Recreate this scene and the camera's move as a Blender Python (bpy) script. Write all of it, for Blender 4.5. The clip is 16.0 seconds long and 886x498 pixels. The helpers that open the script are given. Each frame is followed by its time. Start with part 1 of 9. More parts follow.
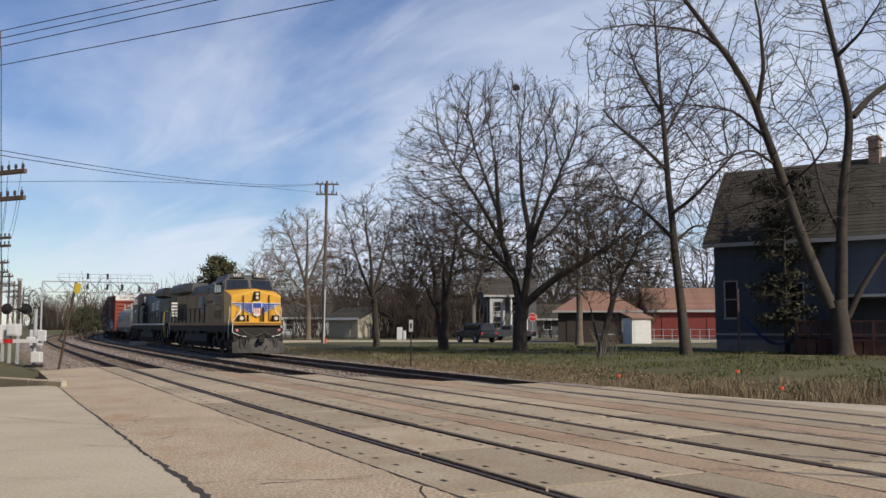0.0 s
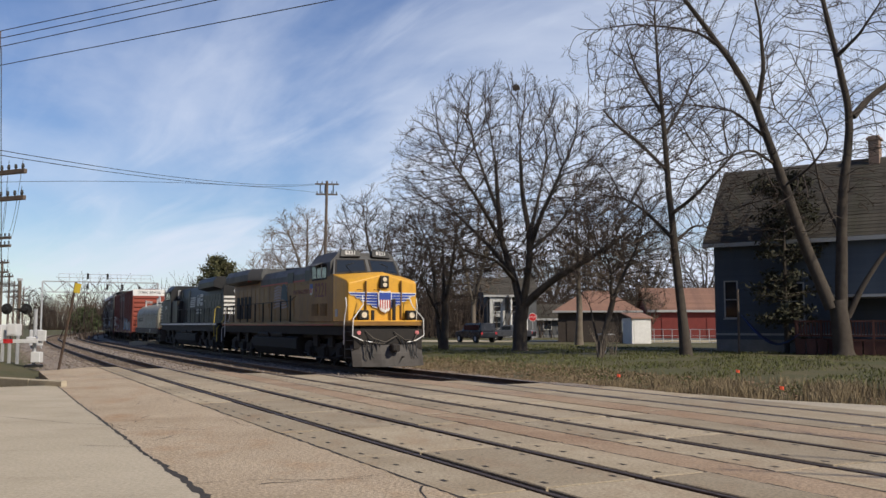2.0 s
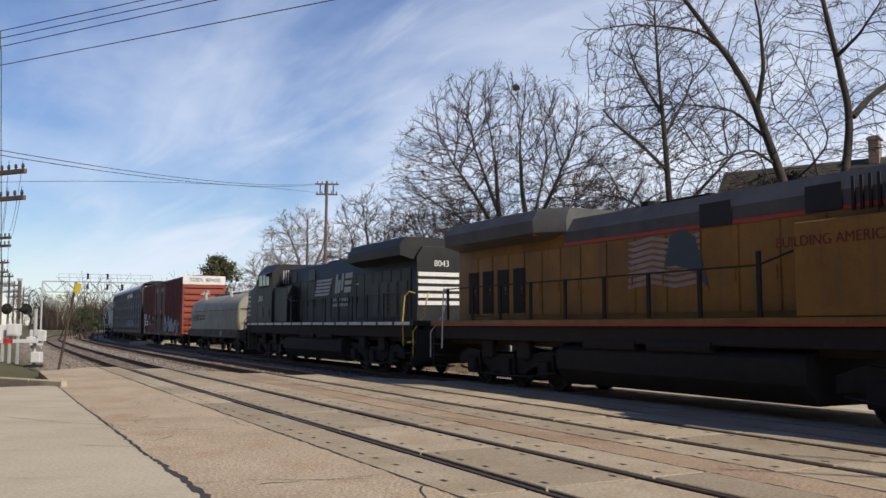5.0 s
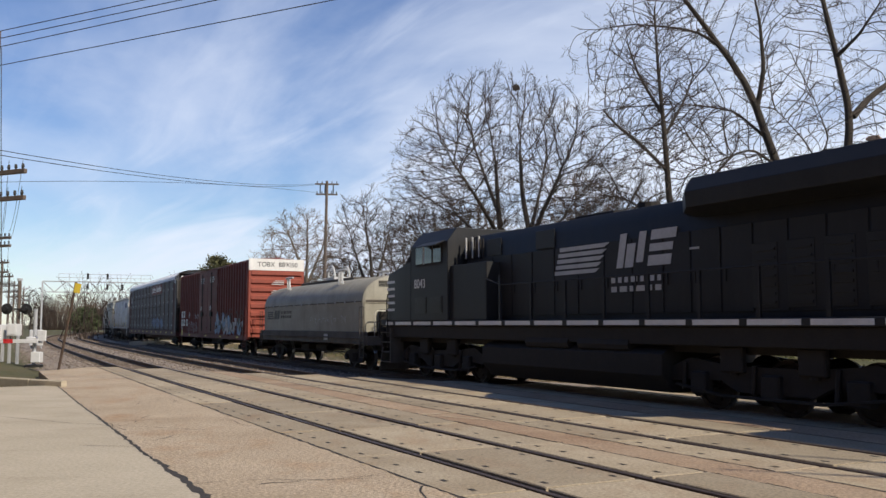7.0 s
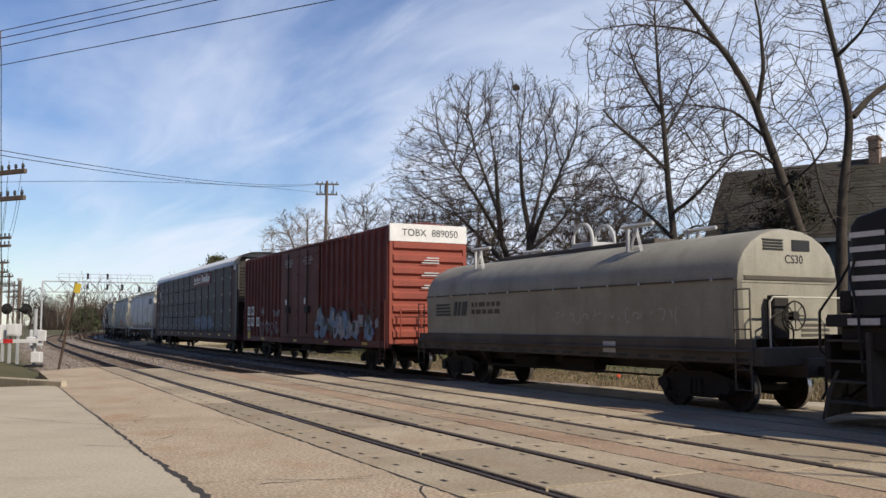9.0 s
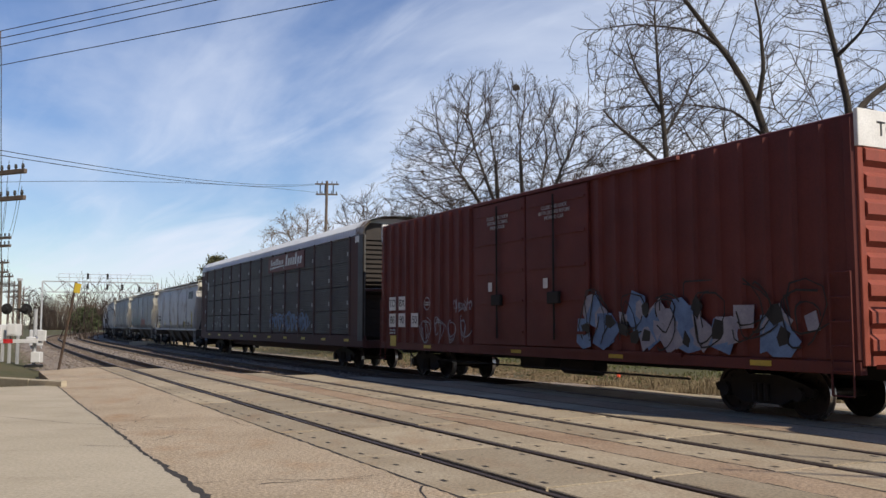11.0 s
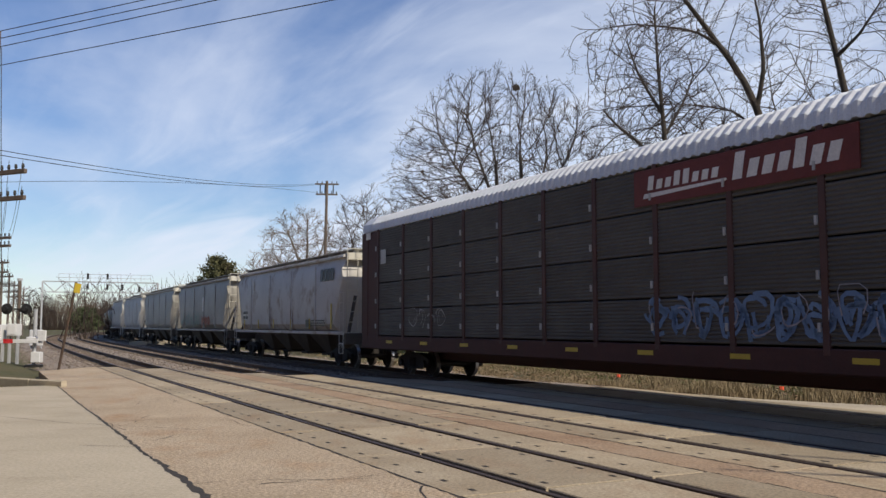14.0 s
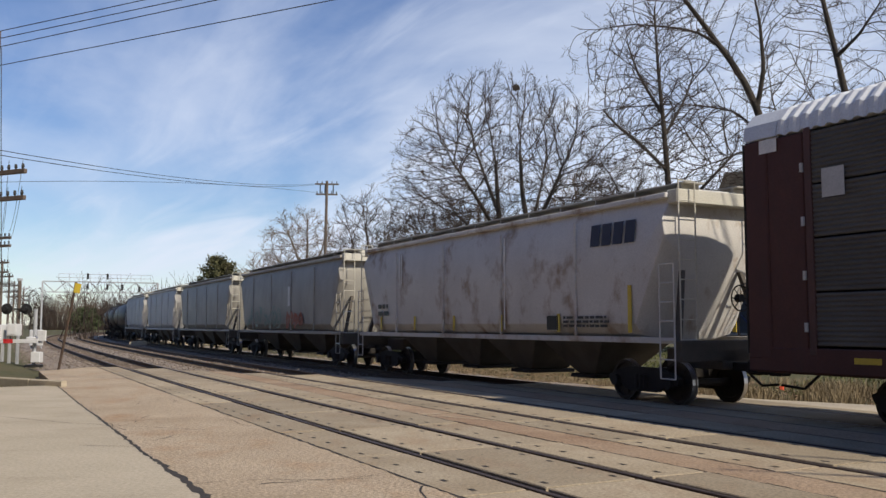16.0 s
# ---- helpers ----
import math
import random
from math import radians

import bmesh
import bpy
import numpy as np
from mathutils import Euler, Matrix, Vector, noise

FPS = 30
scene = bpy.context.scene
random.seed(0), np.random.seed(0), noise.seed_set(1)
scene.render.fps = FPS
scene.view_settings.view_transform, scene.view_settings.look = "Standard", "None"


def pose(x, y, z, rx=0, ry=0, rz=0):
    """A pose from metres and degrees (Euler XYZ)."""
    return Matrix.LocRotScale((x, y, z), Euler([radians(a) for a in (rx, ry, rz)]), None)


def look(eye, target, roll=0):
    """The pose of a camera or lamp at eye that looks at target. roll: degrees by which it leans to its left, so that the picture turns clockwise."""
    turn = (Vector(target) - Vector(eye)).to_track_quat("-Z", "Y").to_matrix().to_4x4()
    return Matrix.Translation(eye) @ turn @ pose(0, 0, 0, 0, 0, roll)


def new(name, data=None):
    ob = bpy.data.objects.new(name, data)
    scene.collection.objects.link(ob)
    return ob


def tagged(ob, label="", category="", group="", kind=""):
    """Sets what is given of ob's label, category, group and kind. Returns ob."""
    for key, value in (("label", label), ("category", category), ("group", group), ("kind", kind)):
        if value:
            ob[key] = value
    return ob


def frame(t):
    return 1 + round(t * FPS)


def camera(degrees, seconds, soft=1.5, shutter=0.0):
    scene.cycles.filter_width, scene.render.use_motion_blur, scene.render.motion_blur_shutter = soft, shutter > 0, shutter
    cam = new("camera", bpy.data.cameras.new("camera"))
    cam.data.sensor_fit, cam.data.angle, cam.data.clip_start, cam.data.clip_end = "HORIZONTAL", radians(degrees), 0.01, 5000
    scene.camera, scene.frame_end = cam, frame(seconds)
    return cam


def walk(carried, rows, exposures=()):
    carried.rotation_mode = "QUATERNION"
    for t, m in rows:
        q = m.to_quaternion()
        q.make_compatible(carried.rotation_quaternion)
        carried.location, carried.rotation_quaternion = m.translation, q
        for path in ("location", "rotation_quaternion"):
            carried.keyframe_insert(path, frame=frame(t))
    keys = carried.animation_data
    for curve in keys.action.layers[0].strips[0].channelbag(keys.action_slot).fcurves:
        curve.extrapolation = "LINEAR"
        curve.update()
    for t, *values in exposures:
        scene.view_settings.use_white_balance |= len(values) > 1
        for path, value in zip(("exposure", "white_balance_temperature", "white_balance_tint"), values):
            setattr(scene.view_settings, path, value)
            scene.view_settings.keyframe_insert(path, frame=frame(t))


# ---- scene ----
EXPO = -0.18
cam = camera(52.73, 16.0, soft=1.5, shutter=0.0)
CAMERA_POSE = pose(0, 0, 1.723, 90 + 4.853, 0, 0)
walk(cam, [(0.0, CAMERA_POSE), (16.0, CAMERA_POSE)], exposures=[(0.0, EXPO), (3.0, EXPO), (6.5, EXPO + 0.15), (9.0, EXPO + 0.14), (12.0, EXPO + 0.06), (16.0, EXPO + 0.06)])

# ---- sun and sky: early spring noon, sun high beyond the tracks' east side ----
SUN_DIR = Vector((0.758, -0.650, 0)).normalized()
SUN_EL = radians(41)
SUN = Vector((SUN_DIR.x * math.cos(SUN_EL), SUN_DIR.y * math.cos(SUN_EL), math.sin(SUN_EL)))
lamp = bpy.data.lights.new("sun", "SUN")
lamp.energy, lamp.angle, lamp.color = 5.0, radians(0.55), (1.0, 0.90, 0.75)
sun = new("sun", lamp)
sun.matrix_world = look(SUN * 100, (0, 0, 0))

world = bpy.data.worlds.new("world")
scene.world = world
world.use_nodes = True
wn, wl = world.node_tree.nodes, world.node_tree.links
wn.clear()
w_out = wn.new("ShaderNodeOutputWorld")
w_bg = wn.new("ShaderNodeBackground")
w_bg.inputs["Strength"].default_value = 0.06
sky = wn.new("ShaderNodeTexSky")
sky.sky_type, sky.sun_disc = "NISHITA", False
sky.sun_elevation = SUN_EL
sky.sun_rotation = math.atan2(SUN_DIR.x, SUN_DIR.y)
sky.air_density, sky.dust_density, sky.ozone_density = 1.0, 0.2, 3.0
w_tc = wn.new("ShaderNodeTexCoord")
w_sep = wn.new("ShaderNodeSeparateXYZ")
wl.new(w_tc.outputs["Generated"], w_sep.inputs[0])
# cirrus: project the sky on a high plane, stretch it along the wind
w_add = wn.new("ShaderNodeMath"); w_add.operation = "ADD"; w_add.inputs[1].default_value = 0.16
wl.new(w_sep.outputs["Z"], w_add.inputs[0])
w_max = wn.new("ShaderNodeMath"); w_max.operation = "MAXIMUM"; w_max.inputs[1].default_value = 0.05
wl.new(w_add.outputs[0], w_max.inputs[0])
w_div = wn.new("ShaderNodeVectorMath"); w_div.operation = "DIVIDE"
wl.new(w_tc.outputs["Generated"], w_div.inputs[0])
w_com = wn.new("ShaderNodeCombineXYZ")
for k in range(3):
    wl.new(w_max.outputs[0], w_com.inputs[k])
wl.new(w_com.outputs[0], w_div.inputs[1])


def cloud_noise(angle, sx, sy, scale, detail, lo, hi, seed, dist=0.4):
    mp = wn.new("ShaderNodeMapping")
    turn = wn.new("ShaderNodeMapping")
    turn.inputs["Rotation"].default_value = (0, 0, radians(angle))
    wl.new(w_div.outputs[0], turn.inputs[0])
    mp.inputs["Scale"].default_value = (sx, sy, 0.0)
    mp.inputs["Location"].default_value = (seed, seed * 0.7, 0)
    wl.new(turn.outputs[0], mp.inputs[0])
    nz = wn.new("ShaderNodeTexNoise")
    nz.inputs["Scale"].default_value, nz.inputs["Detail"].default_value = scale, detail
    nz.inputs["Roughness"].default_value, nz.inputs["Distortion"].default_value = 0.55, dist
    wl.new(mp.outputs[0], nz.inputs["Vector"])
    mr = wn.new("ShaderNodeMapRange")
    mr.interpolation_type = "SMOOTHSTEP"
    mr.inputs["From Min"].default_value, mr.inputs["From Max"].default_value = lo, hi
    wl.new(nz.outputs["Fac"], mr.inputs["Value"])
    return mr.outputs[0]


w_c1 = cloud_noise(-118, 0.55, 1.0, 1.0, 7, 0.30, 0.66, 3.1, 0.6)
w_c2 = cloud_noise(-128, 0.5, 1.9, 2.2, 9, 0.40, 0.74, 7.7, 0.9)
w_mx = wn.new("ShaderNodeMath"); w_mx.operation = "MULTIPLY_ADD"
w_mx.inputs[1].default_value = 0.4
wl.new(w_c2, w_mx.inputs[0]); wl.new(w_c1, w_mx.inputs[2])
w_clip = wn.new("ShaderNodeMath"); w_clip.operation = "MULTIPLY"; w_clip.use_clamp = True
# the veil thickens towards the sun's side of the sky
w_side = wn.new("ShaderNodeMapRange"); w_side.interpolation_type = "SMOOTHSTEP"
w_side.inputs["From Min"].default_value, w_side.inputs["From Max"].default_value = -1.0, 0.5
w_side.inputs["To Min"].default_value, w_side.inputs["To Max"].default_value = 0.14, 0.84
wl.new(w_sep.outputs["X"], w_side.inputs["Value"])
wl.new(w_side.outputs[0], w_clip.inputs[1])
w_base = wn.new("ShaderNodeMath"); w_base.operation = "ADD"; w_base.inputs[1].default_value = 0.2
wl.new(w_mx.outputs[0], w_base.inputs[0])
wl.new(w_base.outputs[0], w_clip.inputs[0])
w_thin = wn.new("ShaderNodeMapRange")
w_thin.inputs["From Min"].default_value, w_thin.inputs["From Max"].default_value = 0.10, 0.66
w_thin.inputs["To Min"].default_value, w_thin.inputs["To Max"].default_value = 1.3, 0.06
wl.new(w_sep.outputs["Z"], w_thin.inputs["Value"])
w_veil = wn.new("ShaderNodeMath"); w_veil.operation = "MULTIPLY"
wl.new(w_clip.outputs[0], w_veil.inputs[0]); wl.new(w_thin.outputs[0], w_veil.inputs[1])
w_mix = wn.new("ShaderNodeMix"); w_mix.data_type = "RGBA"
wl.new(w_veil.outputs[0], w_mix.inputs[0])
w_hue = wn.new("ShaderNodeHueSaturation")
w_hue.inputs["Saturation"].default_value, w_hue.inputs["Value"].default_value = 1.28, 1.9
w_hue.inputs["Hue"].default_value = 0.512
wl.new(sky.outputs[0], w_hue.inputs["Color"])
wl.new(w_hue.outputs[0], w_mix.inputs[6])
w_mix.inputs[7].default_value = (13.8, 15.0, 17.6, 1)
wl.new(w_mix.outputs[2], w_bg.inputs["Color"])
wl.new(w_bg.outputs[0], w_out.inputs[0])


# ---- materials ----
def mat(name, c1, c2=None, rough=0.7, metal=0.0, scale=2.0, fine=30.0, bump=0.15, bump_scale=60.0, spread=0.5,
        streak=None, streak_amount=0.5, streak_scale=(6, 6, 0.5), rand=0.0, island=0.0, grain_amount=0.14, rough_var=0.1, emit=0.0, spec=0.4):
    """A procedural surface: two colours mixed by broad noise, fine grain, optional run-down stains and relief."""
    m = bpy.data.materials.new(name)
    m.use_nodes = True
    n, l = m.node_tree.nodes, m.node_tree.links
    b = n["Principled BSDF"]
    c2 = c2 or tuple(v * 0.8 for v in c1)
    tc = n.new("ShaderNodeTexCoord")

    def noise_tex(sc, det=5.0, vec=None, rgh=0.6):
        t = n.new("ShaderNodeTexNoise")
        t.inputs["Scale"].default_value, t.inputs["Detail"].default_value, t.inputs["Roughness"].default_value = sc, det, rgh
        l.new(vec or tc.outputs["Object"], t.inputs["Vector"])
        return t.outputs["Fac"]

    def ramp(v, lo, hi):
        r = n.new("ShaderNodeMapRange")
        r.inputs["From Min"].default_value, r.inputs["From Max"].default_value = lo, hi
        l.new(v, r.inputs["Value"])
        return r.outputs[0]

    def mix(f, a, c):
        x = n.new("ShaderNodeMix"); x.data_type = "RGBA"
        l.new(f, x.inputs[0])
        for key, val in ((6, a), (7, c)):
            if isinstance(val, tuple):
                x.inputs[key].default_value = (*val, 1)
            else:
                l.new(val, x.inputs[key])
        return x.outputs[2]

    broad = noise_tex(scale, 6)
    col = mix(ramp(broad, 0.5 - spread * 0.4, 0.5 + spread * 0.4), c1, c2)
    if streak:
        mp = n.new("ShaderNodeMapping")
        mp.inputs["Scale"].default_value = streak_scale
        l.new(tc.outputs["Object"], mp.inputs[0])
        f = ramp(noise_tex(1.0, 6, mp.outputs[0], 0.65), 0.52, 0.52 + 0.3)
        mul = n.new("ShaderNodeMath"); mul.operation = "MULTIPLY"; mul.inputs[1].default_value = streak_amount; mul.use_clamp = True
        l.new(f, mul.inputs[0])
        col = mix(mul.outputs[0], col, streak)
    grain = noise_tex(fine, 4)
    hsv = n.new("ShaderNodeHueSaturation")
    l.new(col, hsv.inputs["Color"])
    mr = n.new("ShaderNodeMapRange")
    mr.inputs["From Min"].default_value, mr.inputs["From Max"].default_value = 0.25, 0.75
    mr.inputs["To Min"].default_value, mr.inputs["To Max"].default_value = 1 - grain_amount, 1 + grain_amount
    l.new(grain, mr.inputs["Value"])
    value = mr.outputs[0]
    for amount, node, socket in ((rand, "ShaderNodeObjectInfo", "Random"), (island, "ShaderNodeNewGeometry", "Random Per Island")):
        if amount:
            src = n.new(node)
            r2 = n.new("ShaderNodeMapRange")
            r2.inputs["To Min"].default_value, r2.inputs["To Max"].default_value = 1 - amount, 1 + amount
            l.new(src.outputs[socket], r2.inputs["Value"])
            mm = n.new("ShaderNodeMath"); mm.operation = "MULTIPLY"
            l.new(value, mm.inputs[0]); l.new(r2.outputs[0], mm.inputs[1])
            value = mm.outputs[0]
    l.new(value, hsv.inputs["Value"])
    l.new(hsv.outputs[0], b.inputs["Base Color"])
    b.inputs["Metallic"].default_value = metal
    b.inputs["Specular IOR Level"].default_value = spec
    rr = n.new("ShaderNodeMapRange")
    rr.inputs["To Min"].default_value, rr.inputs["To Max"].default_value = max(rough - rough_var, 0.05), min(rough + rough_var, 1)
    l.new(broad, rr.inputs["Value"])
    l.new(rr.outputs[0], b.inputs["Roughness"])
    if bump:
        bp = n.new("ShaderNodeBump")
        bp.inputs["Strength"].default_value, bp.inputs["Distance"].default_value = bump, 0.02
        l.new(noise_tex(bump_scale, 4), bp.inputs["Height"])
        l.new(bp.outputs[0], b.inputs["Normal"])
    if emit:
        b.inputs["Emission Color"].default_value = (*c1, 1)
        b.inputs["Emission Strength"].default_value = emit
    return m


def glass(name, tint=(0.02, 0.025, 0.03)):
    m = bpy.data.materials.new(name)
    m.use_nodes = True
    b = m.node_tree.nodes["Principled BSDF"]
    b.inputs["Base Color"].default_value = (*tint, 1)
    b.inputs["Roughness"].default_value = 0.06
    b.inputs["Specular IOR Level"].default_value = 0.7
    return m


M = {}
M["asphalt"] = mat("asphalt", (0.38, 0.295, 0.20), (0.48, 0.385, 0.275), 0.9, scale=0.5, fine=26, bump=1.0, bump_scale=45, grain_amount=0.6, streak=(0.33, 0.175, 0.075), streak_amount=0.8, streak_scale=(0.7, 0.5, 1))
M["concrete"] = mat("concrete", (0.48, 0.415, 0.31), (0.39, 0.335, 0.245), 0.85, scale=0.45, fine=22, bump=0.4, grain_amount=0.24, bump_scale=60, streak=(0.27, 0.215, 0.145), streak_amount=0.6, streak_scale=(0.5, 1.1, 1))
M["panel"] = mat("panel_concrete", (0.385, 0.32, 0.225), (0.30, 0.24, 0.16), 0.85, scale=0.8, fine=24, bump=0.5, grain_amount=0.4, bump_scale=45, streak=(0.26, 0.145, 0.075), streak_amount=0.6, streak_scale=(1.2, 0.5, 1), rand=0.16)
M["asphalt_rust"] = mat("rust_stained_asphalt", (0.30, 0.20, 0.125), (0.40, 0.30, 0.205), 0.9, scale=0.35, fine=24, bump=0.9, bump_scale=45, grain_amount=0.5, streak=(0.20, 0.10, 0.05), streak_amount=0.75, streak_scale=(0.5, 0.4, 1))
M["tar"] = mat("tar", (0.03, 0.027, 0.024), (0.06, 0.05, 0.04), 0.8, bump=0.4, bump_scale=40)
M["rail"] = mat("rail_steel", (0.10, 0.062, 0.042), (0.06, 0.042, 0.032), 0.75, metal=0.15, scale=3, bump=0.2)
M["rail_top"] = mat("rail_head", (0.30, 0.27, 0.25), (0.2, 0.17, 0.15), 0.38, metal=0.85, scale=4, bump=0.05)
M["rail_dull"] = mat("rail_head_dull", (0.10, 0.075, 0.06), (0.07, 0.05, 0.04), 0.55, metal=0.4, scale=4, bump=0.1)
M["tie"] = mat("tie_wood", (0.085, 0.06, 0.042), (0.13, 0.10, 0.075), 0.95, scale=6, rand=0.25, bump=0.6, bump_scale=30)
M["ballast"] = mat("ballast", (0.19, 0.155, 0.125), (0.29, 0.245, 0.20), 0.95, scale=1.2, fine=14, bump=1.0, bump_scale=16, streak=(0.16, 0.09, 0.055), streak_amount=0.5, streak_scale=(0.6, 0.6, 1))
M["stone"] = mat("ballast_stone", (0.25, 0.215, 0.18), (0.17, 0.13, 0.105), 0.95, scale=8, island=0.4, bump=0.3)
M["grass"] = mat("grass_ground", (0.06, 0.066, 0.022), (0.105, 0.088, 0.042), 0.95, scale=0.22, fine=7, bump=0.9, bump_scale=25, streak=(0.16, 0.125, 0.065), streak_amount=0.6, streak_scale=(0.5, 0.5, 1))
M["blade"] = mat("dry_grass", (0.25, 0.195, 0.115), (0.17, 0.13, 0.075), 0.9, scale=0.6, island=0.35, bump=0)
M["greenblade"] = mat("green_grass", (0.08, 0.095, 0.026), (0.12, 0.115, 0.042), 0.9, scale=0.4, island=0.35, bump=0)
M["leaf_litter"] = mat("leaf_litter", (0.19, 0.115, 0.065), (0.27, 0.19, 0.12), 0.95, scale=0.8, island=0.45, bump=0)
M["bark"] = mat("bark", (0.045, 0.035, 0.027), (0.075, 0.061, 0.048), 0.95, scale=3, fine=25, bump=0.8, bump_scale=22, streak=(0.095, 0.083, 0.068), streak_amount=0.6, streak_scale=(7, 7, 1.0))
M["bark_light"] = mat("bark_light", (0.11, 0.088, 0.066), (0.19, 0.16, 0.125), 0.95, scale=2, fine=25, bump=0.7, bump_scale=22, streak=(0.10, 0.08, 0.06), streak_amount=0.6, streak_scale=(7, 7, 1.0))
M["twig"] = mat("twig", (0.045, 0.033, 0.026), (0.07, 0.051, 0.039), 0.95, scale=1.0, island=0.25, bump=0)
M["twig_tan"] = mat("twig_tan", (0.125, 0.088, 0.06), (0.17, 0.122, 0.085), 0.95, scale=1.0, island=0.25, bump=0)
M["needle"] = mat("conifer_needles", (0.055, 0.068, 0.026), (0.09, 0.078, 0.036), 0.9, scale=0.6, island=0.4, bump=0)
M["evergreen"] = mat("evergreen_leaves", (0.045, 0.065, 0.025), (0.07, 0.085, 0.035), 0.9, scale=0.6, island=0.4, bump=0)


# ---- mesh building ----
class Mesh:
    """Collects vertices and faces for one mesh."""

    def __init__(self):
        self.v, self.f, self.m = [], [], []

    def add(self, verts, faces, slot=0):
        k = len(self.v)
        self.v += [tuple(p) for p in verts]
        self.f += [tuple(i + k for i in q) for q in faces]
        self.m += [slot] * len(faces)
        return self

    def box(self, x0, x1, y0, y1, z0, z1, c=0.0, slot=0):
        """A box; c chamfers its upright and level edges along x."""
        x0, x1 = min(x0, x1), max(x0, x1); y0, y1 = min(y0, y1), max(y0, y1); z0, z1 = min(z0, z1), max(z0, z1)
        if c:
            ring = [(y0 + c, z0), (y1 - c, z0), (y1, z0 + c), (y1, z1 - c), (y1 - c, z1), (y0 + c, z1), (y0, z1 - c), (y0, z0 + c)]
            inner = [(y0 + c, z0 + c), (y1 - c, z0 + c), (y1 - c, z0 + c), (y1 - c, z1 - c), (y1 - c, z1 - c), (y0 + c, z1 - c), (y0 + c, z1 - c), (y0 + c, z0 + c)]
            return self.loft([[(x0, *q) for q in inner], [(x0 + c, *q) for q in ring], [(x1 - c, *q) for q in ring], [(x1, *q) for q in inner]], slot)
        v = [(x, y, z) for x in (x0, x1) for y in (y0, y1) for z in (z0, z1)]
        return self.add(v, [(0, 1, 3, 2), (4, 6, 7, 5), (0, 4, 5, 1), (2, 3, 7, 6), (0, 2, 6, 4), (1, 5, 7, 3)], slot)

    def loft(self, rings, slot=0, caps=True, closed=True):
        n = len(rings[0])
        v = [p for r in rings for p in r]
        f = []
        for a in range(len(rings) - 1):
            for b in range(n if closed else n - 1):
                c = (b + 1) % n
                f.append((a * n + b, a * n + c, (a + 1) * n + c, (a + 1) * n + b))
        if caps and closed:
            f.append(tuple(reversed(range(n))))
            f.append(tuple(range((len(rings) - 1) * n, len(rings) * n)))
        return self.add(v, f, slot)

    def tube(self, pts, r, n=6, slot=0):
        """A round bar through pts; r is one radius or one for each point."""
        pts = [Vector(p) for p in pts]
        rs = r if isinstance(r, (list, tuple)) else [r] * len(pts)
        rings = []
        for i, p in enumerate(pts):
            d = (pts[min(i + 1, len(pts) - 1)] - pts[max(i - 1, 0)]).normalized()
            a = d.cross(Vector((0, 0, 1)) if abs(d.z) < 0.9 else Vector((1, 0, 0))).normalized()
            b = d.cross(a)
            rings.append([p + (a * math.cos(2 * math.pi * k / n) + b * math.sin(2 * math.pi * k / n)) * rs[i] for k in range(n)])
        return self.loft(rings, slot)

    def disc(self, c, axis, r, depth, n=16, slot=0):
        a = Vector(axis).normalized() * depth / 2
        return self.tube([Vector(c) - a, Vector(c) + a], r, n, slot)

    def obj(self, name, mats, smooth=False):
        me = bpy.data.meshes.new(name)
        me.from_pydata(self.v, [], self.f)
        for q in mats if isinstance(mats, (list, tuple)) else [mats]:
            me.materials.append(q)
        if max(self.m, default=0):
            me.polygons.foreach_set("material_index", self.m)
        if smooth:
            me.polygons.foreach_set("use_smooth", [True] * len(self.f))
        bm = bmesh.new(); bm.from_mesh(me)
        bmesh.ops.recalc_face_normals(bm, faces=bm.faces)
        bm.to_mesh(me); bm.free()
        me.update()
        return new(name, me)


def part(name, mesh, mats, parent, label="", smooth=False, bevel=0.0):
    """Links mesh as one part under a thing or a part."""
    ob = mesh.obj(name, mats, smooth)
    ob.parent = parent
    if bevel:
        md = ob.modifiers.new("edge", "BEVEL")
        md.width, md.segments, md.limit_method, md.angle_limit = bevel, 2, "ANGLE", radians(35)
        ob.data.polygons.foreach_set("use_smooth", [True] * len(ob.data.polygons))
        md.harden_normals = True
    return tagged(ob, label)


def thing(name, label, category, m=None, group="", kind=""):
    ob = new(name)
    ob.empty_display_size = 0.3
    if m is not None:
        ob.matrix_world = m
    return tagged(ob, label, category, group, kind)


def lettering(name, text, size, material, parent, m, label="", shear=0.0, depth=0.004, sx=1.0):
    cu = bpy.data.curves.new(name, "FONT")
    cu.body, cu.size, cu.extrude, cu.shear = text, size, depth, shear
    cu.align_x, cu.align_y = "CENTER", "CENTER"
    tmp = bpy.data.objects.new(name, cu)
    scene.collection.objects.link(tmp)
    me = bpy.data.meshes.new_from_object(tmp.evaluated_get(bpy.context.evaluated_depsgraph_get()))
    bpy.data.objects.remove(tmp)
    me.materials.clear()
    me.materials.append(material)
    me.transform(m @ Matrix.Diagonal((sx, 1, 1, 1)))
    ob = new(name, me)
    ob.parent = parent
    return tagged(ob, label)


def side(x, z, y, facing):
    """The frame for flat things on a vehicle's side wall: facing -1 looks to local -y, 1 to local +y."""
    return Matrix.Translation((x, y, z)) @ (pose(0, 0, 0, 90, 0, 0) if facing < 0 else pose(0, 0, 0, 90, 0, 180))


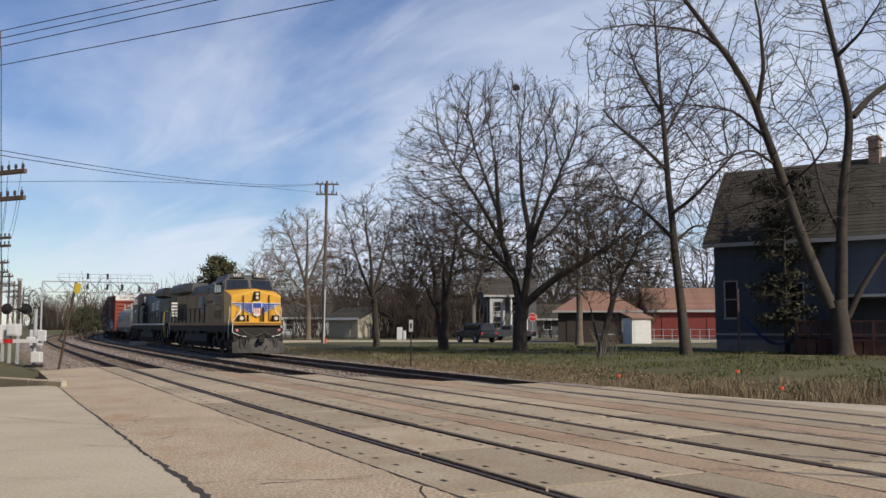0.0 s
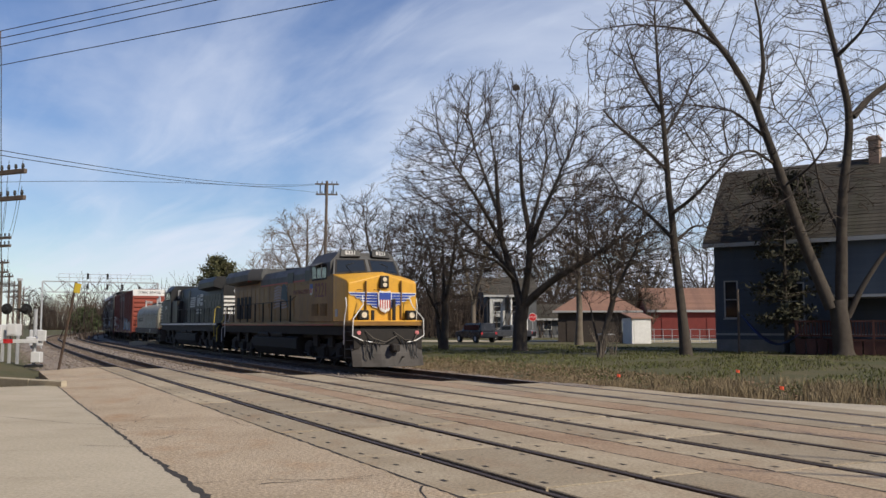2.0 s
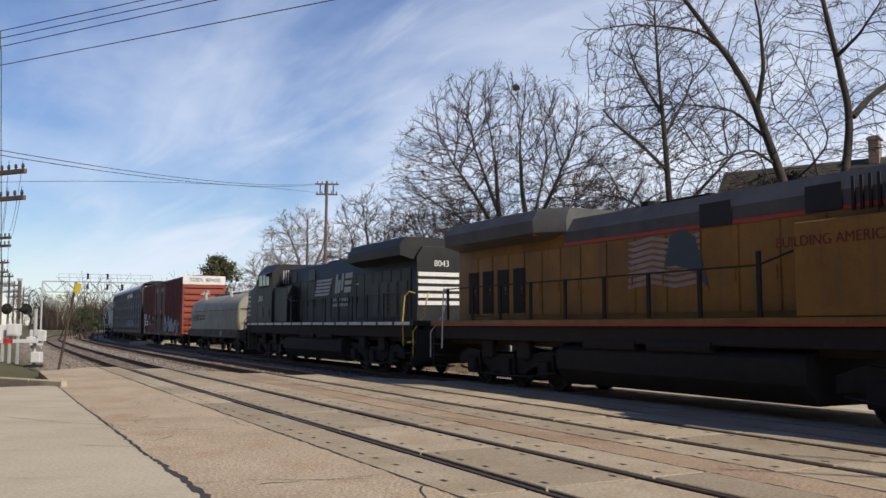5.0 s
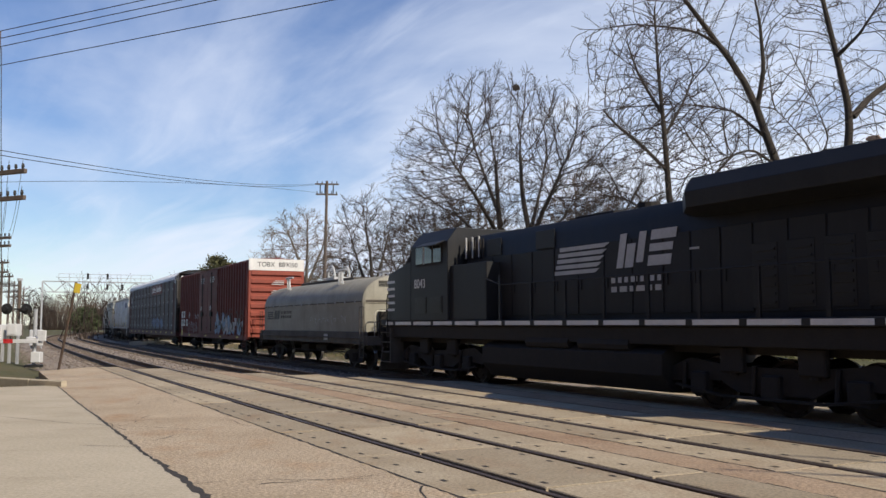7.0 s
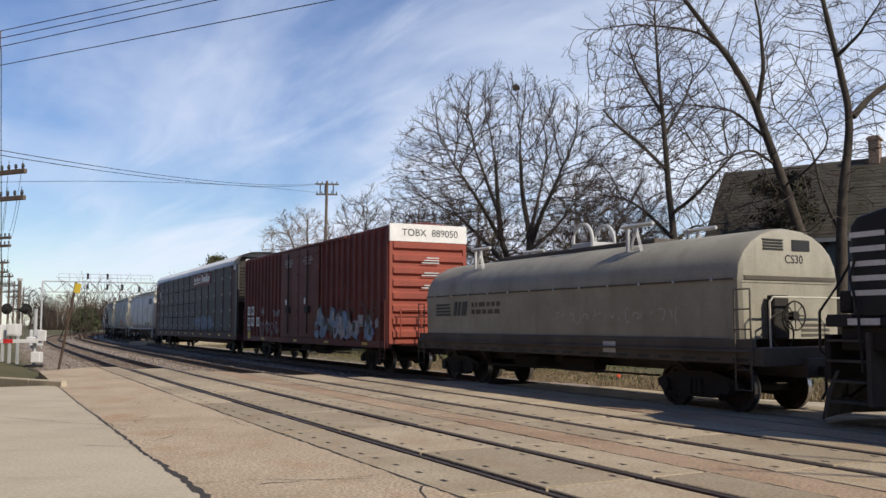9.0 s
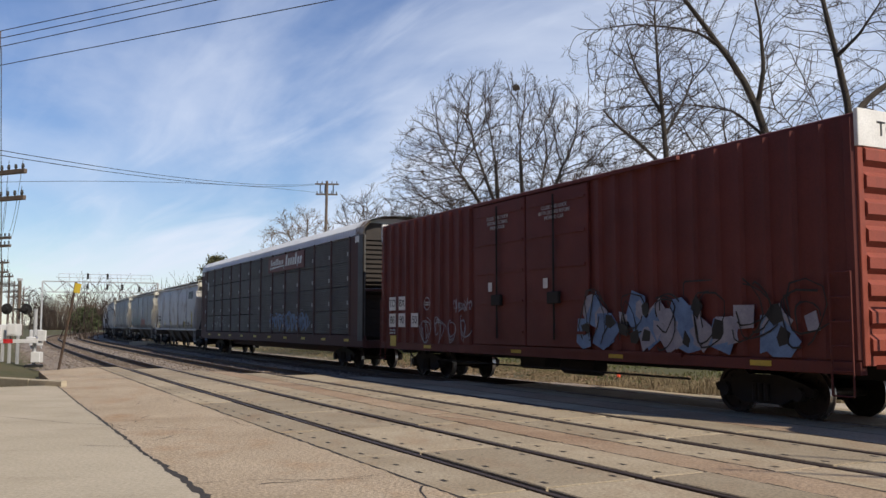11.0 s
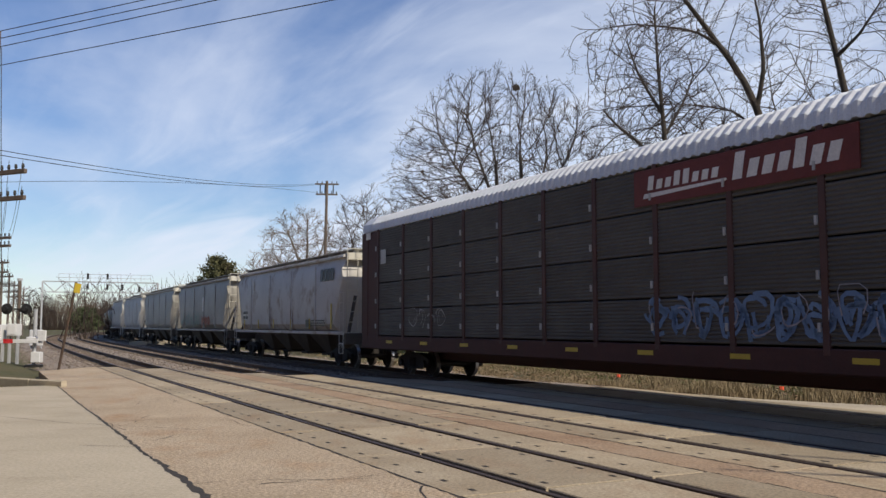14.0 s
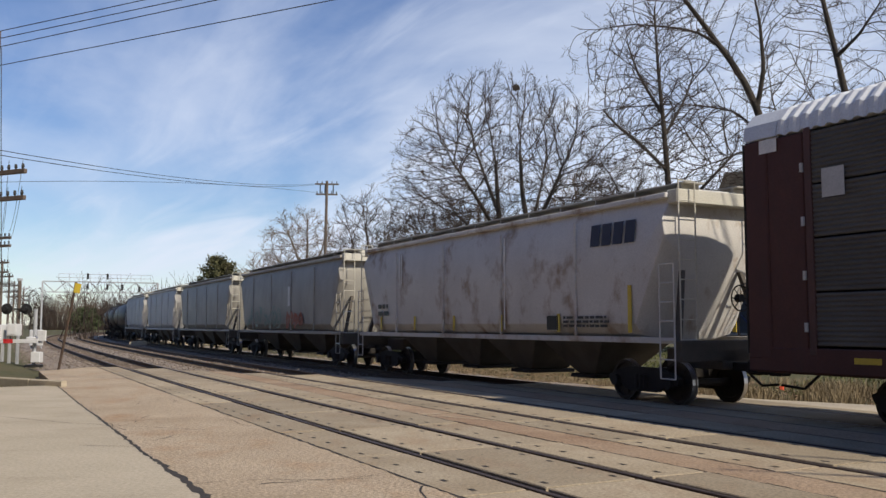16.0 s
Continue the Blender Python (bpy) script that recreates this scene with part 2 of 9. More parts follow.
# ---- the tracks' line: distance s runs away from the road, lateral towards the near side ----
TS = np.arange(-80, 400, 0.5)
T_K = 0.0004 + (0.0026 - 0.0004) * np.clip((TS - 60) / 100, 0, 1)
T_Q = np.concatenate([[0], np.cumsum((T_K[1:] + T_K[:-1]) / 2 * 0.5)])
T_Q += -0.4802 - np.interp(0, TS, T_Q) - 0.0004 * 0
T_X = np.concatenate([[0], np.cumsum((np.sin(T_Q)[1:] + np.sin(T_Q)[:-1]) / 2 * 0.5)])
T_Y = np.concatenate([[0], np.cumsum((np.cos(T_Q)[1:] + np.cos(T_Q)[:-1]) / 2 * 0.5)])
T_X += 4.7267 - np.interp(0, TS, T_X)
T_Y += 22.0 - np.interp(0, TS, T_Y)
LAT = (0.0, 4.286, 8.323)  # centre lines: main, middle, near
GAUGE = 1.505 / 2


def track(s, lat=0.0, z=0.0):
    q = np.interp(s, TS, T_Q)
    return Vector((float(np.interp(s, TS, T_X) - lat * math.cos(q)), float(np.interp(s, TS, T_Y) + lat * math.sin(q)), z))


def road_end(lat):
    """Where the paved crossing stops, seen along the tracks."""
    return 4.6 + 1.72 * (lat + 0.4)


def ribbon(mesh, s0, s1, lat0, lat1, z0, z1=None, step=2.0, nl=1, slot=0, rough=0.0):
    """A strip along the tracks; s0, s1 may be functions of the lateral place."""
    z1 = z0 if z1 is None else z1
    g0 = s0 if callable(s0) else (lambda q: s0)
    g1 = s1 if callable(s1) else (lambda q: s1)
    ns = max(1, int((g1(lat0) - g0(lat0)) / step))
    k = []
    for i in range(ns + 1):
        for j in range(nl + 1):
            b = j / nl
            lt = lat0 + (lat1 - lat0) * b
            s = g0(lt) + (g1(lt) - g0(lt)) * i / ns
            z = z0 + (z1 - z0) * b
            if rough:
                z += rough * noise.noise((s * 1.3, lt * 1.3, 0))
            k.append(track(s, lt, z))
    w = nl + 1
    mesh.add(k, [(i * w + j, i * w + j + 1, (i + 1) * w + j + 1, (i + 1) * w + j) for i in range(ns) for j in range(nl)], slot)
    return mesh


def slab(mesh, s0, s1, lat0, lat1, z0, z1, slot=0, step=3.0):
    """A strip with thickness along the tracks."""
    g0 = s0 if callable(s0) else (lambda q: s0)
    g1 = s1 if callable(s1) else (lambda q: s1)
    ns = max(1, int((g1(lat0) - g0(lat0)) / step))
    rings = []
    for i in range(ns + 1):
        a = g0(lat0) + (g1(lat0) - g0(lat0)) * i / ns
        b = g0(lat1) + (g1(lat1) - g0(lat1)) * i / ns
        rings.append([track(a, lat0, z0), track(b, lat1, z0), track(b, lat1, z1), track(a, lat0, z1)])
    return mesh.loft(rings, slot)


M["road_paint"] = mat("road_paint", (0.55, 0.47, 0.33), (0.45, 0.37, 0.25), 0.8, scale=3, bump=0.1)


# ---- ground: one sheet to the horizon ----
def ground_z(x, y):
    """Height of the open ground: a shallow ditch along the tracks, slightly higher yards."""
    d = (x - T_X) ** 2 + (y - T_Y) ** 2
    i = int(np.argmin(d))
    lat = (x - T_X[i]) * -math.cos(T_Q[i]) + (y - T_Y[i]) * math.sin(T_Q[i])
    if lat < 0:
        return float(np.interp(-lat, [0, 3.0, 4.6, 9, 16], [-0.28, -0.28, -0.2, -0.02, 0.1]))
    return float(np.interp(lat, [0, 12.5, 14, 30], [-0.28, -0.28, -0.04, -0.02]))


def build_ground():
    g = Mesh()
    xs = sorted(set([-2500, -1500, -900, -500, -300, -200] + list(range(-140, -42, 4)) + [-42 + 1.5 * i for i in range(57)] + list(range(44, 141, 4)) + [200, 300, 500, 900, 1500, 2500]))
    ys = sorted(set([-2500, -1000, -400, -150, -60] + [-20 + 4 * i for i in range(8)] + [12 + 1.5 * i for i in range(60)] + list(range(102, 261, 4)) + [300, 420, 600, 1000, 1800, 3500]))
    for y in ys:
        for x in xs:
            g.v.append((x, y, ground_z(x, y) + 0.035 * noise.noise((x * 0.35, y * 0.35, 0))))
    w = len(xs)
    g.f = [(j * w + i, j * w + i + 1, (j + 1) * w + i + 1, (j + 1) * w + i) for j in range(len(ys) - 1) for i in range(w - 1)]
    g.m = [0] * len(g.f)
    tagged(g.obj("ground", M["grass"], True), "patchy early spring grass and bare earth", "ground", kind="structure")


def rail_profile():
    # half section of a rail, mirrored: foot, web, head
    h = [(0.07, -0.175), (0.07, -0.16), (0.012, -0.14), (0.01, -0.05), (0.036, -0.035), (0.036, -0.006), (0.028, 0.0)]
    return h + [(-a, b) for a, b in reversed(h)]


def build_tracks():
    prof = rail_profile()
    for lat, nm, lab in zip(LAT, ("track_main", "track_middle", "track_near"),
                            ("railway track with rusty steel rails on wooden sleepers",) * 3):
        tr = thing(nm, lab, "railway track", kind="structure")
        for sgn in (1, -1):
            mesh = Mesh()
            rings = []
            ss = [-40 + 2.5 * i for i in range(150)]
            for s in ss:
                q = float(np.interp(s, TS, T_Q))
                c = track(s, lat + sgn * GAUGE, 0.0)
                nx, ny = -math.cos(q), math.sin(q)
                rings.append([(c.x + nx * a, c.y + ny * a, b) for a, b in prof])
            mesh.loft(rings)
            n = len(prof)
            # the running surface is worn bright
            for i, fc in enumerate(mesh.f[:-2]):
                if i % n in (5, 6, 7):
                    mesh.m[i] = 1
            part("rail", mesh, [M["rail"], M["rail_top"] if lat == 0 else M["rail_dull"]], tr)
        # sleepers one by one where the camera is nearest, the rest as one part
        tie = Mesh().box(-1.3, 1.3, -0.115, 0.115, -0.32, -0.175, 0.012)
        base = None
        far = Mesh()
        s = road_end(lat) + 0.4
        count = 0
        while s < 260:
            q = float(np.interp(s, TS, T_Q))
            c = track(s, lat)
            m = pose(c.x, c.y, random.uniform(-0.01, 0.005), 0, 0, -math.degrees(q) + random.uniform(-1, 1))
            if s < 110:
                if base is None:
                    base = tie.obj("sleeper", M["tie"])
                    ob = base
                else:
                    ob = new("sleeper", base.data)
                ob.parent = tr
                ob.matrix_local = m
                count += 1
            else:
                far.add([m @ Vector(p) for p in tie.v], tie.f)
            s += 0.52
        f = part("distant_sleepers", far, M["tie"], tr)
        tagged(f, kind="stuff")


def build_ballast():
    b = Mesh()
    end = lambda q: road_end(q) - 0.5
    for lat in LAT:
        ribbon(b, end, 300, lat - 2.15, lat + 2.15, -0.21, step=1.2, nl=8, rough=0.04)
    ribbon(b, end, 300, -5.2, -2.1, -0.30, -0.21, step=1.2, nl=5, rough=0.07)
    ribbon(b, end, 300, 10.4, 12.6, -0.21, -0.30, step=1.2, nl=5, rough=0.06)
    tagged(b.obj("ballast", M["ballast"], True), "brown grey crushed stone ballast beside the rails", "ballast", kind="structure")
    st = Mesh()
    rng = random.Random(4)
    oct_f = [(0, 2, 4), (2, 1, 4), (1, 3, 4), (3, 0, 4), (2, 0, 5), (1, 2, 5), (3, 1, 5), (0, 3, 5)]
    for _ in range(13000):
        lt = rng.uniform(-4.4, 12.4)
        s = road_end(lt) + abs(rng.gauss(0, 1)) * 38
        if any(abs(abs(lt - c) - GAUGE) < 0.06 for c in LAT):
            continue
        p = track(s, lt, -0.2 - (0.05 if lt < -2.5 or lt > 10.8 else 0) + rng.uniform(-0.01, 0.02))
        r = rng.uniform(0.025, 0.06) * (1.5 if rng.random() < 0.1 else 1)
        st.add([(p.x + d[0] * r * rng.uniform(0.7, 1.3), p.y + d[1] * r * rng.uniform(0.7, 1.3), p.z + d[2] * r * rng.uniform(0.5, 1)) for d in
                ((1, 0, 0), (-1, 0, 0), (0, 1, 0), (0, -1, 0), (0, 0, 1), (0, 0, -1))], oct_f)
    me = bpy.data.meshes.new("ballast_stones")
    me.from_pydata(st.v, [], st.f)
    me.materials.append(M["stone"])
    tagged(new("ballast_stones", me), "loose brown and grey ballast stones", "stones", kind="stuff")


def build_crossing():
    road = thing("road_crossing", "level crossing paved with concrete panels and patched asphalt", "road", kind="structure")
    s0 = -40
    e = road_end
    # asphalt bands between the tracks and on both sides
    for a, b in ((9.98, 12.27), (5.93, 6.68), (1.66, 2.62)):
        m = Mesh()
        slab(m, s0, (lambda q: e(q) if q < 11 else e(9.98) - 3.0), a, b, -0.25, -0.004)
        part("asphalt_band", m, M["asphalt"] if a > 9 else M["asphalt_rust"], road, "stained cracked light asphalt")
    # far verge of the road, widening away from the tracks
    m = Mesh()
    rings = []
    for s, w in ((-40, -12), (-12, -6.5), (-8, -4.6), (-4.5, -3.1), (-2, -2.0), (0, -1.68)):
        rings.append([track(s, -1.62, -0.25), track(s, w, -0.25), track(s, w, -0.01), track(s, -1.62, -0.004)])
    m.loft(rings)
    part("concrete_apron", m, M["concrete"], road, "pale worn concrete apron")
    # panels
    widths = {2: ((0.85, 1.66), (-0.61, 0.61), (-1.64, -0.85)), 1: ((0.85, 1.62), (-0.61, 0.61), (-1.64, -0.85)), 0: ((0.85, 1.62), (-0.61, 0.61), (-1.60, -0.85))}
    lag = []
    for t in (2, 1, 0):
        for w, (a, b) in enumerate(widths[t]):
            lt0, lt1 = LAT[t] + a, LAT[t] + b
            s = -22.0 + 0.35 * t
            k = 0
            while True:
                stop = e((lt0 + lt1) / 2)
                s1 = min(s + 3.02, stop)
                if s1 - s < 0.3:
                    break
                m = Mesh()
                dz = random.uniform(-0.006, 0.004)
                c = 0.012
                rings = []
                for q, inset in ((s, c), (s + c, 0), (s1 - 0.045 - c, 0), (s1 - 0.045, c)):
                    zt = dz - (0.008 if inset else 0)
                    rings.append([track(q, lt0, -0.2), track(q, lt1, -0.2), track(q, lt1, zt - c), track(q, lt1 - c, zt), track(q, lt0 + c, zt), track(q, lt0, zt - c)])
                m.loft(rings)
                pn = part("panel", m, M["panel"], road)
                if s > -12:
                    cols = (lt0 + 0.14, lt1 - 0.14) if w == 1 else ((lt0 + lt1) / 2 + 0.12,)
                    for lc in cols:
                        for f in (0.08, 0.29, 0.5, 0.71, 0.92):
                            lag.append((s + 3.0 * f, lc, dz))
                s += 3.02
                k += 1
    # recessed bolt sockets in the panels
    base = None
    hole = Mesh()
    hole.loft([[(-0.05, -0.022, 0.001), (0.05, -0.022, 0.001), (0.05, 0.022, 0.001), (-0.05, 0.022, 0.001)], [(-0.06, -0.03, 0.0035), (0.06, -0.03, 0.0035), (0.06, 0.03, 0.0035), (-0.06, 0.03, 0.0035)]])
    for s, lt, dz in lag[:300]:
        c = track(s, lt)
        q = float(np.interp(s, TS, T_Q))
        if base is None:
            base = hole.obj("bolt_socket", M["tar"]); ob = base
        else:
            ob = new("bolt_socket", base.data)
        ob.parent = road
        ob.matrix_local = pose(c.x, c.y, dz, 0, 0, 90 - math.degrees(q))
    # rubber and dirt filler beside the rails, below the surface
    m = Mesh()
    for t in LAT:
        for sg in (1, -1):
            ribbon(m, s0, e, t + sg * GAUGE - 0.1, t + sg * GAUGE + 0.1, -0.06, step=3)
        ribbon(m, s0, e, t - 1.7, t + 1.7, -0.19, step=3)
    part("flangeway_filler", m, M["tar"], road, "dark rubber and dirt beside the rails")
    # tar seams and cracks
    rng = random.Random(8)

    def seam(mesh, pts, w0, w1, z):
        rows = []
        for i in range(len(pts) - 1):
            a, b = Vector(pts[i]), Vector(pts[i + 1])
            n = max(2, int((b - a).length / 0.12))
            for k in range(n):
                rows.append(a.lerp(b, k / n))
        rows.append(Vector(pts[-1]))
        v, f = [], []
        for i, p in enumerate(rows):
            d = (rows[min(i + 1, len(rows) - 1)] - rows[max(i - 1, 0)]).normalized()
            nn = Vector((-d.y, d.x))
            w = (w0 + (w1 - w0) * i / len(rows)) * rng.uniform(0.4, 1.4) / 2
            j = nn * rng.uniform(-0.025, 0.025)
            v += [(p.x + nn.x * w + j.x, p.y + nn.y * w + j.y, z), (p.x - nn.x * w + j.x, p.y - nn.y * w + j.y, z)]
        f = [(2 * i, 2 * i + 1, 2 * i + 3, 2 * i + 2) for i in range(len(rows) - 1)]
        mesh.add(v, f)

    tr2 = lambda s, lt: track(s, lt).to_2d()
    m = Mesh()
    seam(m, [tr2(10.5, 12.26), tr2(4, 12.27), tr2(-4.5, 12.27)], 0.035, 0.06, 0.001)
    seam(m, [tr2(-4.5, 12.27), tr2(-7, 12.24), tr2(-14, 12.28)], 0.06, 0.17, 0.001)
    part("tar_seam", m, M["tar"], road, "dark broken joint between concrete and asphalt")
    for a, b in ((9.98, 0.05), (6.68, 0.03), (5.93, 0.035), (2.62, 0.03), (1.66, 0.03)):
        m = Mesh()
        seam(m, [tr2(e(a) - 0.2, a), tr2(0, a), tr2(-14, a)], b, b, 0.001)
        part("tar_seam", m, M["tar"], road, "dark joint beside the panels")
    for _ in range(16):
        m = Mesh()
        s, lt = rng.uniform(-10, 14), rng.uniform(10.1, 12.1)
        pts = [tr2(s, lt)]
        ang = rng.uniform(-0.5, 0.5) + (1.4 if rng.random() < 0.5 else 0)
        for _ in range(4):
            ang += rng.uniform(-0.5, 0.5)
            s += math.sin(ang) * 0.35; lt = min(12.2, max(10.05, lt + math.cos(ang) * 0.35))
            pts.append(tr2(s, lt))
        seam(m, pts, 0.012, 0.02, 0.0012)
        part("crack", m, M["tar"], road, "thin crack in asphalt")
    # cracks in the concrete lot
    for pts in ([(-6.5, 15.9), (-5.2, 15.4), (-3.9, 14.9)], [(-5.2, 13.0), (-4.4, 12.9)], [(-8.6, 17.2), (-6.5, 15.9)]):
        m = Mesh()
        seam(m, pts, 0.015, 0.02, 0.004)
        part("crack", m, M["tar"], road, "thin crack in concrete")
    # worn remains of pale road paint
    for a, b in (((-0.43, 17.45), (0.65, 18.02)), ((1.32, 23.89), (2.17, 24.52)), ((2.97, 20.09), (4.00, 20.39)), ((3.92, 18.13), (4.95, 18.49)), ((-0.43, 17.45), (1.72, 15.69))):
        m = Mesh()
        seam(m, [Vector(a), Vector(b)], 0.06, 0.05, 0.004)
        part("road_paint", m, M["road_paint"], road, "worn pale road paint")
    return road


def build_lot():
    m = Mesh()
    slab(m, -60, 10.6, 12.27, 60, -0.25, 0.0)
    tagged(m.obj("concrete_lot", M["concrete"]), "pale weathered concrete lot beside the crossing", "pavement", kind="structure")


build_ground()
build_tracks()
build_ballast()
build_crossing()
build_lot()


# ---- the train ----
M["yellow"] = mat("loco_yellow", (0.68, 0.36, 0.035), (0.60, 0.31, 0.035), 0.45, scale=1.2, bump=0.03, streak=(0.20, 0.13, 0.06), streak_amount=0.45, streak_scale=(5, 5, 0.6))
# flank yellow: real grime streaks, its base also darkened for the flank's shade
M["yellow_side"] = mat("loco_yellow_grime_shade", (0.31, 0.155, 0.022), (0.18, 0.088, 0.019), 0.55, scale=0.8, bump=0.04, streak=(0.11, 0.075, 0.045), streak_amount=0.85, streak_scale=(4, 4, 0.4))
M["flag_blue"] = mat("flag_blue", (0.045, 0.085, 0.105), (0.06, 0.085, 0.09), 0.6, bump=0)
M["flag_stripe"] = mat("flag_stripe", (0.36, 0.30, 0.30), (0.27, 0.20, 0.19), 0.6, bump=0)
M["loco_grey"] = mat("loco_grey", (0.095, 0.094, 0.092), (0.06, 0.06, 0.059), 0.6, scale=1.5, bump=0.05)
M["loco_black"] = mat("loco_black", (0.014, 0.0145, 0.016), (0.024, 0.024, 0.025), 0.52, scale=1.2, bump=0.04, spec=0.28, streak=(0.035, 0.032, 0.03), streak_amount=0.5, streak_scale=(4, 4, 0.5))
M["louvre"] = mat("louvre_brown", (0.20, 0.105, 0.022), (0.14, 0.075, 0.02), 0.7, scale=3, bump=0.1)
M["under"] = mat("running_gear", (0.014, 0.012, 0.0105), (0.028, 0.023, 0.019), 0.8, scale=4, bump=0.3, bump_scale=30)
M["pilot"] = mat("pilot_grey", (0.085, 0.075, 0.066), (0.045, 0.04, 0.035), 0.7, scale=2, bump=0.1, streak=(0.05, 0.045, 0.04), streak_amount=0.6)
M["wheel"] = mat("wheel_steel", (0.035, 0.028, 0.023), (0.06, 0.048, 0.04), 0.65, metal=0.4, scale=5, bump=0.15)
M["tread"] = mat("wheel_tread", (0.45, 0.43, 0.41), (0.35, 0.33, 0.31), 0.3, metal=0.9, bump=0.02)
M["red_stripe"] = mat("red_stripe", (0.45, 0.05, 0.03), (0.38, 0.05, 0.03), 0.5, bump=0)
M["number_red"] = mat("number_red", (0.15, 0.018, 0.018), (0.12, 0.02, 0.018), 0.5, bump=0)
M["white_paint"] = mat("white_paint", (0.74, 0.73, 0.70), (0.62, 0.61, 0.58), 0.5, scale=3, bump=0.03)
M["dirty_white"] = mat("dirty_white", (0.50, 0.50, 0.49), (0.40, 0.40, 0.39), 0.55, scale=2, bump=0.03)
M["blue_paint"] = mat("blue_paint", (0.03, 0.07, 0.33), (0.03, 0.06, 0.27), 0.45, bump=0)
M["navy_paint"] = mat("navy_paint", (0.018, 0.022, 0.06), (0.025, 0.03, 0.06), 0.5, bump=0)
M["black_paint"] = mat("black_paint", (0.012, 0.012, 0.013), (0.02, 0.02, 0.02), 0.5, bump=0)
M["glass"] = glass("cab_glass")
M["lamp"] = mat("headlamp", (0.60, 0.50, 0.36), (0.52, 0.43, 0.31), 0.2, bump=0, emit=0.25)
M["lamp_off"] = mat("headlamp_lens", (0.62, 0.58, 0.50), (0.5, 0.47, 0.42), 0.15, bump=0)
M["rail_yellow"] = mat("handrail_yellow", (0.60, 0.45, 0.06), (0.5, 0.38, 0.06), 0.5, bump=0)
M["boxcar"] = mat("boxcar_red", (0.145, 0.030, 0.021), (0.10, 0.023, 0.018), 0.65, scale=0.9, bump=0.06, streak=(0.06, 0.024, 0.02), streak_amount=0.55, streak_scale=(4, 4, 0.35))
# the same red made lighter, so the ends carry sunlight in their colour
M["boxcar_end"] = mat("boxcar_red_sunlit", (0.27, 0.06, 0.035), (0.22, 0.05, 0.032), 0.6, scale=1.2, bump=0.05, streak=(0.12, 0.04, 0.03), streak_amount=0.4)
M["coil"] = mat("coil_hood_grey", (0.33, 0.31, 0.245), (0.235, 0.22, 0.172), 0.6, scale=0.9, bump=0.04, streak=(0.15, 0.13, 0.10), streak_amount=0.6, streak_scale=(3, 3, 0.5))
M["coil_frame"] = mat("coil_frame", (0.105, 0.09, 0.072), (0.065, 0.055, 0.045), 0.75, scale=1.2, bump=0.1, streak=(0.07, 0.05, 0.04), streak_amount=0.6)
M["rack_panel"] = mat("rack_panel", (0.115, 0.112, 0.105), (0.085, 0.08, 0.075), 0.6, metal=0.1, scale=0.7, bump=0.05, streak=(0.09, 0.06, 0.05), streak_amount=0.5, streak_scale=(3, 3, 0.3), rand=0.08)
M["rack_frame"] = mat("rack_frame", (0.062, 0.024, 0.021), (0.085, 0.034, 0.028), 0.7, scale=1.5, bump=0.08, streak=(0.05, 0.035, 0.03), streak_amount=0.5)
M["sign_red"] = mat("sign_red", (0.16, 0.032, 0.026), (0.12, 0.03, 0.025), 0.6, bump=0.03)
M["rack_post"] = mat("rack_post", (0.10, 0.046, 0.04), (0.07, 0.042, 0.038), 0.65, scale=1.5, bump=0.08)
# brown of the end screens, taken near-black to hold the shade inside
M["rack_screen_shade"] = mat("rack_screen_shade", (0.022, 0.018, 0.016), (0.04, 0.032, 0.027), 0.7, scale=2, bump=0.1)
M["rack_roof"] = mat("rack_roof", (0.66, 0.68, 0.70), (0.58, 0.60, 0.62), 0.5, scale=1.0, bump=0.03)
M["flaking"] = mat("flaking_roof_paint", (0.50, 0.47, 0.41), (0.20, 0.13, 0.085), 0.8, scale=3.5, bump=0.3, spread=0.25)
M["hopper"] = mat("hopper_grey", (0.52, 0.50, 0.47), (0.43, 0.415, 0.39), 0.6, scale=0.6, bump=0.04, streak=(0.22, 0.135, 0.085), streak_amount=0.55, streak_scale=(1.6, 1.6, 0.45))
M["hopper_rusty"] = mat("hopper_rusty", (0.60, 0.58, 0.545), (0.50, 0.48, 0.45), 0.6, scale=0.6, bump=0.04, streak=(0.27, 0.185, 0.12), streak_amount=2.0, streak_scale=(0.95, 0.95, 0.7))
M["hopper_light"] = mat("hopper_cream", (0.55, 0.53, 0.45), (0.47, 0.45, 0.38), 0.6, scale=0.6, bump=0.04, streak=(0.25, 0.17, 0.11), streak_amount=0.4, streak_scale=(1.6, 1.6, 0.45))
M["hopper_tan"] = mat("hopper_tan", (0.40, 0.38, 0.335), (0.31, 0.295, 0.26), 0.6, scale=0.6, bump=0.04, streak=(0.16, 0.12, 0.09), streak_amount=0.5, streak_scale=(1.6, 1.6, 0.45))
M["tank"] = mat("tank_black", (0.025, 0.026, 0.03), (0.04, 0.04, 0.043), 0.45, scale=1, bump=0.03)
M["graffiti_white"] = mat("graffiti_white", (0.36, 0.35, 0.38), (0.22, 0.22, 0.27), 0.55, scale=3, bump=0)
M["graffiti_blue"] = mat("graffiti_blue", (0.17, 0.28, 0.46), (0.10, 0.16, 0.28), 0.55, scale=2.5, bump=0)
M["graffiti_green"] = mat("graffiti_green", (0.16, 0.26, 0.22), (0.25, 0.32, 0.28), 0.55, scale=3, bump=0)
M["graffiti_red"] = mat("graffiti_red", (0.42, 0.10, 0.06), (0.36, 0.12, 0.08), 0.55, scale=3, bump=0)
M["yellow_mark"] = mat("yellow_mark", (0.62, 0.46, 0.05), (0.5, 0.36, 0.06), 0.5, bump=0)
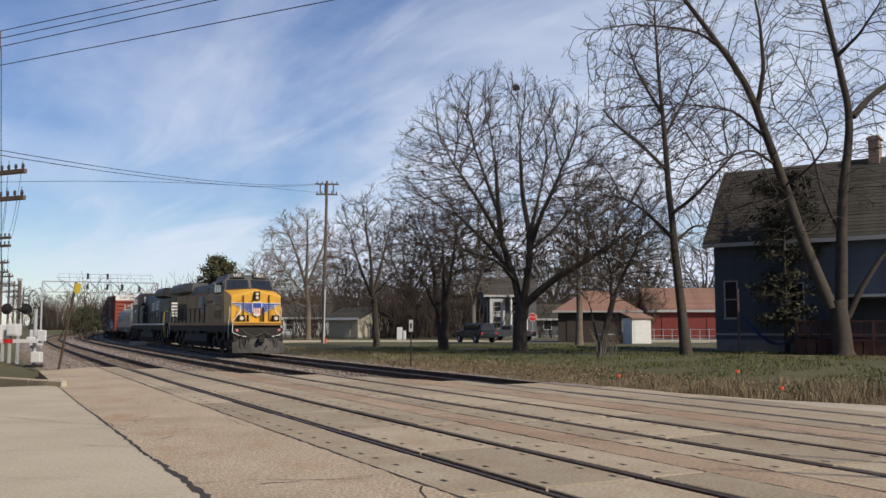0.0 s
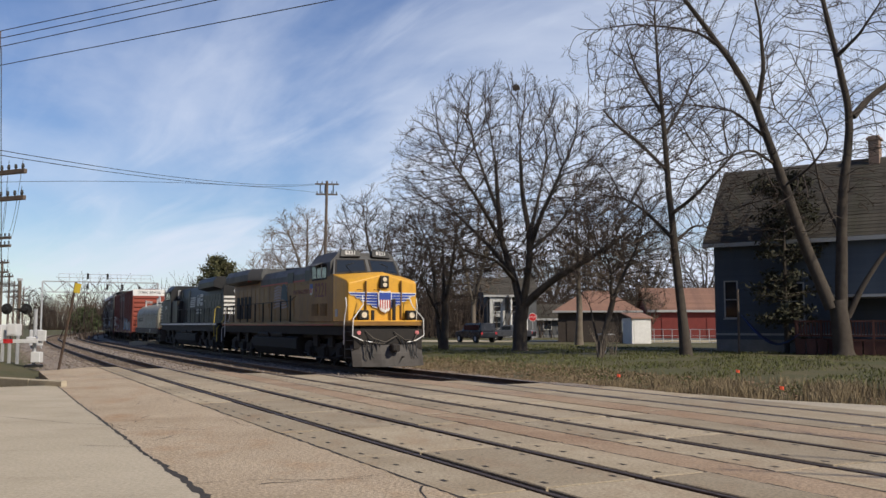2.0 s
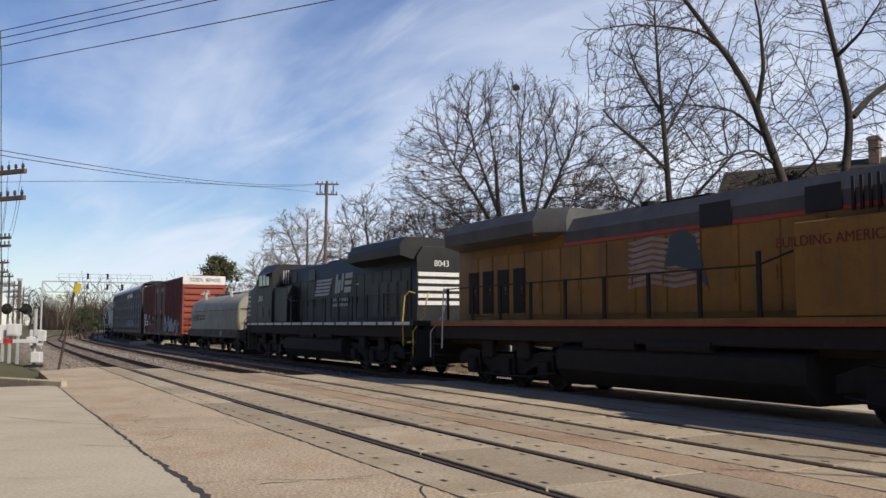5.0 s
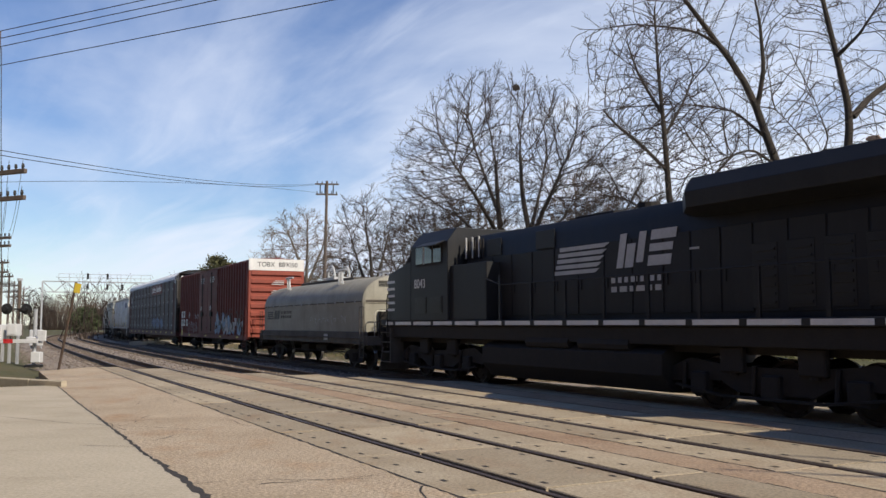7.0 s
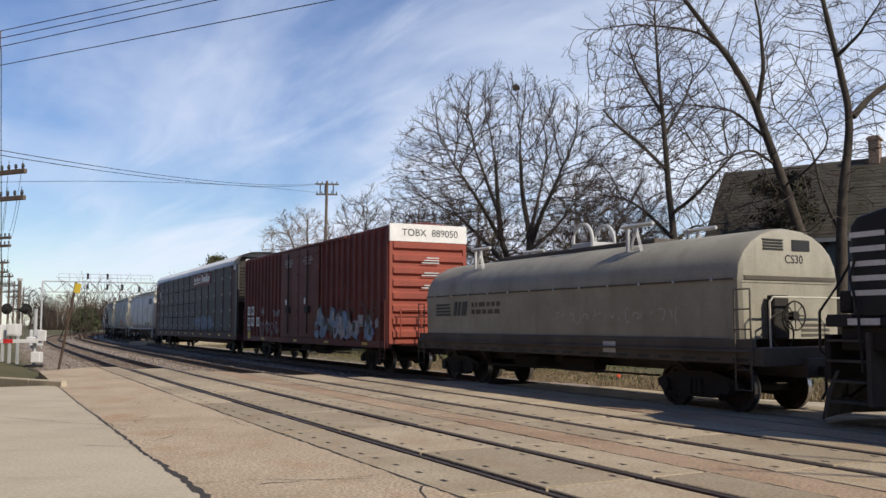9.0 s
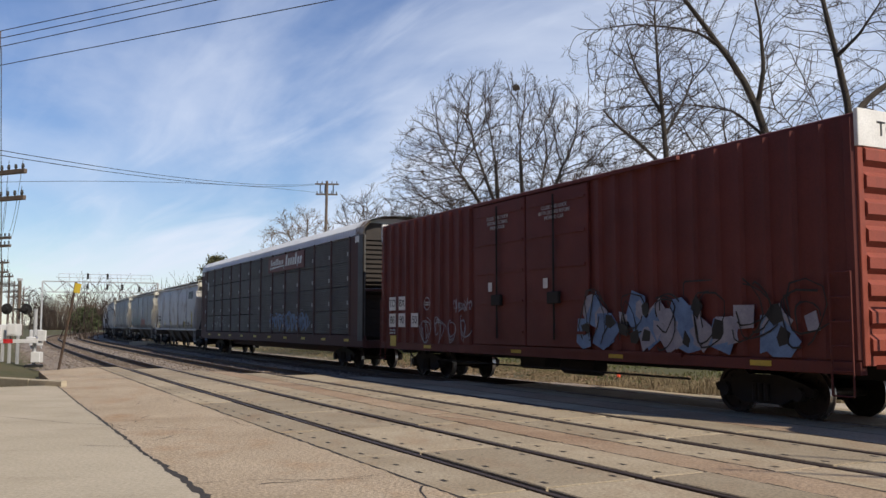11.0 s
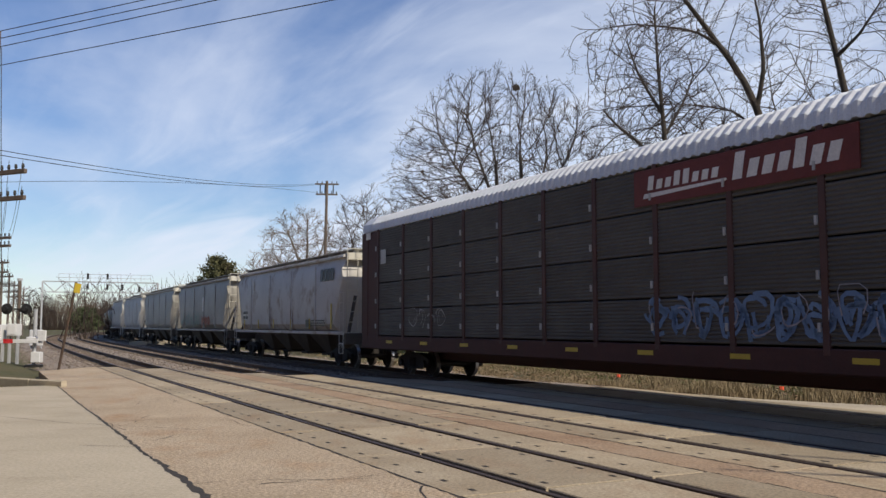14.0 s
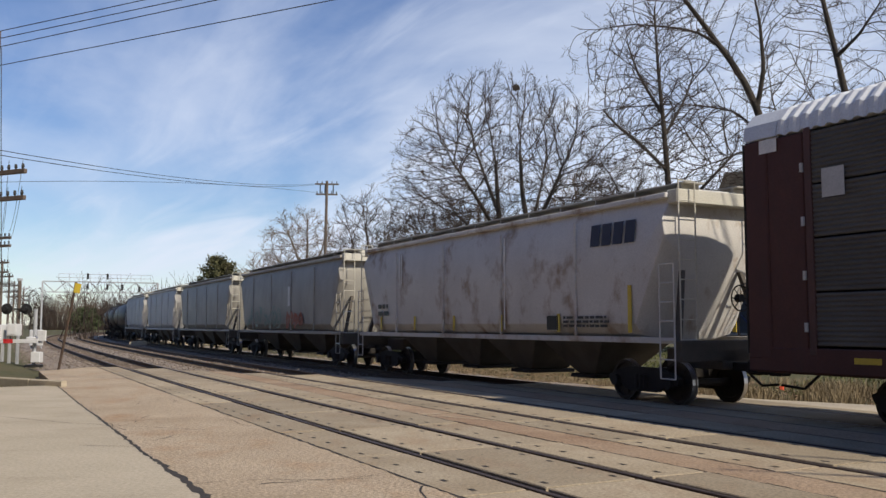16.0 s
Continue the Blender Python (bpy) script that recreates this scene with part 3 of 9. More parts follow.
M["pink"] = mat("pink_lens", (0.65, 0.2, 0.2), (0.6, 0.2, 0.2), 0.3, bump=0)

ROLLING = []  # wheelsets with their radius and local base pose
CONSIST = []  # things with the place of their middle behind the leading nose, turn, and half distance between trucks


def wheelset_mesh(r):
    m = Mesh()
    for sg in (1, -1):
        y0 = sg * GAUGE
        prof = [(0.0, 0.03), (0.12, 0.03), (0.13, -0.01), (r * 0.45, -0.015), (r * 0.82, 0.0), (r * 0.85, 0.045), (r, 0.05), (r, -0.055), (r + 0.028, -0.06), (r + 0.028, -0.085), (r * 0.8, -0.085), (r * 0.75, -0.04), (0.13, -0.06), (0.0, -0.06)]
        n = 24
        rings = [[(a * math.cos(2 * math.pi * k / n), y0 + sg * b, a * math.sin(2 * math.pi * k / n)) for k in range(n)] for a, b in prof[1:-1]]
        k0 = len(m.f)
        m.loft(rings)
        for i in range(k0 + 5 * n, k0 + 8 * n):
            m.m[i] = 1
        # lightening pockets, so that the turning shows
        for k in range(5):
            a = 2 * math.pi * k / 5
            m.disc((math.cos(a) * r * 0.62, y0 + sg * 0.008, math.sin(a) * r * 0.62), (0, 1, 0), r * 0.1, 0.03, 8)
    m.tube([(0, -GAUGE - 0.25, 0), (0, GAUGE + 0.25, 0)], 0.085, 10)
    return m


WHEEL_DATA = {}


def add_wheelset(parent, x, r):
    if r not in WHEEL_DATA:
        ob = wheelset_mesh(r).obj("wheelset", [M["wheel"], M["tread"]])
        WHEEL_DATA[r] = ob.data
    else:
        ob = new("wheelset", WHEEL_DATA[r])
    ob.parent = parent
    ob.matrix_local = pose(x, 0, r)
    ROLLING.append((ob, x, r))


def car_truck(root, x, r=0.46):
    m = Mesh()
    for sg in (1, -1):
        y = sg * (GAUGE + 0.22)
        # cast side frame: bowed arch with openings
        prof = [(-1.15, 0.42), (-1.2, 0.56), (-0.95, 0.66), (-0.45, 0.78), (0.45, 0.78), (0.95, 0.66), (1.2, 0.56), (1.15, 0.42), (0.8, 0.40), (0.45, 0.24), (-0.45, 0.24), (-0.8, 0.40)]
        m.loft([[(x + a, y - 0.07, b) for a, b in prof], [(x + a, y + 0.07, b) for a, b in prof]])
        for k in (-0.14, 0, 0.14):
            m.tube([(x + k, y + sg * 0.09, 0.3), (x + k, y + sg * 0.09, 0.62)], 0.06, 8)
        for k in (-0.89, 0.89):
            m.disc((x + k, y + sg * 0.06, r), (0, 1, 0), 0.13, 0.2, 10)
    m.box(x - 0.2, x + 0.2, -1.0, 1.0, 0.5, 0.75, 0.03)
    t = part("truck", m, M["under"], root, "cast steel freight truck")
    for k in (-0.89, 0.89):
        add_wheelset(t, x + k, r)


def coupler(root, x, direction, z=0.85):
    m = Mesh()
    m.box(x, x + direction * 0.55, -0.09, 0.09, z - 0.09, z + 0.09, 0.02)
    m.box(x + direction * 0.5, x + direction * 0.85, -0.17, 0.17, z - 0.15, z + 0.15, 0.04)
    m.box(x + direction * 0.7, x + direction * 0.95, -0.2, -0.02, z - 0.13, z + 0.13, 0.04)
    m.tube([(x, 0.35, z - 0.1), (x + direction * 0.4, 0.38, z - 0.4), (x + direction * 0.9, 0.3, z - 0.35)], 0.03, 6)
    part("coupler", m, M["under"], root, "knuckle coupler with air hose")


def ladder(root, x, y, z0, z1, w=0.42, along="x", mt=None, n=None):
    m = Mesh()
    n = n or max(2, int((z1 - z0) / 0.38))
    for k in (-w / 2, w / 2):
        p = (x + k, y) if along == "x" else (x, y + k)
        m.tube([(*p, z0), (*p, z1)], 0.018, 5)
    for i in range(n + 1):
        z = z0 + (z1 - z0) * i / n
        a, b = ((x - w / 2, y, z), (x + w / 2, y, z)) if along == "x" else ((x, y - w / 2, z), (x, y + w / 2, z))
        m.tube([a, b], 0.015, 5)
    return part("ladder", m, mt or M["under"], root)


def flat_poly(mesh, pts, y, facing, slot=0, th=0.006):
    """A painted patch with outline pts (x, z) on a side wall."""
    a = [(p[0], y, p[1]) for p in pts]
    b = [(p[0], y + facing * th, p[1]) for p in pts]
    mesh.loft([a, b], slot)


def flat_poly_box(x0, x1, z0, z1, y, facing):
    """A thin upright plate."""
    m = Mesh()
    flat_poly(m, [(x0, z0), (x1, z0), (x1, z1), (x0, z1)], y, facing)
    return m


def scrawl(root, x0, x1, z0, z1, y, facing, mt, seed, strokes=26, w=0.05, name="graffiti", label="spray-painted scrawl"):
    """Unreadable spray-painted loops."""
    rng = random.Random(seed)
    m = Mesh()
    n = max(3, int((x1 - x0) / ((z1 - z0) * 0.75)))
    for i in range(n):
        cx = x0 + (x1 - x0) * (i + 0.5) / n
        hw = (x1 - x0) / n * 0.42
        for _ in range(max(1, strokes // n)):
            a0 = rng.uniform(0, 6.3)
            span = rng.uniform(1.5, 5.0) * rng.choice((-1, 1))
            rx, rz = hw * rng.uniform(0.4, 1.1), (z1 - z0) * 0.5 * rng.uniform(0.35, 1.0)
            ox, oz = cx + rng.uniform(-0.4, 0.4) * hw, (z0 + z1) / 2 + rng.uniform(-0.3, 0.3) * (z1 - z0) * 0.5
            pts = []
            for k in range(9):
                a = a0 + span * k / 8
                pts.append((ox + rx * math.cos(a) + 0.25 * rx * math.sin(2.3 * a), min(z1, max(z0, oz + rz * math.sin(a)))))
            va, vb = [], []
            for k, p in enumerate(pts):
                q0, q1 = pts[max(k - 1, 0)], pts[min(k + 1, 8)]
                d = Vector((q1[0] - q0[0], q1[1] - q0[1]))
                d = d.normalized() if d.length > 1e-5 else Vector((1, 0))
                ww = w * rng.uniform(0.6, 1.2) / 2
                va.append((p[0] - d.y * ww, y + facing * 0.006, p[1] + d.x * ww))
                vb.append((p[0] + d.y * ww, y + facing * 0.006, p[1] - d.x * ww))
            m.add(va + vb, [(k, k + 1, k + 10, k + 9) for k in range(8)])
    return tagged(part(name, m, mt, root, label), kind="stuff")


def bars(root, name, x0, x1, z0, z1, y, facing, mt, rows=3, seed=0, label="small unreadable stencilled lines"):
    rng = random.Random(seed)
    m = Mesh()
    h = (z1 - z0) / rows
    for i in range(rows):
        x = x0
        while x < x1 - 0.05:
            w = rng.uniform(0.08, 0.3) * max(1, h * 6)
            w = min(w, x1 - x)
            flat_poly(m, [(x, z0 + h * i + h * 0.2), (x + w, z0 + h * i + h * 0.2), (x + w, z0 + h * i + h * 0.8), (x, z0 + h * i + h * 0.8)], y, facing)
            x += w + h * 0.5
    return tagged(part(name, m, mt, root, label), kind="stuff")


def locomotive(livery, number, label):
    """A six-axle diesel; cab towards +x, nose face at x = 10.35."""
    root = thing("locomotive", label, "locomotive")
    up = livery == "yellow"
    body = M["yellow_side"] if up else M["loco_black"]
    nose_paint = M["yellow"] if up else M["loco_black"]
    top = M["loco_grey"] if up else M["loco_black"]
    # frame and walkway
    m = Mesh()
    m.box(-10.9, 10.75, -1.5, 1.5, 1.69, 1.86, 0.02)
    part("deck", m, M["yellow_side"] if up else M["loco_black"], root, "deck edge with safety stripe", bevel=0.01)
    m = Mesh()
    m.box(-10.8, 10.6, -1.1, 1.1, 1.15, 1.69)
    for sg in (1, -1):
        m.box(-10.7, 10.5, sg * 1.1, sg * 1.42, 1.3, 1.69, 0.02)
    part("underframe", m, M["under"], root)
    # sill stripe
    for sg in (1, -1):
        m = Mesh()
        if up:
            m.box(-10.7, 8.6, sg * 1.502, sg * 1.508, 1.70, 1.74)
            part("sill_stripe", m, M["red_stripe"], root)
        else:
            x = -10.6
            while x < 10.3:
                w = min(1.25, 10.3 - x)
                m.box(x, x + w, sg * 1.502, sg * 1.508, 1.72, 1.83)
                x += 1.45
            part("sill_stripe", m, M["white_paint"], root, "dashed white sill stripe")
    # fuel tank and air tanks between the trucks
    m = Mesh()
    prof = [(-1.2, 1.25), (-1.45, 1.1), (-1.45, 0.65), (-1.15, 0.28), (1.15, 0.28), (1.45, 0.65), (1.45, 1.1), (1.2, 1.25)]
    m.loft([[(-4.0, a, b) for a, b in prof], [(3.6, a, b) for a, b in prof]])
    part("fuel_tank", m, M["under"], root, "black fuel tank", bevel=0.02)
    for sg in (1, -1):
        for k in (-2.9, -0.6):
            part("air_tank", Mesh().tube([(k, sg * 1.3, 1.28), (k + 1.9, sg * 1.3, 1.28)], 0.17, 10), M["under"], root)
    # long hood in doors
    m = Mesh()
    z1 = 4.45
    hood = [(-0.95, 1.86), (-0.95, z1 - 0.35), (-0.72, z1), (0.72, z1), (0.95, z1 - 0.35), (0.95, 1.86)]
    m.loft([[(-10.0, a, b) for a, b in hood], [(5.4, a, b) for a, b in hood]])
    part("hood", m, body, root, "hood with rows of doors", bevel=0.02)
    for sg in (1, -1):
        x = -9.6
        while x < 4.4:
            w = 0.86 if x < -4 else 1.05
            m = Mesh()
            m.box(x + 0.03, x + w - 0.03, sg * 0.952, sg * 0.975, 1.98, 3.72, 0.008)
            m.box(x + w - 0.14, x + w - 0.10, sg * 0.975, sg * 1.0, 2.6, 2.85)
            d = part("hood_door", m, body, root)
            x += w
        # grilles near the rear
        for k in (-9.3, -8.45, -7.6, -6.75):
            m = Mesh()
            m.box(k, k + 0.62, sg * 0.976, sg * 0.99, 2.05, 3.3, 0.006)
            for i in range(7):
                m.box(k + 0.05, k + 0.57, sg * 0.99, sg * 1.01, 2.12 + i * 0.17, 2.17 + i * 0.17)
            part("grille", m, M["under"] if up else M["black_paint"], root, "louvred air grille")
    # upper hood band and dark top
    if up:
        m = Mesh()
        cap = [(-0.958, z1 - 0.62), (-0.958, z1 - 0.35), (-0.728, z1 + 0.008), (0.728, z1 + 0.008), (0.958, z1 - 0.35), (0.958, z1 - 0.62)]
        m.loft([[(-4.3, a, b) for a, b in cap], [(5.4, a, b) for a, b in cap]])
        part("hood_top", m, top, root, "grey hood roof")
        for sg in (1, -1):
            m = Mesh().box(-4.3, 6.0, sg * 0.96, sg * 0.966, z1 - 0.70, z1 - 0.63)
            part("body_stripe", m, M["red_stripe"], root)
    # equipment cabinet behind the cab, wider
    for sg in (1, -1):
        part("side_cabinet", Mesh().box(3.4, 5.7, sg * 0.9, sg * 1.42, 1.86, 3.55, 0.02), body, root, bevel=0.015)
    for sg in (1, -1):
        for k in (5.95, 7.05):
            m = Mesh().box(k, k + 0.85, sg * 1.521, sg * 1.535, 2.1, 2.62)
            for i in range(7):
                m.box(k + 0.05, k + 0.8, sg * 1.535, sg * 1.55, 2.14 + i * 0.067, 2.17 + i * 0.067)
            part("louvre", m, M["louvre"] if up else M["black_paint"], root, "slatted vent")
    # openings high on the hood
    for sg in (1, -1):
        for k, w in ((0.6, 0.9), (3.3, 0.8)):
            m = Mesh().box(k, k + w, sg * 0.955, sg * 0.985, 3.75, 4.25, 0.01)
            part("intake", m, M["black_paint"], root, "dark air intake")
        for i in range(6):
            part("intake_bar", Mesh().box(4.3 + i * 0.17, 4.36 + i * 0.17, sg * 0.97, sg * 1.0, 3.7, 4.3), M["under"], root)
    # radiator wings at the rear
    m = Mesh()
    wing = [(-0.9, 3.95), (-1.52, 4.12), (-1.55, 4.45), (-1.35, 4.76), (1.35, 4.76), (1.55, 4.45), (1.52, 4.12), (0.9, 3.95)]
    m.loft([[(-9.85, a, b) for a, b in wing], [(-4.9, a, b) for a, b in wing], [(-4.2, a * 0.62, b) for a, b in wing]])
    part("radiator", m, top, root, "overhanging radiator cab", bevel=0.015)
    if up:
        for sg in (1, -1):
            part("radiator_stripe", Mesh().box(-4.95, -4.92, sg * 1.0, sg * 1.5, 4.05, 4.2), M["red_stripe"], root)
    # roof details
    m = Mesh()
    m.box(-1.2, 0.4, -0.45, 0.45, z1, z1 + 0.12, 0.02)
    m.tube([(-2.0, 0, z1), (-2.0, 0, z1 + 0.22)], 0.28, 12)
    part("exhaust_cover", m, M["under"], root)
    for k in (2.0, 3.6):
        part("roof_hatch", Mesh().box(k, k + 0.5, -0.3, 0.3, z1, z1 + 0.09, 0.02), M["under"], root)
    # cab
    m = Mesh()
    w, rw = 1.52, 1.18
    zr = 4.78
    sec = lambda x, wd, zt, zs: [(x, -w, 1.86), (x, -w, zs), (x, -wd, zt), (x, wd, zt), (x, w, zs), (x, w, 1.86)]
    m.loft([sec(5.6, rw, zr - 0.02, 4.32), sec(7.9, rw, zr, 4.32), sec(8.25, rw, zr - 0.06, 4.30)])
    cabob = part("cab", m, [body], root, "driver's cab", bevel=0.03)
    m = Mesh()
    f = [(8.25, -w, 1.86), (8.25, w, 1.86), (8.25, w, 3.82), (8.25, -w, 3.82)]
    g = [(8.62, -w, 1.86), (8.62, w, 1.86), (8.62, w, 3.80), (8.62, -w, 3.80)]
    m.loft([f, g])
    part("cab_base", m, body, root)
    m = Mesh()
    # sloping windscreen wall from the nose up to the roof front, with a slight peak at the centre
    a = [(8.6, -w, 3.80), (8.78, 0, 3.92), (8.6, w, 3.80)]
    b = [(8.28, -1.38, 4.44), (8.43, 0, 4.47), (8.28, 1.38, 4.44)]
    c = [(7.95, -rw, zr - 0.02), (8.08, 0, zr - 0.01), (7.95, rw, zr - 0.02)]
    back = [(7.9, -rw, 3.6), (7.9, 0, 3.6), (7.9, rw, 3.6)]
    v = a + b + c + back
    m.add(v, [(0, 1, 4, 3), (1, 2, 5, 4), (3, 4, 7, 6), (4, 5, 8, 7), (0, 3, 6, 9), (2, 11, 8, 5), (6, 7, 10, 9), (7, 8, 11, 10), (0, 9, 10, 1), (1, 10, 11, 2)])
    part("cab_front", m, top if up else body, root, "grey cab front" if up else "black cab front")
    # grey upper cab
    if up:
        m = Mesh()
        m.loft([[(x, -w - 0.006, 3.72), (x, -w - 0.006, 4.325), (x, -rw - 0.004, zr + 0.006 + dz), (x, rw + 0.004, zr + 0.006 + dz), (x, w + 0.006, 4.325), (x, w + 0.006, 3.72)] for x, dz in ((5.59, -0.02), (7.9, 0), (8.27, -0.06))])
        part("cab_upper", m, top, root, "grey upper cab", bevel=0.02)
    # windscreens
    for sg in (1, -1):
        m = Mesh()
        A, B = Vector((8.6, sg * w, 3.80)), Vector((8.78, 0, 3.92))
        C, D = Vector((8.28, sg * 1.38, 4.44)), Vector((8.43, 0, 4.47))
        q = lambda u_, v_: A.lerp(B, u_).lerp(C.lerp(D, u_), v_)
        n = (B - A).cross(C - A).normalized()
        n = n if n.x > 0 else -n
        pane = [q(0.10, 0.10), q(0.90, 0.10), q(0.90, 0.90), q(0.10, 0.90)]
        rim = [q(0.05, 0.03), q(0.95, 0.03), q(0.95, 0.97), q(0.05, 0.97)]
        m.loft([[p + n * 0.003 for p in rim], [p + n * 0.02 for p in rim]])
        fr = part("windscreen", m, M["under"], root, "cab windscreen in a dark rubber frame")
        g2 = Mesh().loft([[p + n * 0.021 for p in pane], [p + n * 0.026 for p in pane]])
        part("pane", g2, M["glass"], fr)
        wp = Mesh().tube([q(0.5, 0.02) + n * 0.04, q(0.35, 0.5) + n * 0.045, q(0.6, 0.7) + n * 0.045], 0.012, 5)
        part("wiper", wp, M["black_paint"], fr)
        # side windows
        m = Mesh().box(5.95, 7.85, sg * (w + 0.007), sg * (w + 0.02), 3.62, 4.30, 0.01)
        sw = part("side_window", m, M["under"], root, "sliding cab side windows")
        for k in (6.02, 6.66, 7.3):
            part("pane", Mesh().box(k, k + 0.52, sg * (w + 0.02), sg * (w + 0.026), 3.70, 4.24), M["glass"], sw)
        part("sash", Mesh().box(7.18, 7.26, sg * (w + 0.02), sg * (w + 0.034), 3.68, 4.26), M["dirty_white"], sw, "pale window sash")
        part("sash", Mesh().box(6.56, 6.62, sg * (w + 0.02), sg * (w + 0.034), 3.68, 4.26), M["loco_grey"], sw)
        m = Mesh()
        m.add([(5.8, sg * w, 4.36), (7.3, sg * w, 4.36), (7.3, sg * (w + 0.32), 4.22), (5.8, sg * (w + 0.32), 4.22), (5.8, sg * w, 4.33), (7.3, sg * w, 4.33), (7.3, sg * (w + 0.32), 4.19), (5.8, sg * (w + 0.32), 4.19)],
              [(0, 1, 2, 3), (7, 6, 5, 4), (0, 4, 5, 1), (1, 5, 6, 2), (2, 6, 7, 3), (3, 7, 4, 0)])
        part("awning", m, top, root, "window awning")
        # number boards on the roof front
        m = Mesh()
        C, D = Vector((8.30, sg * 1.12, 4.53)), Vector((8.42, sg * 0.26, 4.55))
        E_, F_ = Vector((8.20, sg * 1.06, 4.83)), Vector((8.31, sg * 0.26, 4.85))
        n = (D - C).cross(E_ - C).normalized()
        n = n if n.x > 0 else -n
        m.loft([[C - n * 0.16, D - n * 0.16, F_ - n * 0.16, E_ - n * 0.16], [C + n * 0.06, D + n * 0.06, F_ + n * 0.06, E_ + n * 0.06]])
        nb = part("number_board", m, M["black_paint"], root, "black number board", bevel=0.02)
        xa = ((D - C) * sg).normalized()
        xa = xa if (xa.y > 0) else -xa
        ya = n.cross(xa)
        if ya.z < 0:
            ya = -ya
        rot = Matrix((xa, ya, n)).transposed().to_4x4()
        ctr = (C + D + E_ + F_) / 4 + n * 0.072
        lettering("number", number, 0.24, M["white_paint"], nb, Matrix.Translation(ctr) @ rot, "white road number")
    # nose: vertical faceted front, top falling forward from the windscreen
    m = Mesh()
    nose = lambda x, xm, zc, zm, wd: [(x, -wd, 1.86), (x, -wd, zc), (xm, 0, zm), (x, wd, zc), (x, wd, 1.86), (xm, 0, 1.86)]
    m.loft([nose(8.6, 8.62, 3.78, 3.90, w), nose(10.05, 10.15, 3.50, 3.84, w - 0.01), nose(10.22, 10.40, 3.36, 3.74, w - 0.05)])
    part("nose", m, nose_paint, root, "wide cab nose", bevel=0.04)
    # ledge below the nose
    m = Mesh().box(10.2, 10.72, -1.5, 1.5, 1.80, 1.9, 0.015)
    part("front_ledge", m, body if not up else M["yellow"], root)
    fx = 10.33

    def front(y):
        return 10.235 + 0.17 * (1 - abs(y) / 1.47)

    # headlight cluster and door
    m = Mesh()
    m.box(10.2, 10.43, -0.19, 0.19, 3.18, 3.68, 0.03)
    hl = part("headlight_case", m, M["under"], root, "headlight housing", bevel=0.01)
    for z in (3.31, 3.53):
        part("headlight", Mesh().disc((10.435, 0, z), (1, 0, 0), 0.088, 0.03, 16), M["lamp"], hl, "lit headlight")
    m = Mesh().box(10.2, 10.43, -0.16, 0.16, 2.98, 3.1, 0.01)
    part("bell_box", m, M["yellow"] if up else M["loco_black"], root)
    part("door_edge", Mesh().box(front(0.75) - 0.05, front(0.75) + 0.06, 0.72, 0.77, 1.95, 3.5, 0.01), M["louvre"], root)
    part("door_edge", Mesh().box(front(-0.72) - 0.05, front(-0.72) + 0.06, -0.80, -0.75, 1.95, 3.45, 0.01), M["louvre"], root)
    for y0 in (0.25, 0.95):
        m = Mesh()
        m.tube([(front(y0) + 0.0, -y0, 3.1), (front(y0) + 0.09, -y0, 3.1), (front(y0) + 0.09, -y0 - 0.2, 3.1), (front(y0), -y0 - 0.2, 3.1)], 0.014, 5)
        part("grab_iron", m, M["under"], root)
        m = Mesh()
        m.tube([(front(y0), y0, 2.7), (front(y0) + 0.09, y0, 2.7), (front(y0) + 0.09, y0 + 0.2, 2.7), (front(y0), y0 + 0.2, 2.7)], 0.014, 5)
        part("grab_iron", m, M["under"], root)
    if up:
        # winged shield, as plain shapes
        for sg in (1, -1):
            for nm, mt, off, grow in (("wing_edge", M["white_paint"], 0.018, 0.035), ("wing", M["blue_paint"], 0.026, 0.0)):
                m = Mesh()
                for i in range(5):
                    y0, y1 = 0.3, 1.38 - 0.22 * i
                    zt = 2.98 - i * 0.115 + grow
                    zb = zt - 0.095 - 2 * grow
                    v = []
                    for yy, zz in ((y0, zb), (y1, zb + 0.03), (y1 + 0.06 + grow, zt), (y0, zt)):
                        v.append((front(yy) + off, sg * yy, zz))
                    back_ = [(p[0] - 0.02, p[1], p[2]) for p in v]
                    m.loft([back_, v])
                part(nm, m, mt, root, "blue wing emblem edged in white" if nm == "wing" else "")
        sh = [(0.0, 2.24), (0.16, 2.32), (0.25, 2.52), (0.26, 2.92), (0.2, 3.04), (0.0, 3.0)]
        pts = sh + [(-a, b) for a, b in reversed(sh[1:-1])]
        part("shield_edge", Mesh().loft([[(10.40, a * 1.12, (b - 2.63) * 1.1 + 2.63) for a, b in pts], [(10.448, a * 1.12, (b - 2.63) * 1.1 + 2.63) for a, b in pts]]), M["white_paint"], root)
        s_ob = part("shield", Mesh().loft([[(10.43, a, b) for a, b in pts], [(10.456, a, b) for a, b in pts]]), M["white_paint"], root, "striped red, white and blue shield")
        part("shield_top", Mesh().box(10.43, 10.462, -0.25, 0.25, 2.72, 3.0), M["blue_paint"], s_ob)
        for k in (-0.2, -0.1, 0.0, 0.1, 0.2):
            part("shield_stripe", Mesh().box(10.43, 10.462, k - 0.023, k + 0.023, 2.33 + abs(k) * 0.4, 2.72), M["red_stripe"], s_ob)
        for y, zt in ((0.34, 2.75), (-0.57, 2.3)):
            part("nose_post", Mesh().box(10.5, 10.62, y - 0.055, y + 0.055, 1.9, zt, 0.01), M["under"], root, "dark walkway post")
    else:
        # white bands on the nose
        m = Mesh()
        for i in range(5):
            z = 3.25 - i * 0.24
            m.box(10.2, 10.42, -1.1, 1.1, z - 0.09, z)
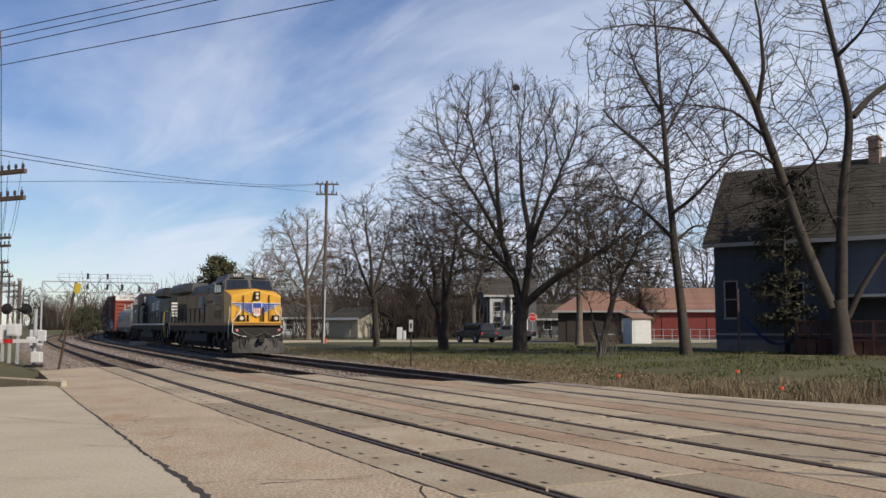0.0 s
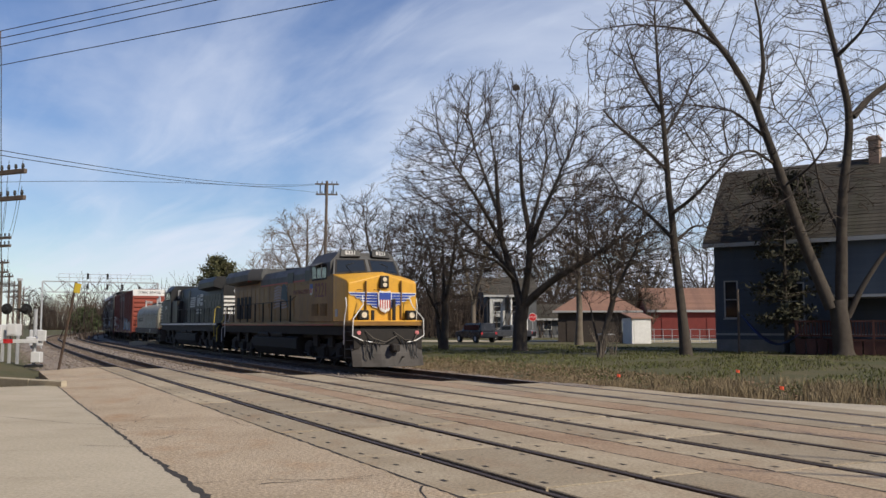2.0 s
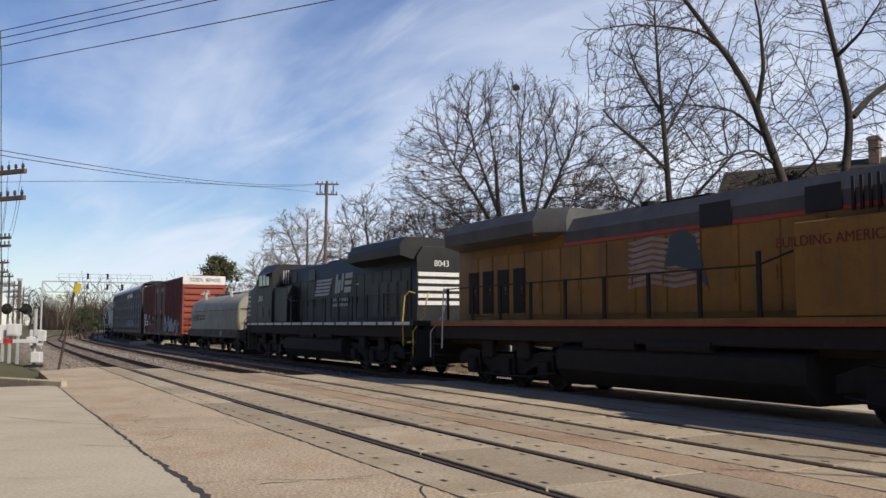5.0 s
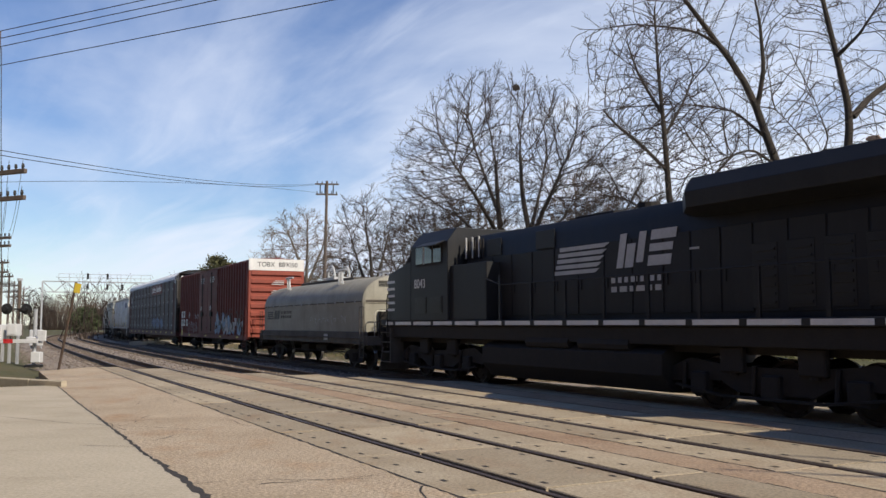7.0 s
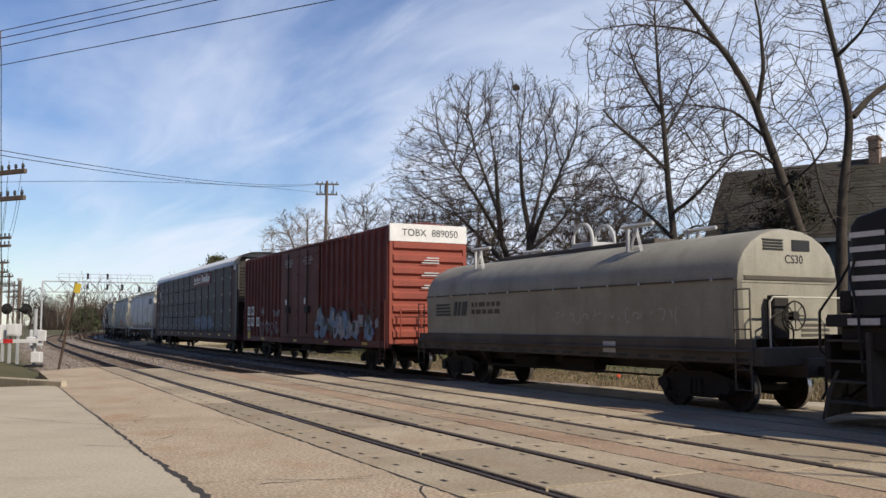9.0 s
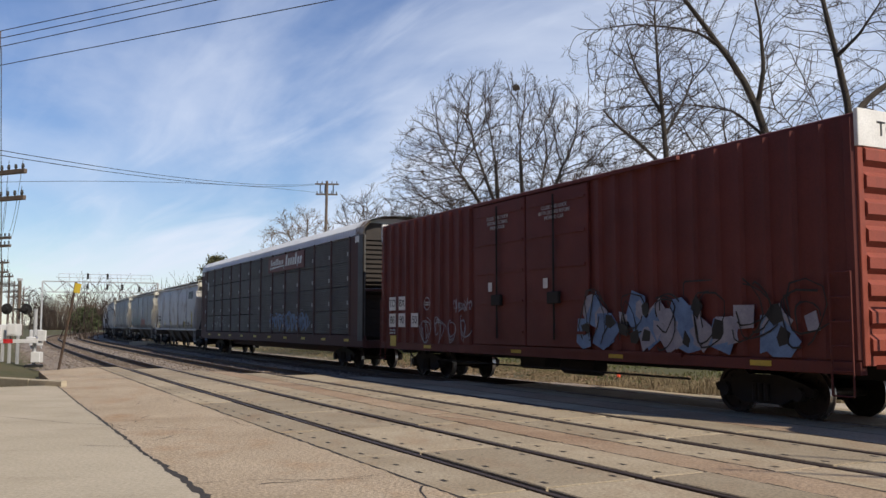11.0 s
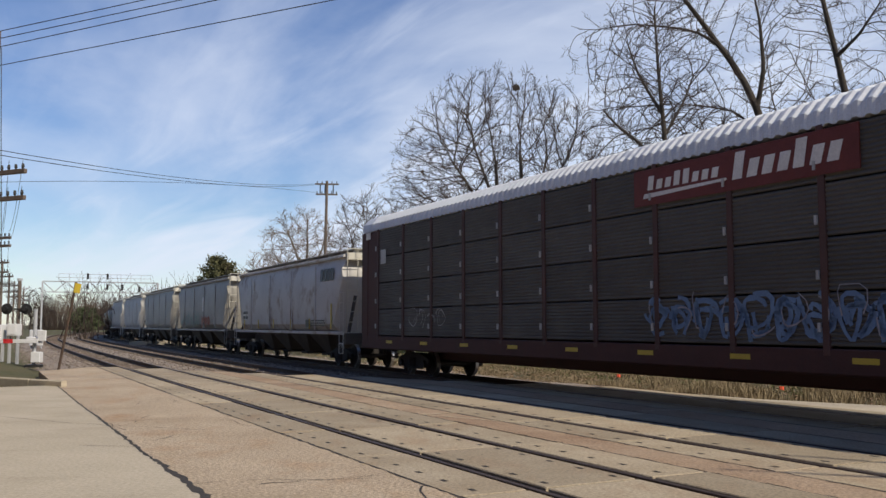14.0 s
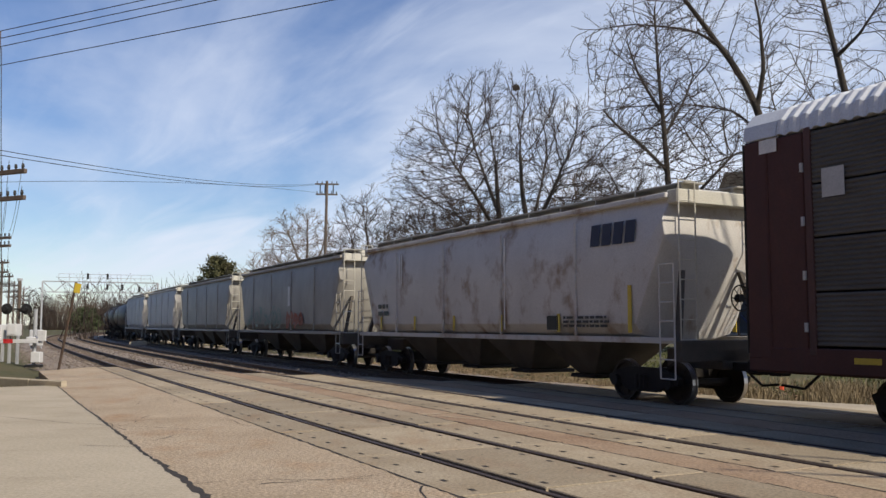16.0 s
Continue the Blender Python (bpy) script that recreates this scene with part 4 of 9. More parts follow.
            for sg in (1, -1):
                m.box(9.55 - 0.12 * i * 0, 10.2, sg * 1.51, sg * 1.516, z - 0.09, z)
        part("nose_band", m, M["white_paint"], root, "white bands on the black nose")
        m = Mesh()
        for i in range(5):
            z = 3.55 - i * 0.25
            m.box(-10.02, -10.0, -0.9, 0.9, z - 0.14, z)
        part("end_band", m, M["white_paint"], root, "white bands on the hood end")
    # ditch lights
    for y in (-0.95, 1.1):
        m = Mesh()
        m.box(10.35, 10.62, y - 0.2, y + 0.2, 1.92, 2.3, 0.03)
        dl = part("ditch_light", m, M["under"], root, "ditch light housing")
        part("lens", Mesh().disc((10.64, y, 2.11), (1, 0, 0), 0.115, 0.04, 16), M["lamp"], dl, "lit round lens")
    # handrails at the front steps
    for sg in (1, -1):
        m = Mesh()
        m.tube([(10.55, sg * 1.0, 2.85), (10.75, sg * 1.05, 2.5), (10.85, sg * 1.5, 1.95), (10.85, sg * 1.52, 1.3), (10.95, sg * 1.15, 1.12), (11.0, sg * 0.75, 1.05)], 0.024, 6)
        m.tube([(10.1, sg * 1.53, 2.8), (10.2, sg * 1.53, 2.5), (10.05, sg * 1.56, 1.9), (10.0, sg * 1.56, 0.95)], 0.022, 6)
        part("grab_rail", m, M["white_paint"] if up else M["under"], root, "painted front handrail")
        m = Mesh()
        for i in range(4):
            m.box(10.0, 10.75, sg * 1.05, sg * 1.5, 0.42 + 0.34 * i, 0.46 + 0.34 * i)
        m.box(9.9, 9.98, sg * 1.0, sg * 1.5, 0.4, 1.6)
        part("step", m, M["pilot"], root, "grey front steps")
    # pilot plate and plough
    m = Mesh()
    rows = []
    for y, x in ((-1.5, 10.85), (-1.2, 11.05), (-0.5, 11.35), (0, 11.45), (0.5, 11.35), (1.2, 11.05), (1.5, 10.85)):
        rows.append([(x - 0.28, y, 0.95), (x - 0.10, y, 0.62), (x + 0.03, y, 0.12), (x - 0.03, y, 0.12), (x - 0.18, y, 0.62), (x - 0.34, y, 0.95)])
    m.loft(rows)
    part("plough", m, M["pilot"], root, "grey snow plough pilot")
    m = Mesh().box(10.7, 10.82, -1.45, 1.45, 0.8, 1.56, 0.01)
    part("pilot_plate", m, M["under"], root)
    m = Mesh()
    rng = random.Random(3)
    for k in range(5):
        for sg in (1, -1):
            y = sg * (0.5 + 0.14 * k)
            part("air_hose", Mesh().tube([(10.9, y, 1.15), (11.1, y + 0.02, 0.95), (11.15, y + rng.uniform(-0.05, 0.05), 0.55), (11.18, y + 0.05, 0.42)], 0.026, 6), M["black_paint"], root, "hanging black air hose")
    m = Mesh()
    m.tube([(10.85, -1.0, 1.5), (11.0, -0.7, 1.2), (11.0, -0.2, 1.05), (10.95, 0.3, 1.3)], 0.022, 6)
    m.tube([(10.85, 0.2, 1.45), (11.0, 0.6, 1.15), (11.0, 1.0, 1.1), (10.9, 1.2, 1.4)], 0.022, 6)
    m.tube([(10.85, -1.3, 1.2), (11.1, -0.9, 1.05), (11.15, -0.3, 1.0)], 0.018, 6)
    part("cable", m, M["coil_frame"], root, "looped jumper cables")
    for y in (-1.25, 1.22):
        part("marker", Mesh().disc((10.84, y, 1.42), (1, 0, 0), 0.08, 0.05, 12), M["pink"], root, "red marker lens")
    coupler(root, 10.75, 1)
    coupler(root, -10.85, -1)
    # rear steps and end rails
    for sg in (1, -1):
        m = Mesh()
        for i in range(4):
            m.box(-10.85, -10.2, sg * 1.0, sg * 1.48, 0.42 + 0.34 * i, 0.46 + 0.34 * i)
        part("step", m, M["under"], root, "rear steps")
        m = Mesh()
        m.tube([(-10.1, sg * 1.5, 1.0), (-10.05, sg * 1.5, 1.9), (-10.1, sg * 1.45, 2.7), (-10.25, sg * 1.35, 2.85), (-10.4, sg * 1.2, 2.8)], 0.024, 6)
        m.tube([(-10.88, sg * 1.5, 0.7), (-10.88, sg * 1.5, 1.5), (-10.82, sg * 1.1, 2.0), (-10.8, sg * 0.9, 2.8)], 0.022, 6)
        part("grab_rail", m, M["rail_yellow"] if not up else M["white_paint"], root, "painted end handrail")
    m = Mesh().box(-10.92, -10.84, -1.4, 1.4, 0.5, 1.56, 0.01)
    part("rear_plate", m, M["under"], root)
    # side handrails
    for sg in (1, -1):
        xs = [-9.8 + 1.55 * i for i in range(9)]
        for i, x in enumerate(xs):
            m = Mesh().box(x - 0.045, x + 0.045, sg * 1.42, sg * 1.47, 1.86, 2.85 if i < 8 else 3.1)
            part("stanchion", m, M["under"] if up else M["loco_black"], root)
        m = Mesh().tube([(-9.9, sg * 1.445, 2.82), (xs[-1], sg * 1.445, 2.84), (3.4, sg * 1.445, 3.05)], 0.02, 6)
        part("handrail", m, M["under"] if up else M["loco_black"], root)
    # trucks
    for cx in (-6.75, 6.75):
        m = Mesh()
        for sg in (1, -1):
            y = sg * 1.1
            prof = [(-2.75, 0.55), (-2.75, 0.85), (-2.2, 1.05), (-1.0, 0.92), (1.0, 0.92), (2.2, 1.05), (2.75, 0.85), (2.75, 0.55), (2.3, 0.6), (1.3, 0.62), (0.9, 0.42), (-0.9, 0.42), (-1.3, 0.62), (-2.3, 0.6)]
            m.loft([[(cx + a, y - 0.08, b) for a, b in prof], [(cx + a, y + 0.08, b) for a, b in prof]])
            for k in (-1.87, 0, 1.87):
                m.box(cx + k - 0.22, cx + k + 0.22, y - 0.05, y + sg * 0.2, 0.33, 0.78, 0.03)
                m.tube([(cx + k + 0.45, y + sg * 0.13, 0.4), (cx + k + 0.4, y + sg * 0.13, 0.95)], 0.05, 6)
            for k in (-0.95, 0.95):
                m.tube([(cx + k, y + sg * 0.05, 0.75), (cx + k, y + sg * 0.05, 1.2)], 0.13, 8)
        m.box(cx - 2.4, cx + 2.4, -0.9, 0.9, 0.6, 0.9, 0.03)
        for k in (-1.25, 0.6, 2.45):
            m.box(cx + k - 0.4, cx + k + 0.28, -0.62, 0.62, 0.2, 0.75, 0.05)
        for sg in (1, -1):
            m.tube([(cx - 2.5, sg * 1.28, 0.5), (cx - 1.2, sg * 1.3, 0.34), (cx + 1.2, sg * 1.3, 0.34), (cx + 2.5, sg * 1.28, 0.5)], 0.035, 5)
            for k in (-0.95, 0.95):
                m.box(cx + k - 0.3, cx + k + 0.3, sg * 1.15, sg * 1.3, 0.8, 1.3, 0.03)
        t = part("truck", m, M["under"], root, "three-axle powered truck")
        for k in (-1.87, 0, 1.87):
            add_wheelset(t, cx + k, 0.53)
    # side lettering and emblems
    for sg in (1, -1):
        if up:
            lettering("cab_number", number, 0.86, M["number_red"], root, side(7.1, 3.16, sg * (w + 0.004), sg), "dark red road number", sx=0.95)
            m = Mesh()
            for i in range(8):
                z = 2.55 + 0.14 * i
                pts = [(-1.75 + 0.04 * i, z), (-0.9, z + 0.09), (-0.2, z - 0.03), (0.6, z + 0.05), (0.6, z + 0.13), (-0.2, z + 0.05), (-0.9, z + 0.17), (-1.75, z + 0.08)]
                flat_poly(m, pts, sg * 0.978, sg)
            part("flag_stripes", m, M["flag_stripe"], root, "faded waving flag stripes")
            m = Mesh()
            flat_poly(m, [(-0.50, 3.0), (-0.30, 3.66), (0.05, 3.78), (0.45, 3.6), (0.85, 2.45), (0.4, 2.85), (-0.1, 3.0)], sg * 0.985, sg)
            part("flag_field", m, M["flag_blue"], root, "faded blue flag field")
            m = Mesh()
            flat_poly(m, [(5.85, 3.0), (6.02, 3.08), (6.05, 3.3), (5.65, 3.3), (5.68, 3.08)], sg * (w + 0.002), sg)
            sb = part("side_shield", m, M["dirty_white"], root, "small striped shield")
            part("shield_top", flat_poly_box(5.65, 6.05, 3.3, 3.5, sg * (w + 0.002), sg), M["blue_paint"], sb)
            for k in range(3):
                part("shield_stripe", flat_poly_box(5.72 + 0.11 * k, 5.77 + 0.11 * k, 3.1, 3.3, sg * (w + 0.009), sg), M["red_stripe"], sb)
            m = Mesh()
            lettering("slogan", "BUILDING AMERICA", 0.27, M["number_red"], root, side(4.2, 3.2, sg * 1.424, sg), "faded slogan on the cabinet", sx=1.0)
            part("notice", Mesh().box(8.9, 9.18, sg * 1.52, sg * 1.53, 2.05, 2.35), M["dirty_white"], root, "small white notice")
        else:
            lettering("cab_number", number, 0.42, M["white_paint"], root, side(7.55, 3.05, sg * (w + 0.006), sg), "white road number")
            # flowing mane bands and bold monogram, as plain shapes; they trail towards the cab side
            d = 1
            for i in range(5):
                m = Mesh()
                z = 3.0 + 0.15 * i
                flat_poly(m, [(0.60 - 0.06 * i, z), (-1.10 - 0.1 * i, z), (-1.3 - 0.1 * i, z + 0.10), (0.60 - 0.06 * i, z + 0.10)], sg * 0.98, sg)
                part("emblem_band", m, M["dirty_white"], root, "white band of an emblem")
            m = Mesh()
            for x0, ww, z0, z1 in ((-1.95, 0.24, 3.05, 3.85), (-2.25, 0.3, 3.05, 3.6), (-2.66, 0.24, 3.15, 3.85), (-3.05, 0.76, 3.05, 3.28), (-3.12, 0.76, 3.37, 3.54), (-3.18, 0.82, 3.63, 3.85)):
                sh_ = (z1 - z0) * 0.22
                flat_poly(m, [(x0, z0), (x0 - ww, z0), (x0 - ww - sh_, z1), (x0 - sh_, z1)], sg * 0.98, sg)
            tagged(part("monogram", m, M["dirty_white"], root, "bold white monogram"), kind="stuff")
            bars(root, "lettering", -3.5, -1.75, 2.45, 2.88, sg * 0.98, sg, M["dirty_white"], 2, 7, "white slanted lettering")
            bars(root, "small_plate", -4.7, -4.4, 3.3, 3.38, sg * 0.98, sg, M["dirty_white"], 1, 2)
            for k in (4.55, 4.95, 5.35):
                part("pipe", Mesh().tube([(k, sg * 1.0, 3.75), (k, sg * 1.0, 4.4)], 0.03, 5), M["dirty_white"], root, "pale vertical conduit")
    return root


loco_a = locomotive("yellow", "8221", "yellow and grey diesel locomotive with blue winged shield")
loco_b = locomotive("black", "8043", "black diesel locomotive with white bands and dashed sill stripe")
lettering("end_number", "8043", 0.30, M["white_paint"], loco_b, Matrix.Translation((-10.03, 0, 3.85)) @ pose(0, 0, 0, 90, 0, -90), "white road number")
CONSIST.append((loco_a, 9.95, 0, 6.75))
CONSIST.append((loco_b, 33.0, 180, 6.75))


def arch(w, z0, z1, n=10, p=2.0):
    """Upper outline of a rounded hood: from one eave over the top to the other."""
    out = []
    for i in range(n + 1):
        a = math.pi * i / n
        c, s = math.cos(a), math.sin(a)
        out.append((-w * math.copysign(abs(c) ** (2 / p), c), z0 + (z1 - z0) * abs(s) ** (2 / p)))
    return out


def handbrake(root, x, y, z, face, mt):
    m = Mesh()
    n = 20
    ring = [(x + face * 0.1, y + 0.28 * math.cos(2 * math.pi * k / n), z + 0.28 * math.sin(2 * math.pi * k / n)) for k in range(n + 1)]
    m.tube(ring, 0.018, 5)
    for k in range(4):
        a = math.pi * k / 4
        m.tube([(x + face * 0.1, y + 0.28 * math.cos(a), z + 0.28 * math.sin(a)), (x + face * 0.1, y - 0.28 * math.cos(a), z - 0.28 * math.sin(a))], 0.012, 4)
    m.disc((x + face * 0.06, y, z), (1, 0, 0), 0.09, 0.14, 10)
    part("brake_wheel", m, mt, root, "round handbrake wheel")


def end_rails(root, x, face, w, z0, mt):
    m = Mesh()
    m.tube([(x, -w, z0), (x, -w, z0 + 0.85), (x, -w + 0.1, z0 + 0.95), (x, w - 0.1, z0 + 0.95), (x, w, z0 + 0.85), (x, w, z0)], 0.02, 6)
    part("end_rail", m, mt, root, "bent end handrail")


def coil_car():
    root = thing("coil_car", "grey hooded steel coil car with a dark frame", "freight car")
    L = 6.75
    # hood: straight flanks, arched roof, rounded ends
    m = Mesh()

    def ring(x, k, dz=0.0):
        a = [(x, -1.4 * k, 1.45), (x, -1.42 * k, 2.55)] + [(x, y * k, z - dz) for y, z in arch(1.42, 2.65, 3.66, 12, 2.1)] + [(x, 1.42 * k, 2.55), (x, 1.4 * k, 1.45)]
        return a

    m.loft([ring(-L, 0.93, 0.12), ring(-L + 0.06, 0.98, 0.03), ring(-L + 0.2, 1), ring(L - 0.2, 1), ring(L - 0.06, 0.98, 0.03), ring(L, 0.93, 0.12)])
    part("hood", m, M["coil"], root, "arched grey hood", smooth=False, bevel=0.02)
    for sg in (1, -1):
        m = Mesh()
        m.box(-L + 0.1, L - 0.1, sg * 1.42, sg * 1.445, 2.60, 2.63)
        part("hood_seam", m, M["coil_frame"], root)
        for i in range(12):
            x = -L + 0.7 + i * 1.1
            part("seam_latch", Mesh().box(x, x + 0.05, sg * 1.44, sg * 1.475, 2.585, 2.645), M["dirty_white"], root)
        # emblem bands and lettering bars, dark, near the rear
        m = Mesh()
        for i in range(4):
            flat_poly(m, [(-5.95, 2.0 + 0.1 * i), (-5.0 - 0.06 * i, 2.0 + 0.1 * i), (-5.0, 2.07 + 0.1 * i), (-6.0, 2.07 + 0.1 * i)], sg * 1.42, sg)
        tagged(part("mane_bands", m, M["black_paint"], root, "dark emblem bands"), kind="stuff")
        m = Mesh()
        for x0, ww in ((-4.85, 0.2), (-4.58, 0.14), (-4.35, 0.3)):
            flat_poly(m, [(x0, 2.0), (x0 + ww, 2.0), (x0 + ww + 0.1, 2.42), (x0 + 0.1, 2.42)], sg * 1.42, sg)
        tagged(part("monogram", m, M["black_paint"], root, "dark monogram"), kind="stuff")
        bars(root, "lettering", -3.7, -2.1, 2.0, 2.42, sg * 1.42, sg, M["coil_frame"], 2, 3, "faded lettering")
        scrawl(root, 0.6, 5.2, 1.75, 2.1, sg * 1.42, sg, M["dirty_white"], 21, 14, 0.02)
        part("notice", Mesh().box(2.6, 3.05, sg * 1.47, sg * 1.478, 1.1, 1.35), M["dirty_white"], root)
        for k in (-1.6, -3.6, 1.0, 4.0):
            part("reflector", Mesh().box(k, k + 0.5, sg * 1.46, sg * 1.468, 1.28, 1.38), M["rail_yellow"], root)
    # lifting brackets on the roof
    for x in (-3.9, 3.3):
        for sg in (1, -1):
            m = Mesh()
            m.box(x - 0.45, x - 0.38, sg * 0.9, sg * 0.96, 3.3, 4.04)
            m.tube([(x - 0.35, sg * 0.95, 3.25), (x - 0.1, sg * 0.95, 3.98), (x + 0.15, sg * 0.95, 3.25)], 0.045, 4)
            m.tube([(x - 0.6, sg * 0.95, 4.0), (x + 0.5, sg * 0.95, 4.0)], 0.05, 4)
            part("stacking_bracket", m, M["dirty_white"], root, "pale steel stacking bracket")
    m = Mesh()
    for sg in (1, -1):
        pts = [(0.35 + 0.42 * math.cos(math.pi * k / 10), sg * 0.35, 3.9 + 0.45 * math.sin(math.pi * k / 10)) for k in range(11)]
        m.tube([(0.77, sg * 0.35, 3.6)] + pts + [(-0.07, sg * 0.35, 3.6)], 0.05, 6)
    m.box(-0.1, 0.8, -0.4, 0.4, 3.72, 3.86, 0.02)
    part("lifting_eye", m, M["dirty_white"], root, "hooped lifting lug")
    m = Mesh()
    m.box(-3.8, 3.2, -0.4, 0.4, 3.58, 3.74, 0.02)
    part("roof_walk", m, M["coil_frame"], root)
    # frame
    m = Mesh()
    for sg in (1, -1):
        m.box(-7.1, 7.1, sg * 1.35, sg * 1.47, 0.98, 1.46, 0.015)
        m.box(-7.1, 7.1, sg * 1.47, sg * 1.54, 1.2, 1.25, 0.01)
    m.box(-7.4, 7.4, -0.35, 0.35, 0.72, 1.1, 0.02)
    m.box(-7.3, -6.9, -1.45, 1.45, 0.95, 1.3, 0.02)
    m.box(6.9, 7.3, -1.45, 1.45, 0.95, 1.3, 0.02)
    part("frame", m, M["coil_frame"], root, "dirty riveted frame", bevel=0.01)
    for i in range(20):
        x = -6.7 + i * 0.7
        for sg in (1, -1):
            part("frame_slot", Mesh().box(x, x + 0.38, sg * 1.471, sg * 1.476, 1.03, 1.09), M["black_paint"], root)
    m = Mesh()
    m.box(-2.2, -1.0, -0.9, 0.9, 0.55, 0.9, 0.05)
    m.tube([(0.2, -0.8, 0.75), (1.6, -0.8, 0.75)], 0.2, 10)
    m.tube([(-4, -1.0, 0.6), (4, -1.0, 0.62)], 0.025, 5)
    part("brake_gear", m, M["under"], root)
    for face in (1, -1):
        x = face * 7.05
        end_rails(root, face * 7.2, face, 1.1, 1.3, M["hopper_light"])
        handbrake(root, face * 6.95, -0.25 * face, 1.9, face, M["under"])
        m = Mesh()
        m.box(face * 6.8, face * 7.0, -0.75, -0.35, 1.45, 2.3, 0.02)
        m.tube([(face * 7.0, -0.9, 1.35), (face * 7.02, -0.9, 1.85), (face * 7.02, -0.55, 2.0)], 0.02, 6)
        m.tube([(face * 7.0, -0.55 + 0.3 * math.cos(a), 1.55 + 0.3 * math.sin(a)) for a in [0.4 * k for k in range(17)]], 0.018, 5)
        part("brake_gear", m, M["under"], root, "handbrake case and chain")
        part("end_stripe", Mesh().box(face * 6.74, face * 6.77, -1.28, 1.28, 2.6, 2.68), M["coil_frame"], root)
        coupler(root, face * 7.3, face)
        for sg in (1, -1):
            ladder(root, face * 6.9, sg * 1.5, 0.5, 2.4, 0.4, "x", M["coil_frame"])
        if face > 0:
            lettering("mark", "CS30", 0.24, M["black_paint"], root, Matrix.Translation((6.753, 0.1, 3.02)) @ pose(0, 0, 0, 90, 0, 90), "small dark code")
            m = Mesh()
            for i in range(4):
                m.box(6.735, 6.765, -0.75, -0.2, 3.2 + i * 0.06, 3.235 + i * 0.06)
            m.box(6.735, 6.765, 0.05, 0.55, 3.2, 3.42)
            part("end_emblem", m, M["black_paint"], root)
            m = Mesh()
            for i in range(3):
                m.box(6.755, 6.765, 0.25, 1.05, 1.5 + i * 0.1, 1.55 + i * 0.1)
            part("stencil", m, M["coil_frame"], root)
    car_truck(root, -5.15)
    car_truck(root, 5.15)
    return root


def box_car():
    root = thing("box_car", "tall brown-red steel box car with white end band and spray paint", "freight car")
    L, w, z0, z1 = 9.75, 1.52, 1.05, 5.3
    m = Mesh()
    m.loft([[(x, -w, z0), (x, -w, z1 - 0.05), (x, -w + 0.15, z1), (x, 0, z1 + 0.12), (x, w - 0.15, z1), (x, w, z1 - 0.05), (x, w, z0)] for x in (-L, L)])
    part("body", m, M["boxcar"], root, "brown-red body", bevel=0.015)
    # ribbed flanks, the doors between
    for sg in (1, -1):
        x = -L + 0.05
        while x < L - 0.2:
            if not (-3.0 < x < 2.6):
                m = Mesh()
                prof = [(x, 0), (x + 0.06, 0.075), (x + 0.2, 0.075), (x + 0.26, 0)]
                m.loft([[(a, sg * (w + b), z0 + 0.1) for a, b in prof], [(a, sg * (w + b), z1 - 0.12) for a, b in prof]])
                part("side_rib", m, M["boxcar"], root)
            x += 0.62
        for k in (-2.95, -0.2):
            m = Mesh()
            m.box(k, k + 2.7, sg * (w + 0.005), sg * (w + 0.085), z0 + 0.12, z1 - 0.18, 0.02)
            d = part("plug_door", m, M["boxcar"], root, "tall sliding plug door", bevel=0.01)
            for i in range(5):
                z = z0 + 0.45 + i * 0.82
                part("door_rib", Mesh().box(k + 0.1, k + 2.6, sg * (w + 0.085), sg * (w + 0.115), z, z + 0.07), M["boxcar"], d)
            m = Mesh()
            m.tube([(k + 1.35, sg * (w + 0.15), z0 + 0.3), (k + 1.35, sg * (w + 0.15), z1 - 0.3)], 0.028, 6)
            m.box(k + 1.1, k + 1.6, sg * (w + 0.1), sg * (w + 0.2), z0 + 1.2, z0 + 1.5, 0.02)
            part("lock_rod", m, M["under"], d, "door locking rod")
            part("card", Mesh().box(k + 0.85, k + 1.05, sg * (w + 0.116), sg * (w + 0.122), z0 + 1.6, z0 + 1.85), M["white_paint"], d)
        for k, txt in ((-1.6, "CLOSE THIS DOOR\nBEFORE CLOSING\nMAIN DOOR"), (1.15, "CLOSE AND LOCK\nBOTH DOORS BEFORE\nMOVING CAR")):
            lettering("notice", txt, 0.135, M["dirty_white"], root, side(k, 4.55, sg * (w + 0.118), sg), "white stencilled warning")
        m = Mesh()
        m.box(-3.2, 5.6, sg * (w + 0.02), sg * (w + 0.11), z0 + 0.02, z0 + 0.1)
        m.box(-3.2, 5.6, sg * (w + 0.02), sg * (w + 0.11), z1 - 0.16, z1 - 0.08)
        part("door_track", m, M["boxcar"], root)
        part("side_sill", Mesh().box(-L, L, sg * (w - 0.1), sg * (w + 0.06), 0.9, 1.12, 0.01), M["boxcar"], root)
        # stencilled marks: white squares with dark characters
        for x, z, tx, ww in ((-8.72, 2.45, "TO", 0.44), (-7.95, 2.45, "BX", 0.44), (-8.72, 1.88, "88", 0.44), (-7.95, 1.88, "90", 0.44), (-6.95, 1.88, "50", 0.44)):
            p = part("stencil_square", Mesh().box(x - 0.26, x + 0.26, sg * (w + 0.078), sg * (w + 0.086), z - 0.23, z + 0.23), M["white_paint"], root)
            lettering("mark", tx, 0.36, M["black_paint"], p, side(x, z, sg * (w + 0.088), sg), "", 0, 0.003)
        bars(root, "stencil", -8.95, -8.5, 1.40, 1.60, sg * (w + 0.078), sg, M["dirty_white"], 2, 2)
        part("yellow_plate", Mesh().box(-8.88, -8.42, sg * (w + 0.078), sg * (w + 0.086), 1.0, 1.36), M["yellow_mark"], root, "yellow inspection plate")
        m = Mesh()
